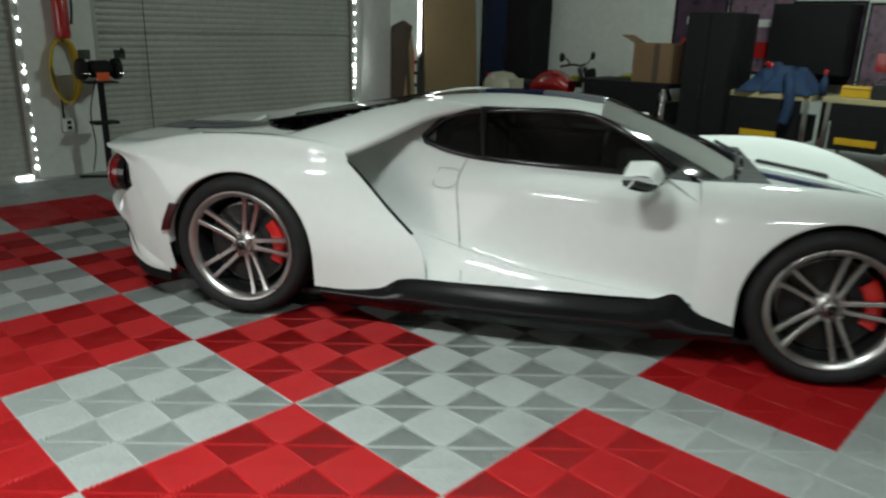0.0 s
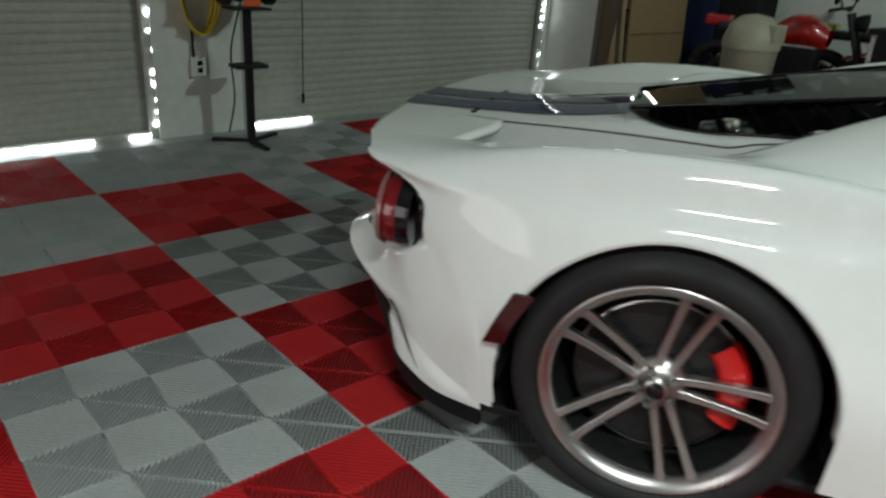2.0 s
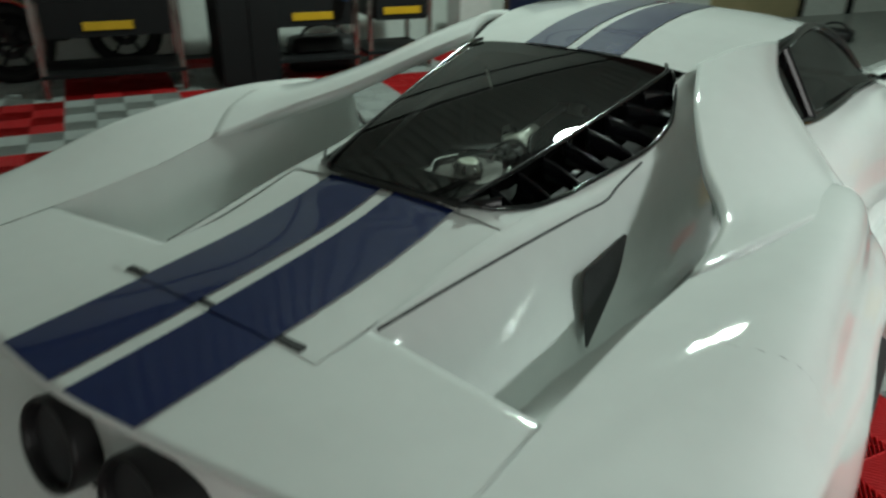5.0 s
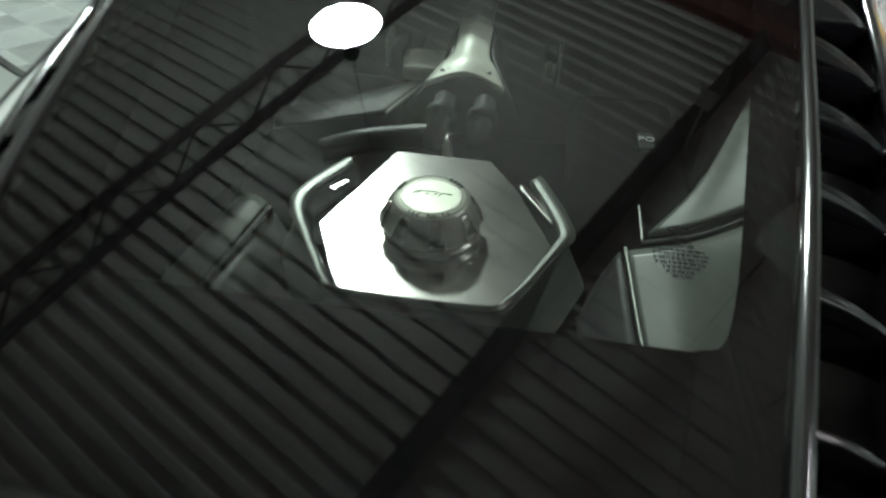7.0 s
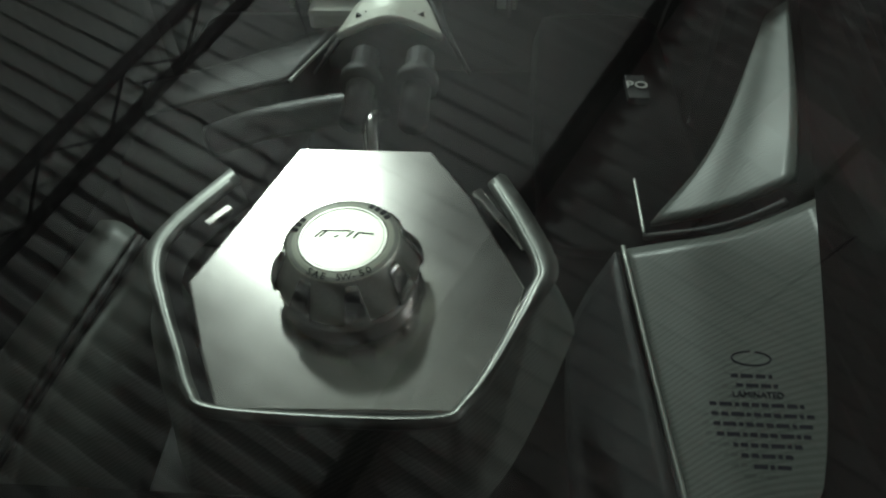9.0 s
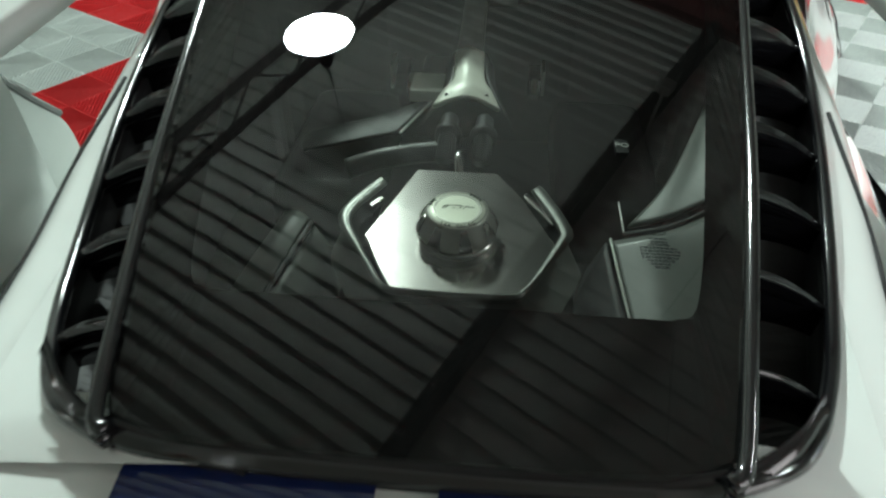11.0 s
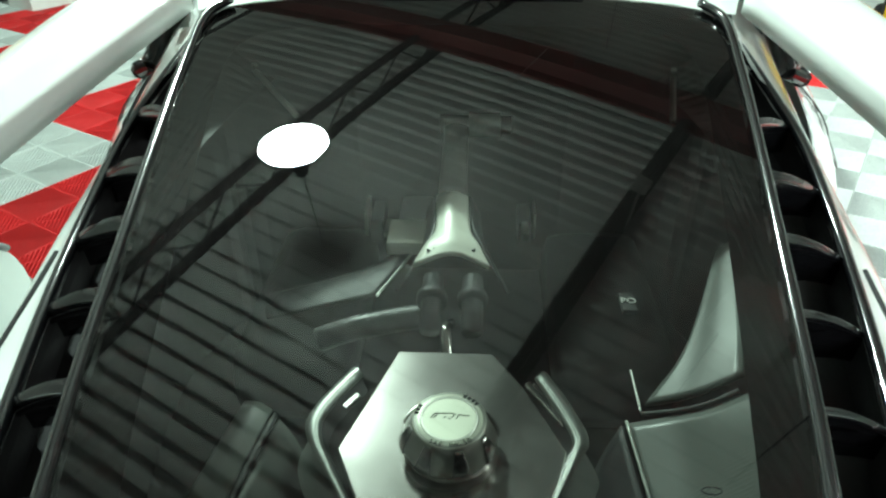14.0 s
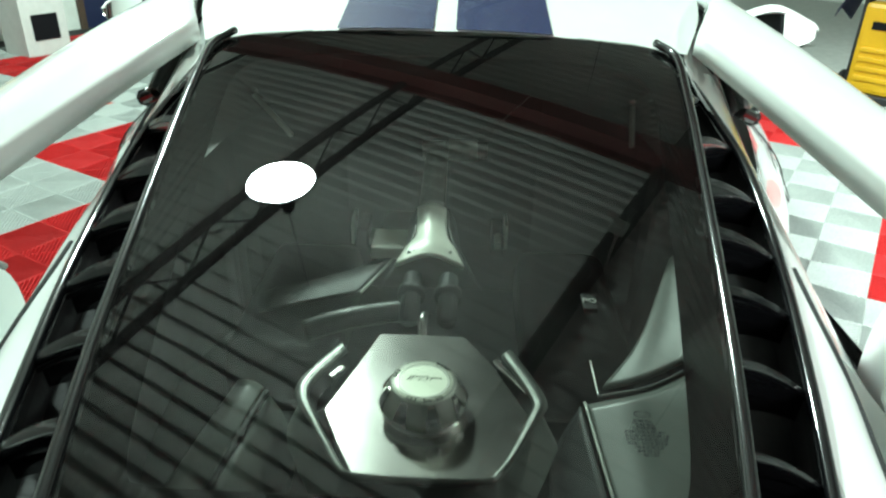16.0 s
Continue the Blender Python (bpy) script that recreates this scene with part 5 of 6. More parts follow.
HEX = [(0.198, 0.045), (0.198, -0.040), (0.158, -0.066), (0.088, -0.098), (0.045, -0.086), (0.012, -0.066), (0.008, 0.046), (0.040, 0.063), (0.084, 0.083), (0.143, 0.063)]
RIM = [(0.161, 0.075), (0.117, 0.098), (0.091, 0.0995), (0.060, 0.085), (0.034, 0.070), (0.013, 0.058), (0.004, 0.045), (0.002, -0.010), (0.004, -0.058), (0.013, -0.070), (0.036, -0.083), (0.079, -0.101), (0.096, -0.105), (0.126, -0.095), (0.162, -0.079)]
part("oil_filler_plate", slab(HEX, 0.788, 0.794, bevel=0.0015), PLATEST, bay, "brushed steel filler plate").matrix_basis = TILT
part("plate_rim", tube([(x, y, 0.800) for x, y in RIM], 0.0034, 90, 8), RIMM, bay, "satin rim around the plate", smooth=True).matrix_basis = TILT
b = bmesh.new()
P = catmull([(x, y, 0.801) for x, y in RIM], 80)
wide = np.interp(P[:, 0], [0.01, 0.06, 0.10, 0.17], [0.001, 0.004, 0.011, 0.012])[:, None]
away = P - (0.08, 0.0, 0.801)
away /= np.linalg.norm(away, axis=1)[:, None]
grid(np.stack([P + (0, 0, 0.002), P + away * wide * 0.5 + (0, 0, 0.0035), P + away * wide + (0, 0, -0.002)], 1), bm=b)
part("rim_flange", b, RIMM, bay, "satin flange of the plate rim", smooth=True).matrix_basis = TILT
for pts in (((0.124, 0.0835), (0.139, 0.0735)), ((0.158, -0.070), (0.112, -0.0985))):
    (xa, ya), (xb, yb) = pts
    turn = math.degrees(math.atan2(yb - ya, xb - xa))
    part("edge_clip", box(0, math.hypot(xb - xa, yb - ya), -0.0028, 0.0028, 0, 0.004, 0.0008, m=pose(xa, ya, 0.7945, 0, 0, turn)), STEEL, bay, "bright metal clip").matrix_basis = TILT
b = bmesh.new()
P = catmull([(x, y, 0.800) for x, y in RIM], 80)
c0 = np.array([0.08, 0.0, 0.0])
Q = P + (P - c0) * (0.22, 0.22, 0) + (0, 0, -0.05)
P2 = P - (P - c0) * (0.09, 0.09, 0) + (0, 0, -0.014)
grid(np.stack([P2, P], 1), bm=b)
part("rim_well", b, MATTE, bay, smooth=True).matrix_basis = TILT
b = bmesh.new()
grid(np.stack([P, Q], 1), bm=b)
part("plate_shroud", b, LINER, bay, smooth=True).matrix_basis = TILT
cap = part("oil_cap", lathe([(0.001, 0.052), (0.026, 0.052), (0.0345, 0.0515), (0.0362, 0.049), (0.0395, 0.041), (0.0445, 0.026), (0.0465, 0.017), (0.0455, 0.013), (0.041, 0.010), (0.040, 0.0)], 48, "z"), CAPBODY, bay, "knurled metal oil filler cap", smooth=True)
cap.location = (0.0876, -0.0055, 0.802)
cap.rotation_euler = (0, radians(-3.0), 0)
cap.scale = (0.80, 0.80, 0.60)
for k in range(8):
    a = 2 * math.pi * (k + 0.35) / 8
    net = [[(r * math.cos(a + d), r * math.sin(a + d), z) for d in (-wd, -wd * 0.5, 0, wd * 0.5, wd)] for r, z, wd in ((0.0372, 0.0475, 0.10), (0.0425, 0.0385, 0.13), (0.0485, 0.024, 0.16), (0.0495, 0.016, 0.17), (0.045, 0.0125, 0.17))]
    part("grip_lobe", sheet(net, 8, 8, thick=0.002), STEEL, cap, smooth=True)
part("cap_ring", lathe([(0.0262, 0.0521), (0.0264, 0.0529), (0.0276, 0.0529), (0.0285, 0.0521)], 40, "z"), CAPBODY, cap)
part("cap_collar", lathe([(0.041, -0.002), (0.0455, 0.001), (0.0465, 0.004), (0.0455, 0.007), (0.041, 0.009)], 40, "z"), STEEL, cap, smooth=True)


def words(text, size, loc, rot, mat, parent, name="lettering"):
    c = bpy.data.curves.new(name, "FONT")
    c.body, c.size, c.align_x, c.align_y, c.extrude = text, size, "CENTER", "CENTER", 0.0003
    tmp = bpy.data.objects.new(name, c)
    scene.collection.objects.link(tmp)
    bpy.context.view_layer.update()
    me = bpy.data.meshes.new_from_object(tmp.evaluated_get(bpy.context.evaluated_depsgraph_get()))
    bpy.data.objects.remove(tmp)
    me.materials.clear()
    me.materials.append(mat)
    ob = new(name, me)
    ob.parent = parent
    ob.location, ob.rotation_euler = loc, [radians(a) for a in rot]
    return ob


part("cap_band", lathe([(0.0287, 0.0526), (0.0352, 0.0508), (0.0358, 0.049)], 40, "z"), CAPSHEEN, cap, "printed band, coloured pale for the lamp reflected in it", smooth=True)
for k, ch in enumerate("SAE 5W-50"):
    if ch != " ":
        a = 8.4 * (k - 4) + 4
        words(ch, 0.0066, (-0.0322 * math.cos(radians(a)), -0.0322 * math.sin(radians(a)), 0.0521), (15, 0, a - 90), INK, cap)
part("cap_face", lathe([(0.001, 0.0524), (0.0255, 0.0524), (0.026, 0.051)], 40, "z"), CAPSHEEN, cap, "satin cap face, coloured pale for the lamp reflected in it")
for x0, y0, x1, y1 in ((0.000, 0.018, 0.006, 0.014), (0.000, 0.015, 0.006, 0.011), (0.006, 0.014, 0.0065, -0.004), (0.0005, 0.006, 0.002, 0.003), (0.001, -0.002, 0.006, -0.006), (0.000, -0.0065, 0.005, -0.009), (0.005, -0.009, 0.004, -0.019)):
    part("emblem", rod((x0, y0, 0.0527), (x1, y1, 0.0527), 0.0005, seg=6), INK, cap, "plain dark emblem stroke")
for a0, n in ((128, 4), (-118, 3)):
    for k in range(n):
        a = radians(a0 + 8.5 * k + 180)
        part("print_bar", box(-0.0022, 0.0022, -0.0016, 0.0016, 0, 0.0004, m=pose(0.0322 * math.cos(a), 0.0322 * math.sin(a), 0.0521, 0, 0, math.degrees(a))), INK, cap)

# air-box casting with its bell, clamps and hoses
cast = part("intake_casting", sheet([[(0.332, 0.042, 0.809), (0.340, 0.002, 0.820), (0.332, -0.037, 0.809)], [(0.356, 0.031, 0.818), (0.358, 0.002, 0.826), (0.356, -0.026, 0.818)],
                                     [(0.385, 0.020, 0.822), (0.385, 0.003, 0.828), (0.385, -0.015, 0.822)], [(0.45, 0.022, 0.83), (0.45, 0.006, 0.836), (0.45, -0.011, 0.83)]], 24, 10, thick=0.006), CAST, bay, "pale satin intake casting", smooth=True)
for k in range(8):
    y = 0.027 - 0.0068 * k
    part("name_bar", box(0.3485 - 9 * (y - 0.002)**2, 0.3535 - 9 * (y - 0.002)**2, y - 0.0024, y + 0.0024, 0.8215 - 6 * (y - 0.002)**2, 0.8275 - 6 * (y - 0.002)**2), INK, cast, "plain dark brand bar")
# the casting runs on here in a darker colour that stands for shade
part("stem_tail", sheet([[(0.452, 0.021, 0.829), (0.452, 0.006, 0.834), (0.452, -0.010, 0.829)], [(0.54, 0.020, 0.842), (0.54, 0.006, 0.847), (0.54, -0.009, 0.842)], [(0.62, 0.020, 0.85), (0.62, 0.006, 0.855), (0.62, -0.009, 0.85)]], 12, 8, thick=0.006), DARKCAST, bay, "cast stem, coloured dark for the shade it lies in", smooth=True)
for s in (1, -1):
    part("stem_web", sheet([[(0.45, 0.006 + 0.020 * s, 0.834), (0.39, 0.003 + 0.022 * s, 0.825), (0.355, 0.002 + 0.034 * s, 0.815), (0.325, 0.002 + 0.050 * s, 0.802)], [(0.45, 0.006 + 0.030 * s, 0.815), (0.39, 0.003 + 0.034 * s, 0.805), (0.345, 0.002 + 0.046 * s, 0.80), (0.315, 0.002 + 0.060 * s, 0.79)]], 4, 16, thick=0.003), HOSE, bay, smooth=True)
part("heat_shield", sheet([[(0.402, 0.046, 0.790), (0.360, 0.115, 0.780), (0.335, 0.205, 0.765)], [(0.358, 0.064, 0.787), (0.335, 0.120, 0.776), (0.315, 0.205, 0.762)], [(0.316, 0.083, 0.780), (0.310, 0.130, 0.772), (0.300, 0.200, 0.758)]], 10, 10, thick=0.003), MATTE, bay, "dark sheet-metal shield", smooth=True)
part("shield_edge", tube([(0.402, 0.045, 0.792), (0.36, 0.062, 0.788), (0.316, 0.082, 0.782)], 0.0016, 12, 6), SATIN, bay)
for y in (0.112, -0.094):
    part("side_tab", box(0.455, 0.495, y - 0.002, y + 0.002, 0.775, 0.81, 0.0008), SATIN, bay)
    part("side_tab", box(0.448, 0.502, y * 0.88 - 0.008, y * 0.88 + 0.008, 0.77, 0.80, 0.002), HOSE, bay)
part("cross_pipe", rod((0.645, -0.07, 0.848), (0.645, 0.03, 0.848), 0.013, seg=20), DARKCAST, bay, smooth=True)
part("pipe_collar", rod((0.645, -0.055, 0.848), (0.645, -0.010, 0.848), 0.017, seg=20), SATIN, bay, smooth=True)
for y in (-0.021, 0.021):
    part("coupling", rod((0.325, y, 0.80), (0.255, y, 0.785), 0.011), HOSE, bay, smooth=True)
    part("coupling_ring", rod((0.30, y, 0.796), (0.29, y, 0.794), 0.016), MATTE, bay, smooth=True)
part("braided_line", tube([(0.26, 0.0, 0.79), (0.235, 0.004, 0.80), (0.205, 0.0, 0.785)], 0.006), STEEL, bay, smooth=True)
for s in (1, -1):
    part("head_cover", box(0.30, 0.62, s * 0.19 - 0.07, s * 0.19 + 0.07, 0.60, 0.70, 0.03), INTERIOR, bay, smooth=True)
    part("bolt_clip", box(0.425, 0.455, s * 0.082 - 0.004, s * 0.082 + 0.004, 0.79, 0.80, 0.001), SATIN, bay)
part("intake_hose", tube([(0.300, 0.012, 0.772), (0.293, 0.050, 0.770), (0.283, 0.10, 0.764), (0.276, 0.14, 0.752)], 0.013, 20, 12), HOSE, bay, smooth=True)
part("actuator_body", box(0.388, 0.445, 0.032, 0.080, 0.788, 0.806, 0.005), CAST, bay, "pale cast actuator body")
part("actuator_cover", box(0.450, 0.515, 0.030, 0.072, 0.785, 0.802, 0.006), DARKCAST, bay)
for s in (1, -1):
    part("hatch_strut", rod((0.605, 0.272 * s, 0.935), (0.535, (0.205 if s > 0 else 0.262) * s, 0.90), 0.004, seg=10), SATIN, bay, smooth=True)
    part("strut_ball", rod((0.612, 0.276 * s, 0.932), (0.602, 0.270 * s, 0.945), 0.007, 0.005, seg=12), STEEL, bay, smooth=True)
liner_r = [[(0.190, -0.170, 0.731), (0.186, -0.205, 0.745), (0.176, -0.235, 0.765), (0.174, -0.275, 0.795)], [(0.09, -0.181, 0.714), (0.09, -0.212, 0.728), (0.09, -0.240, 0.757), (0.09, -0.268, 0.795)], [(-0.12, -0.206, 0.683), (-0.12, -0.224, 0.70), (-0.11, -0.238, 0.74), (-0.10, -0.25, 0.79)]]
part("side_liner", sheet(liner_r, 20, 16, thick=0.004), LINER, bay, "carbon side liner", smooth=True)
inner_r = [[(0.188, -0.167, 0.729), (0.175, -0.150, 0.70), (0.17, -0.14, 0.66)], [(0.09, -0.178, 0.712), (0.08, -0.155, 0.69), (0.08, -0.135, 0.66)], [(-0.12, -0.203, 0.681), (-0.12, -0.175, 0.67), (-0.12, -0.14, 0.64)]]
part("side_liner", sheet(inner_r, 16, 8, thick=0.004), MATTE, bay, "dark inner side liner", smooth=True)
upper_r = [[(0.206, -0.190, 0.738), (0.199, -0.215, 0.752), (0.194, -0.238, 0.768), (0.193, -0.268, 0.790)], [(0.262, -0.238, 0.768), (0.262, -0.250, 0.776), (0.262, -0.265, 0.788), (0.262, -0.285, 0.80)], [(0.392, -0.297, 0.80), (0.392, -0.300, 0.803), (0.392, -0.304, 0.807), (0.392, -0.310, 0.812)]]
part("side_liner", sheet(upper_r, 16, 12, thick=0.004), LINER, bay, "carbon side liner", smooth=True)
part("liner_bead", tube([(0.190, -0.169, 0.734), (0.09, -0.180, 0.717), (0.026, -0.188, 0.706), (-0.12, -0.205, 0.686)], 0.0017), SATIN, bay, smooth=True)
part("liner_bead", tube([(0.200, -0.184, 0.737), (0.228, -0.184, 0.738), (0.257, -0.184, 0.739)], 0.0012), SATIN, bay, smooth=True)
part("liner_seal", tube([(0.198, -0.184, 0.735), (0.186, -0.218, 0.754), (0.181, -0.240, 0.769), (0.183, -0.262, 0.783)], 0.0028), MATTE, bay, smooth=True)
words("PO", 0.013, (0.3276, -0.1887, 0.776), (0, 0, -92), PLATEW, part("print_tag", box(0.312, 0.345, -0.197, -0.181, 0.768, 0.7745, 0.001), MATTE, bay))
liner_l = [[(0.177, 0.165, 0.744), (0.183, 0.178, 0.747), (0.187, 0.193, 0.744)], [(0.055, 0.187, 0.730), (0.060, 0.202, 0.735), (0.065, 0.217, 0.731)], [(-0.11, 0.215, 0.70), (-0.11, 0.232, 0.71), (-0.11, 0.25, 0.70)]]
part("side_liner", sheet(liner_l, 20, 12, thick=0.004), LINER, bay, "carbon side liner", smooth=True)
inner_l = [[(0.172, 0.157, 0.740), (0.165, 0.140, 0.715), (0.16, 0.13, 0.67)], [(0.05, 0.180, 0.727), (0.045, 0.155, 0.705), (0.04, 0.13, 0.66)], [(-0.11, 0.208, 0.696), (-0.11, 0.175, 0.675), (-0.11, 0.14, 0.63)]]
part("side_liner", sheet(inner_l, 16, 8, thick=0.004), LINER, bay, "carbon side liner", smooth=True)
part("liner_bead", tube([(0.174, 0.161, 0.744), (0.055, 0.184, 0.730), (0.026, 0.1885, 0.726), (-0.11, 0.212, 0.698)], 0.003), MATTE, bay, smooth=True)
b = bmesh.new()
for k in (0, 1, 3, 4, 5, 6, 7, 8, 9):
    # lines of unreadable print below a plain oval
    x = -0.044 - 0.0029 * k
    half = (0.005, 0.006, 0, 0.012, 0.014, 0.013, 0.012, 0.009, 0.006, 0.005)[k]
    y = -0.155 - half
    while y < -0.155 + half:
        w = 0.0016 + 0.0011 * ((k * 7 + int(y * -9000)) % 4)
        box(x - 0.00055, x + 0.00055, y, y + w * 0.7, 0, 0.0003, bm=b)
        y += w * 0.7 + 0.0008
tube([(-0.0385 + 0.0022 * math.cos(a), -0.155 + 0.0055 * math.sin(a), 0.0003) for a in np.linspace(0, 2 * math.pi, 25)[:-1]], 0.0003, 48, 5, bm=b, closed=True)
mk = part("glass_marking", b, INK, hatch, "small unreadable printed marking")
words("LAMINATED", 0.0026, (-0.044 - 0.0029 * 2, -0.155, 0.0003), (0, 0, -90), INK, mk)
mk.matrix_basis = Matrix.Translation((0.0, 0, gz(0) + 0.0120)) @ pose(0, 0, 0, 0, -11.5, 0)

# ---- rear fascia ----
shelf = [  # columns from the middle outwards, from below the lip up
    [(-0.985, 0.0, 0.345), (-1.02, 0.0, 0.40), (-1.005, 0.0, 0.425), (-0.945, 0.0, 0.465), (-0.925, 0.0, 0.52)],
    [(-0.98, -0.14, 0.35), (-1.015, -0.14, 0.408), (-1.0, -0.14, 0.432), (-0.94, -0.14, 0.468), (-0.915, -0.14, 0.515)],
    [(-0.965, -0.27, 0.375), (-1.007, -0.27, 0.43), (-0.99, -0.27, 0.452), (-0.90, -0.27, 0.52), (-0.80, -0.271, 0.633)],
    [(-0.945, -0.45, 0.40), (-0.99, -0.45, 0.455), (-0.972, -0.45, 0.474), (-0.90, -0.45, 0.525), (-0.845, -0.45, 0.58)],
    [(-0.905, -0.60, 0.42), (-0.953, -0.607, 0.472), (-0.94, -0.607, 0.486), (-0.91, -0.607, 0.508), (-0.887, -0.609, 0.529)],
    [(-0.86, -0.70, 0.405), (-0.905, -0.70, 0.452), (-0.895, -0.70, 0.47), (-0.865, -0.70, 0.495), (-0.84, -0.70, 0.525)],
    [(-0.76, -0.79, 0.37), (-0.80, -0.80, 0.42), (-0.793, -0.80, 0.445), (-0.775, -0.80, 0.48), (-0.755, -0.80, 0.515)],
    [(-0.655, -0.882, 0.33), (-0.672, -0.882, 0.39), (-0.672, -0.884, 0.43), (-0.675, -0.887, 0.48), (-0.68, -0.888, 0.545)],
    [(-0.555, -0.912, 0.26), (-0.58, -0.918, 0.35), (-0.59, -0.921, 0.41), (-0.595, -0.924, 0.48), (-0.60, -0.926, 0.59)],
    [(-0.425, -0.932, 0.20), (-0.44, -0.951, 0.32), (-0.455, -0.961, 0.40), (-0.46, -0.9632, 0.48), (-0.46, -0.9605, 0.60)],
    [(-0.385, -0.926, 0.20), (-0.40, -0.943, 0.32), (-0.41, -0.956, 0.40), (-0.41, -0.958, 0.48), (-0.41, -0.957, 0.60)]]
housing = [[shelf[0][4], (-0.922, 0.0, 0.60), (-0.917, 0.0, 0.69), (-0.935, 0.0, 0.768)], [shelf[1][4], (-0.913, -0.14, 0.60), (-0.905, -0.14, 0.69), (-0.925, -0.14, 0.768)],
           [(-0.875, -0.215, 0.535), (-0.87, -0.215, 0.60), (-0.865, -0.215, 0.69), (-0.88, -0.215, 0.768)], [shelf[2][4], (-0.80, -0.271, 0.66), (-0.80, -0.27, 0.71), (-0.82, -0.27, 0.768)]]
pod = [[shelf[4][4], (-0.835, -0.606, 0.60), (-0.785, -0.603, 0.695), (-0.80, -0.60, 0.767)], [shelf[5][4], (-0.755, -0.70, 0.60), (-0.735, -0.70, 0.69), (-0.77, -0.70, 0.767)],
       [shelf[6][4], (-0.672, -0.80, 0.60), (-0.665, -0.80, 0.69), (-0.67, -0.80, 0.765)], [shelf[7][4], (-0.645, -0.845, 0.60), (-0.63, -0.845, 0.69), (-0.61, -0.845, 0.755)],
       [shelf[8][4], (-0.595, -0.912, 0.62), (-0.575, -0.895, 0.69), (-0.57, -0.88, 0.75)],
       [(-0.55, -0.918, 0.57), (-0.545, -0.905, 0.62), (-0.53, -0.885, 0.69), (-0.52, -0.865, 0.75)]]
# the surround runs on behind the fascia
pod = [[(r[0][0] + 0.03, r[0][1] + 0.01, r[0][2] - 0.025)] + r for r in pod]
for s in (1, -1):
    part("rear_fascia", sheet(mirrored(shelf, s), 60, 20, flip=s > 0), PAINT, car, "white concave rear fascia", smooth=True)
    part("exhaust_housing", sheet(mirrored(housing, s), 20, 20, flip=s > 0), PAINT, car, "white panel round the exhausts", smooth=True)
    part("tunnel_lip", sheet(mirrored([[(-0.775, -0.274, 0.645), (-0.825, -0.45, 0.592), (-0.872, -0.607, 0.538), (-0.825, -0.70, 0.53)], [(-0.80, -0.274, 0.605), (-0.85, -0.45, 0.550), (-0.895, -0.600, 0.500), (-0.845, -0.70, 0.49)]], s), 4, 16, flip=s > 0), PAINT, car, "white lip below the tunnel mouth", smooth=True)
    part("lamp_surround", sheet(mirrored(pod, s), 20, 20, flip=s > 0), PAINT, car, "white tail lamp surround", smooth=True)
    low = [[(-0.735, -0.795, 0.352), (-0.69, -0.838, 0.342), shelf[7][0], shelf[8][0], shelf[9][0]], [(-0.757, -0.787, 0.345), (-0.70, -0.852, 0.305), (-0.645, -0.886, 0.27), (-0.55, -0.918, 0.215), (-0.42, -0.931, 0.18)],
           [(-0.752, -0.785, 0.32), (-0.70, -0.85, 0.25), (-0.645, -0.884, 0.215), (-0.55, -0.914, 0.18), (-0.42, -0.928, 0.165)]]
    part("tail_corner", sheet(mirrored(low, s), 12, 24), PAINT, car, smooth=True)
    # black tube draws the slot and the shade along the crease above it
    part("corner_slot_shade", tube([(-0.715, -0.862 * s, 0.398), (-0.692, -0.873 * s, 0.380), (-0.668, -0.883 * s, 0.335), (-0.640, -0.889 * s, 0.275), (-0.610, -0.897 * s, 0.225)], 0.0025, 16, 6), MATTE, car, "dark line for the slot and the crease shade in the tail corner")
    tl = part("tail_lamp", bmesh.new(), GLOSS, car, "round red tail lamp in a black housing")
    ax = Vector((-1.0, -0.10 * s, 0.02)).normalized()
    turn = ax.to_track_quat("X", "Z").to_matrix().to_4x4()
    M = Matrix.Translation(Vector((-0.737, -0.838 * s, 0.651)) - 0.036 * ax) @ turn
    bm_ = lathe([(0.050, 0.019), (0.058, 0.024), (0.080, 0.034), (0.0855, 0.038), (0.0925, 0.036), (0.094, 0.01), (0.0945, -0.012)], 56, "x")
    part("lamp_collar", lathe([(0.0955, -0.008), (0.0965, -0.012), (0.097, -0.045)], 48, "x"), GLOSS, tl, smooth=True).matrix_basis = M
    part("ring_lens", bm_, LAMPRED, tl, "red ring lens", smooth=True).matrix_basis = M
    part("ring_rim", lathe([(0.0845, 0.037), (0.087, 0.044), (0.0925, 0.044), (0.0955, 0.037), (0.0958, 0.030)], 56, "x"), CLEAR, tl, "clear outer rim", smooth=True).matrix_basis = M
    part("lamp_bore", lathe([(0.0515, 0.020), (0.0505, -0.010), (0.001, -0.014)], 40, "x"), INTERIOR, tl, "black open centre", smooth=True).matrix_basis = M
    for k in range(10):
        a = 2 * math.pi * k / 10
        part("lens_rib", tube([(0.035, 0.081 * math.cos(a), 0.081 * math.sin(a)), (0.0305, 0.0705 * math.cos(a), 0.0705 * math.sin(a)), (0.025, 0.059 * math.cos(a), 0.059 * math.sin(a))], 0.0012, 6, 5), CLEAR, tl).matrix_basis = M
    # teardrop housing: a dished plate facing back and outwards, with a rounded rim
    drop = [(0.0, 0.066), (0.075, 0.063), (0.158, 0.052), (0.186, 0.026), (0.178, -0.028), (0.145, -0.085), (0.095, -0.132), (0.045, -0.157), (0.01, -0.145), (0.0, -0.09), (-0.005, 0.0), (0.0, 0.066)]
    base, along, out = Vector((-0.726, -0.784 * s, 0.67)), Vector((0.61, -0.79 * s, 0)), Vector((-0.79, -0.61 * s, 0))
    loop = catmull(drop, 72)
    rows = []
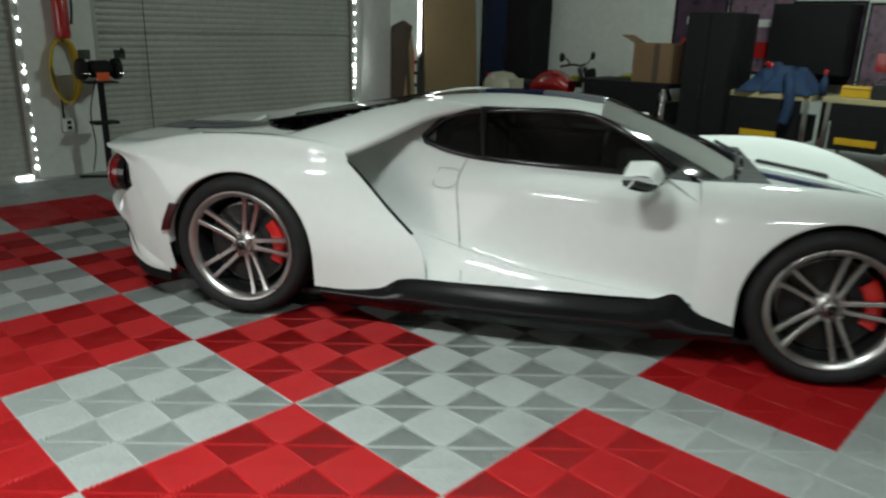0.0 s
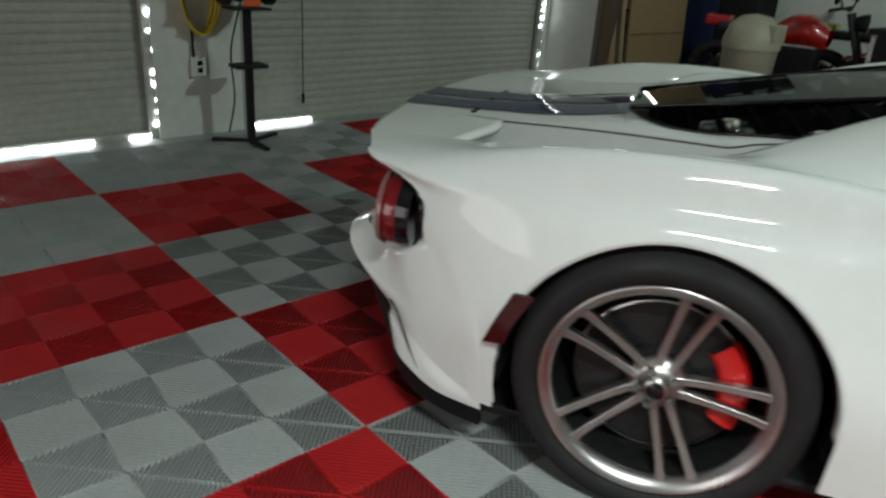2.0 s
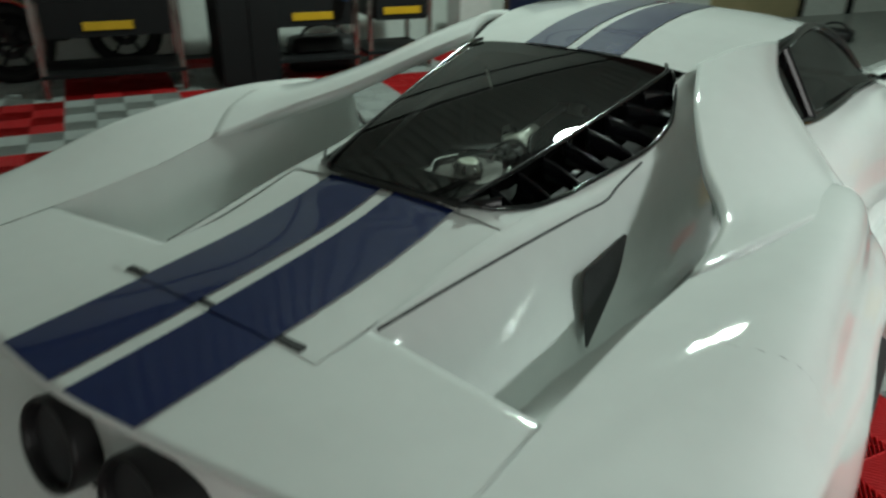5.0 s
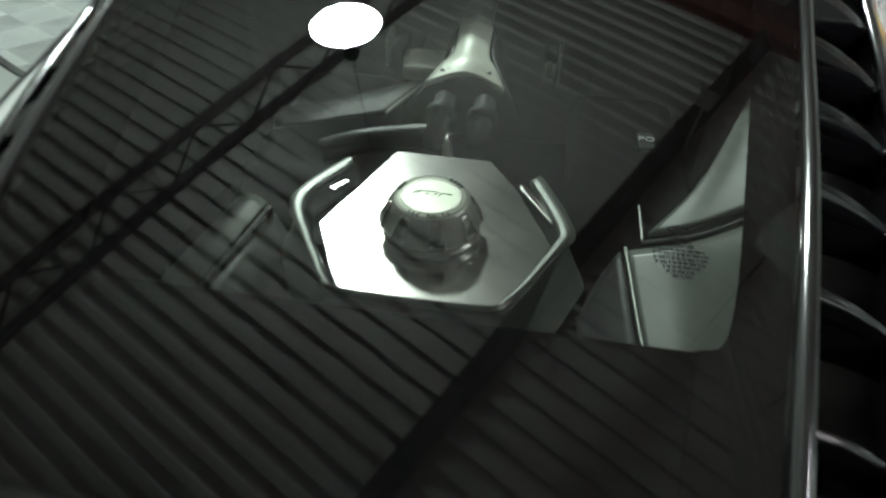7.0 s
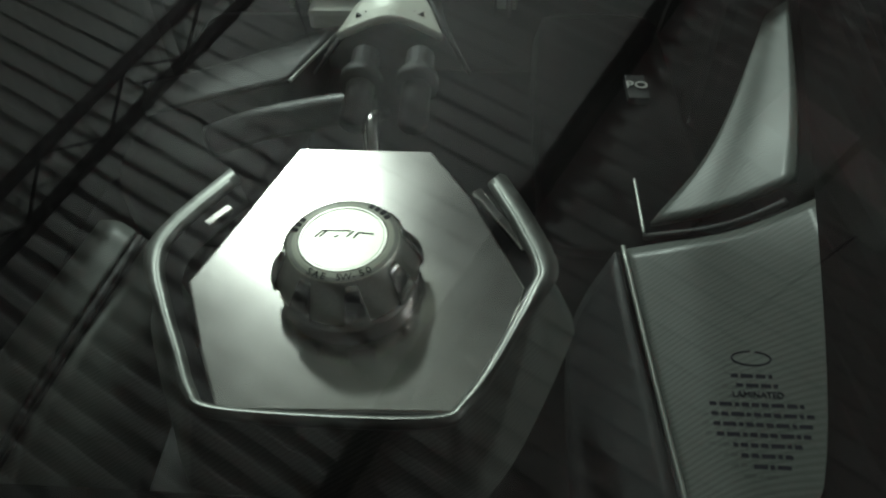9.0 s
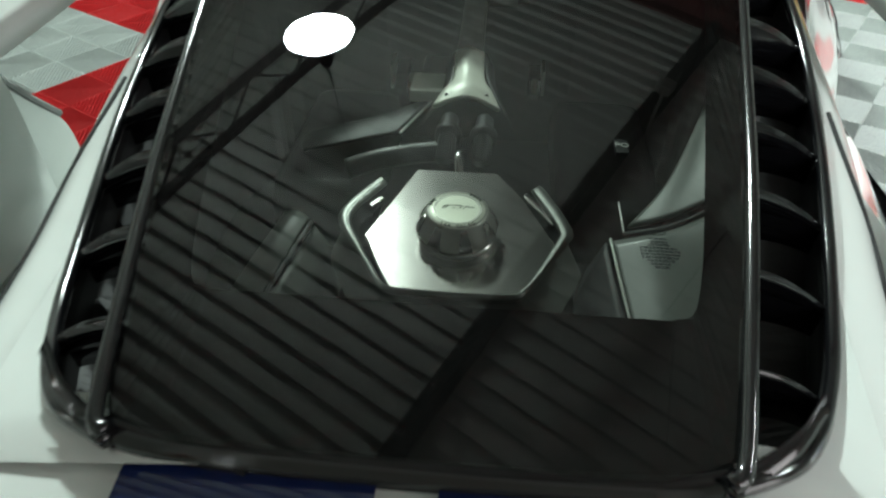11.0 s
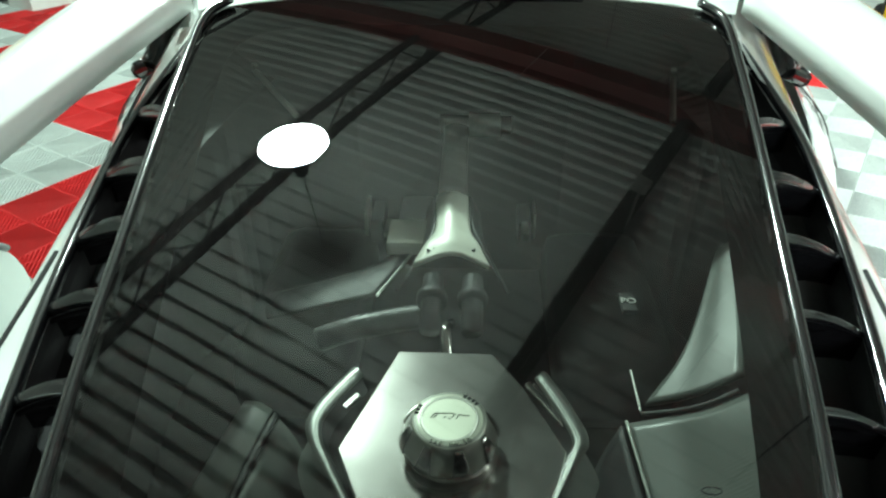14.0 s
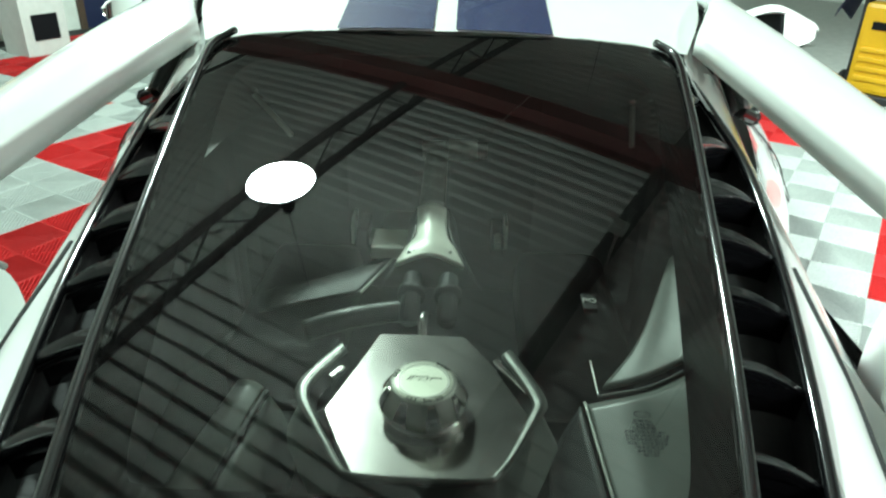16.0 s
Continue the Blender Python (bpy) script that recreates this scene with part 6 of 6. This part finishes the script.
    for k, d in ((1.0, -0.006), (0.985, 0.004), (0.95, 0.003), (0.88, -0.022), (0.5, -0.07), (0.02, -0.07)):
        rows.append([tuple(base + along * (0.07 + (u - 0.07) * k) + Vector((0, 0, -0.03 + (v + 0.03) * k)) + out * (d - 0.05 * max(0.0, 1 - u / 0.09))) for u, v in loop])
    part("lamp_housing", grid(np.array(rows), flip=s < 0), GLOSS, tl, "gloss black lamp housing", smooth=True)
    for k in range(3):
        u = 0.108 + 0.026 * k
        top, low_ = 0.040 - 0.010 * k, -0.085 + 0.030 * k
        part("housing_rib", tube([tuple(base + along * u + Vector((0, 0, v)) + out * -0.015) for v in (top, (top + low_) / 2, low_)], 0.004, 8, 6), MATTE, tl)
    # exhaust pipe
    ex = part("exhaust_pipe", lathe([(0.070, 0.16), (0.072, 0.0), (0.076, -0.010), (0.081, -0.010), (0.084, -0.002), (0.085, 0.14)], 44, "x"), EXHAUST, car, "large black exhaust outlet", smooth=True)
    ex.location = (-0.960, -0.113 * s, 0.606)
    ex.rotation_euler = (0, radians(12), 0)
    part("bore", lathe([(0.0705, 0.012), (0.001, 0.016)], 40, "x"), INTERIOR, ex)
    mk = [[(-0.300, -0.988, 0.552), (-0.352, -0.982, 0.550)], [(-0.343, -0.990, 0.47), (-0.392, -0.979, 0.466)], [(-0.362, -0.984, 0.415), (-0.418, -0.970, 0.402)]]
    part("side_marker", sheet(mirrored(mk, s), 8, 4, thick=0.010), MARKER, car, "dark red side marker")
    skirt = [[(-0.957, -0.30, 0.372), (-0.903, -0.60, 0.417), (-0.858, -0.70, 0.402), (-0.758, -0.80, 0.366), (-0.70, -0.852, 0.25), (-0.647, -0.886, 0.216), (-0.55, -0.916, 0.181), (-0.42, -0.935, 0.165)],
             [(-0.935, -0.30, 0.315), (-0.878, -0.585, 0.345), (-0.828, -0.69, 0.315), (-0.735, -0.785, 0.215), (-0.695, -0.825, 0.160), (-0.63, -0.865, 0.13), (-0.53, -0.905, 0.12), (-0.42, -0.925, 0.115)]]
    part("tail_skirt", sheet(mirrored(skirt, s), 5, 24, thick=0.012), BLACKSTEEL, car, "black lower tail edge")
part("reversing_camera", box(-0.962, -0.925, -0.03, 0.03, 0.738, 0.760, 0.005), MATTE, car)
diff = part("diffuser", sheet([[(-0.75, -0.785, 0.36), (-0.90, -0.60, 0.415), (-0.962, -0.30, 0.375), (-0.984, 0, 0.344), (-0.962, 0.30, 0.375), (-0.90, 0.60, 0.415), (-0.75, 0.785, 0.36)],
                               [(-0.735, -0.775, 0.30), (-0.875, -0.59, 0.34), (-0.935, -0.30, 0.315), (-0.955, 0, 0.288), (-0.935, 0.30, 0.315), (-0.875, 0.59, 0.34), (-0.735, 0.775, 0.30)],
                               [(-0.60, -0.75, 0.22), (-0.70, -0.57, 0.265), (-0.75, -0.30, 0.26), (-0.76, 0, 0.25), (-0.75, 0.30, 0.26), (-0.70, 0.57, 0.265), (-0.60, 0.75, 0.22)],
                               [(-0.40, -0.80, 0.12), (-0.40, -0.60, 0.11), (-0.40, -0.30, 0.10), (-0.40, 0, 0.10), (-0.40, 0.30, 0.10), (-0.40, 0.60, 0.11), (-0.40, 0.80, 0.12)]], 18, 40), CARBON, car, "black rear diffuser", smooth=True)
for y in (-0.5, -0.25, 0.25, 0.5):
    part("fin", box(-0.70, -0.42, y - 0.006, y + 0.006, 0.10, 0.235, 0.003), CARBON, diff)
pl = part("licence_plate", box(-0.004, 0.004, -0.16, 0.16, -0.062, 0.062, 0.003), PLATEW, car, "white licence plate with unreadable dark bars")
pl.matrix_basis = pose(-0.995, 0.01, 0.252, 0, -6, 0)
for k in range(6):
    part("bar", box(-0.0065, -0.0042, -0.118 + 0.042 * k, -0.104 + 0.042 * k, -0.026, 0.026), INK, pl)

# sills, underbody
for s in (1, -1):
    sill = [[(0.42, -0.90, 0.20), (0.72, -0.94, 0.225), (0.88, -0.955, 0.285), (1.4, -0.95, 0.285), (1.9, -0.945, 0.30), (2.05, -0.952, 0.345), (2.15, -0.955, 0.27), (2.30, -0.957, 0.225)],
            [(0.42, -0.955, 0.17), (0.72, -0.985, 0.175), (0.88, -1.0, 0.19), (1.4, -1.0, 0.19), (1.9, -0.995, 0.20), (2.03, -0.985, 0.21), (2.12, -0.975, 0.18), (2.30, -0.965, 0.18)],
            [(0.42, -0.92, 0.12), (0.72, -0.94, 0.11), (0.88, -0.95, 0.11), (1.4, -0.95, 0.11), (1.9, -0.95, 0.12), (2.03, -0.95, 0.13), (2.12, -0.94, 0.14), (2.30, -0.93, 0.15)]]
    part("side_sill", sheet(mirrored(sill, s), 14, 50), GLOSS, car, "gloss black side sill", smooth=True)
part("underbody", box(-0.45, 3.5, -0.84, 0.84, 0.10, 0.13, 0.01), MATTE, car)
part("inner_body", box(0.44, 2.2, -0.42, 0.42, 0.13, 0.5, 0.02), INTERIOR, car)

# ---- wheels ----
def wheel(cx, cy, s, rad, width, rr):
    w = thing("wheel", "", "")
    w.parent = car
    w.matrix_basis = Matrix.Translation((cx, cy, rad)) @ Matrix.Diagonal((1, s, 1, 1))
    h = width / 2
    part("tyre", lathe([(rr - 0.004, -h + 0.03), (rr + 0.01, -h + 0.006), (rr + 0.04, -h), (rad - 0.022, -h + 0.006), (rad - 0.006, -h + 0.028), (rad, -h + 0.06), (rad, h - 0.06), (rad - 0.01, h - 0.02), (rr, h - 0.03)], 72), RUBBER, w, smooth=True)
    part("rim", lathe([(rr - 0.028, -h + 0.05), (rr - 0.024, -h + 0.022), (rr - 0.012, -h + 0.018), (rr - 0.004, -h + 0.008), (rr + 0.004, -h + 0.010), (rr, -h + 0.03)], 72), ALLOY, w, "polished alloy rim", smooth=True)
    part("barrel", lathe([(rr - 0.028, -h + 0.05), (rr - 0.030, -h + 0.08), (rr - 0.035, 0.0), (rr - 0.03, h)], 72), DISC, w, smooth=True)
    for k in range(5):
        for t in (-1, 1):
            a0 = 72 * k - 3
            net = []
            for rr2, wd, off, y in ((0.040, 0.0125, 0.015, -h + 0.058), (0.075, 0.0105, 0.020, -h + 0.060), (0.15, 0.0095, 0.027, -h + 0.050), (rr - 0.055, 0.0105, 0.034, -h + 0.034), (rr - 0.016, 0.0145, 0.039, -h + 0.020)):
                net.append([(rr2, y + 0.026, t * off - wd), (rr2, y + 0.003, t * off - wd * 0.92), (rr2, y + 0.0045, t * off), (rr2, y + 0.003, t * off + wd * 0.92), (rr2, y + 0.026, t * off + wd)])
            ob = part("spoke", sheet(net, 10, 8), ALLOY, w, smooth=True)
            ob.rotation_euler = (0, radians(a0), 0)
    part("hub", lathe([(0.001, -h + 0.030), (0.026, -h + 0.030), (0.032, -h + 0.036), (0.034, -h + 0.050), (0.050, -h + 0.062), (0.066, -h + 0.070), (0.070, -h + 0.085)], 36), ALLOY, w, smooth=True)
    part("hub_badge", lathe([(0.001, -h + 0.0285), (0.021, -h + 0.0285), (0.023, -h + 0.031)], 28), GLOSS, w, smooth=True)
    for k in range(5):
        a = radians(72 * k + 39)
        part("lug_nut", rod((0.046 * math.cos(a), -h + 0.055, 0.046 * math.sin(a)), (0.046 * math.cos(a), -h + 0.036, 0.046 * math.sin(a)), 0.010, seg=6), STEEL, w)
    part("disc_rotor_edge", lathe([(0.198, -h + 0.104), (0.203, -h + 0.106), (0.203, -h + 0.136)], 60), ALLOY, w)
    part("brake_disc", lathe([(0.09, -h + 0.105), (0.195, -h + 0.105), (0.195, -h + 0.135), (0.09, -h + 0.135)], 60), DISC, w)
    part("disc_bell", lathe([(0.001, -h + 0.09), (0.08, -h + 0.09), (0.092, -h + 0.11)], 40), BLACKSTEEL, w)
    arc = []
    for r0, y0 in ((0.140, 0.160), (0.140, 0.090), (0.150, 0.080), (0.178, 0.076), (0.200, 0.080), (0.211, 0.092), (0.211, 0.160)):
        arc.append([(r0 * math.cos(radians(a)), -h + y0, r0 * math.sin(radians(a))) for a in range(-34, 35, 4)])
    part("brake_caliper", grid(np.array(arc), flip=True), CALIPER, w, "red brake caliper", smooth=False).rotation_euler = (0, radians(-8), 0)
    return w


for s in (1, -1):
    wheel(0.0, -0.825 * s, s, 0.352, 0.30, 0.275)
    wheel(2.67, -0.84 * s, s, 0.338, 0.245, 0.262)


# ---- door mirrors ----
for s in (1, -1):
    m = part("door_mirror", bmesh.new(), PAINT, car, "white door mirror on a black arm")
    shift = Vector((0.055, 0.01 * s, -0.042))
    grow = Matrix.Translation(Vector((1.82, -0.97 * s, 0.888)) + shift) @ pose(0, 0, 0, 0, 0, -14 * s) @ Matrix.Diagonal((1.45, 1.05, 1.15, 1)) @ Matrix.Translation((-1.82, 0.97 * s, -0.888))
    shell = [[(1.87, -0.905, 0.872), (1.87, -0.97, 0.885), (1.87, -1.04, 0.868)], [(1.84, -0.875, 0.915), (1.845, -0.97, 0.94), (1.84, -1.075, 0.905)], [(1.775, -0.865, 0.905), (1.775, -0.97, 0.935), (1.775, -1.085, 0.895)]]
    lower = [[(1.87, -0.905, 0.872), (1.87, -0.97, 0.868), (1.87, -1.04, 0.868)], [(1.84, -0.875, 0.845), (1.845, -0.97, 0.835), (1.84, -1.075, 0.85)], [(1.775, -0.865, 0.85), (1.775, -0.97, 0.838), (1.775, -1.085, 0.858)]]
    part("shell", sheet(mirrored(shell, s), 12, 16), PAINT, m, smooth=True).matrix_basis = grow
    part("shell", sheet(mirrored(lower, s), 12, 16), GLOSS, m, "black lower half", smooth=True).matrix_basis = grow
    ell = [(1.774, (-0.975 + 0.105 * math.cos(a)) * s, 0.888 + 0.043 * math.sin(a)) for a in np.linspace(0, 2 * math.pi, 33)[:-1]]
    b = bmesh.new()
    b.faces.new([b.verts.new(p) for p in ell])
    part("mirror_glass", b, MIRROR, m).matrix_basis = grow
    part("arm", tube([(1.89, -0.885 * s, 0.855), (1.92, -0.82 * s, 0.865), (1.97, -0.72 * s, 0.815)], 0.016, 14, 10), GLOSS, m, smooth=True)


# ---- interlocking floor tiles, last ----
def clip(poly, nx, ny, d):
    """The part of a polygon where nx * x + ny * y <= d."""
    out = []
    for (x0, y0), (x1, y1) in zip(poly, poly[1:] + poly[:1]):
        a, b2 = nx * x0 + ny * y0 - d, nx * x1 + ny * y1 - d
        if a <= 0:
            out.append((x0, y0))
        if a * b2 < 0:
            t = a / (a - b2)
            out.append((x0 + t * (x1 - x0), y0 + t * (y1 - y0)))
    return out


def tile_data(pitch, width):
    """Vertices and faces of one ribbed tile, 0.4 m square, in four quarters whose ribs cross."""
    V, F = [], []

    def prism(poly, z0, z1):
        k, n = len(V), len(poly)
        V.extend((x, y, z0) for x, y in poly)
        V.extend((x, y, z1) for x, y in poly)
        F.append([k + n + i for i in range(n)])
        for i in range(n):
            j = (i + 1) % n
            F.append([k + i, k + j, k + n + j, k + n + i])

    def rib(sq, nx, ny, c):
        """A rib with a rounded top along the line nx * x + ny * y = c."""
        rows = []
        for o, z in ((-0.5, -0.013), (-0.46, -0.0016), (-0.25, 0.0), (0.25, 0.0), (0.46, -0.0016), (0.5, -0.013)):
            k = c + o * width
            ends = clip(clip(sq, nx, ny, k + 1e-6), -nx, -ny, -(k - 1e-6))
            if len(ends) < 3:
                return
            ends.sort(key=lambda e: -ny * e[0] + nx * e[1])
            rows.append((len(V), len(V) + 1))
            V.extend((x, y, z) for x, y in (ends[0], ends[-1]))
        for (a, b2), (e, f) in zip(rows, rows[1:]):
            F.append([a, e, f, b2])

    q = math.sqrt(0.5)
    for ix in range(2):
        for iy in range(2):
            m = 0.0008
            sq = [(ix * 0.2 + m, iy * 0.2 + m), (ix * 0.2 + 0.2 - m, iy * 0.2 + m), (ix * 0.2 + 0.2 - m, iy * 0.2 + 0.2 - m), (ix * 0.2 + m, iy * 0.2 + 0.2 - m)]
            nx, ny = (q, q) if (ix + iy) % 2 == 0 else (q, -q)
            cx = nx * (ix * 0.2 + 0.1) + ny * (iy * 0.2 + 0.1)
            n = int(0.1414 / pitch)
            for i in range(-n, n + 1):
                rib(sq, nx, ny, cx + i * pitch)
            # the web that carries the ribs, square to them
            d = -ny * (ix * 0.2 + 0.1) + nx * (iy * 0.2 + 0.1)
            p = clip(clip(sq, -ny, nx, d + 0.0014), ny, -nx, -(d - 0.0014))
            prism(p, -0.0155, -0.0050)
            # a thin border closes the ends of the ribs
            x0, y0, x1, y1, e = ix * 0.2 + m, iy * 0.2 + m, ix * 0.2 + 0.2 - m, iy * 0.2 + 0.2 - m, 0.0016
            for u0, v0, u1, v1 in ((x0, y0, x1, y0 + e), (x0, y1 - e, x1, y1), (x0, y0 + e, x0 + e, y1 - e), (x1 - e, y0 + e, x1, y1 - e)):
                prism([(u0, v0), (u1, v0), (u1, v1), (u0, v1)], -0.013, -0.0012)
            # cross bars below the ribs
            for i in range(-n, n + 1):
                c = d + (i + 0.5) * pitch
                p = clip(clip(sq, -ny, nx, c + 0.0012), ny, -nx, -(c - 0.0012))
                if len(p) > 2:
                    k = len(V)
                    V.extend((x, y, -0.0125) for x, y in p)
                    F.append(list(range(k, k + len(p))))
    return V, F


TV, TF = tile_data(0.0128, 0.0044)


def is_red(i, j):
    x, y = i * 2 + 1, j * 2 + 1
    per = math.floor((x - 6) / 18)
    xx = (x - 6) - 18 * per
    if xx >= 16:
        return False
    return (int(xx // 4) + math.floor(y / 4) + per) % 2 == 0


tile_mesh = {}
for red in (True, False):
    me = bpy.data.meshes.new("tile_red" if red else "tile_grey")
    me.from_pydata(TV, [], TF)
    me.materials.append(RED_TILE if red else GREY_TILE)
    me.polygons.foreach_set("use_smooth", [len(f) == 4 for f in TF])
    tile_mesh[red] = me
near = []
far = {True: [], False: []}
for i in range(-14, 17):
    for j in range(-9, 12):
        d = math.hypot(i * 0.4 + 0.2 - 0.2, j * 0.4 + 0.2 - 1.2)
        near.append((d, i, j))
near.sort()
for k, (d, i, j) in enumerate(near):
    red = is_red(i, j)
    if k < 300:
        t = new("floor_tile", tile_mesh[red])
        t.parent = floor
        t.matrix_basis = Matrix.Translation((i * 0.4, j * 0.4, 0.0))
    else:
        far[red].append((i, j))
for red, cells in far.items():
    base = np.array(TV)
    V = np.concatenate([base + (i * 0.4, j * 0.4, 0) for i, j in cells])
    n = len(base)
    F = [[v + n * k for v in f] for k in range(len(cells)) for f in TF]
    me = bpy.data.meshes.new("floor_tiles")
    me.from_pydata(V.tolist(), [], F)
    me.materials.append(RED_TILE if red else GREY_TILE)
    me.polygons.foreach_set("use_smooth", [len(f) == 4 for f in F])
    ob = new("floor_tiles", me)
    ob.parent = floor
    tagged(ob, "red ribbed plastic floor tiles" if red else "grey ribbed plastic floor tiles", kind="stuff")
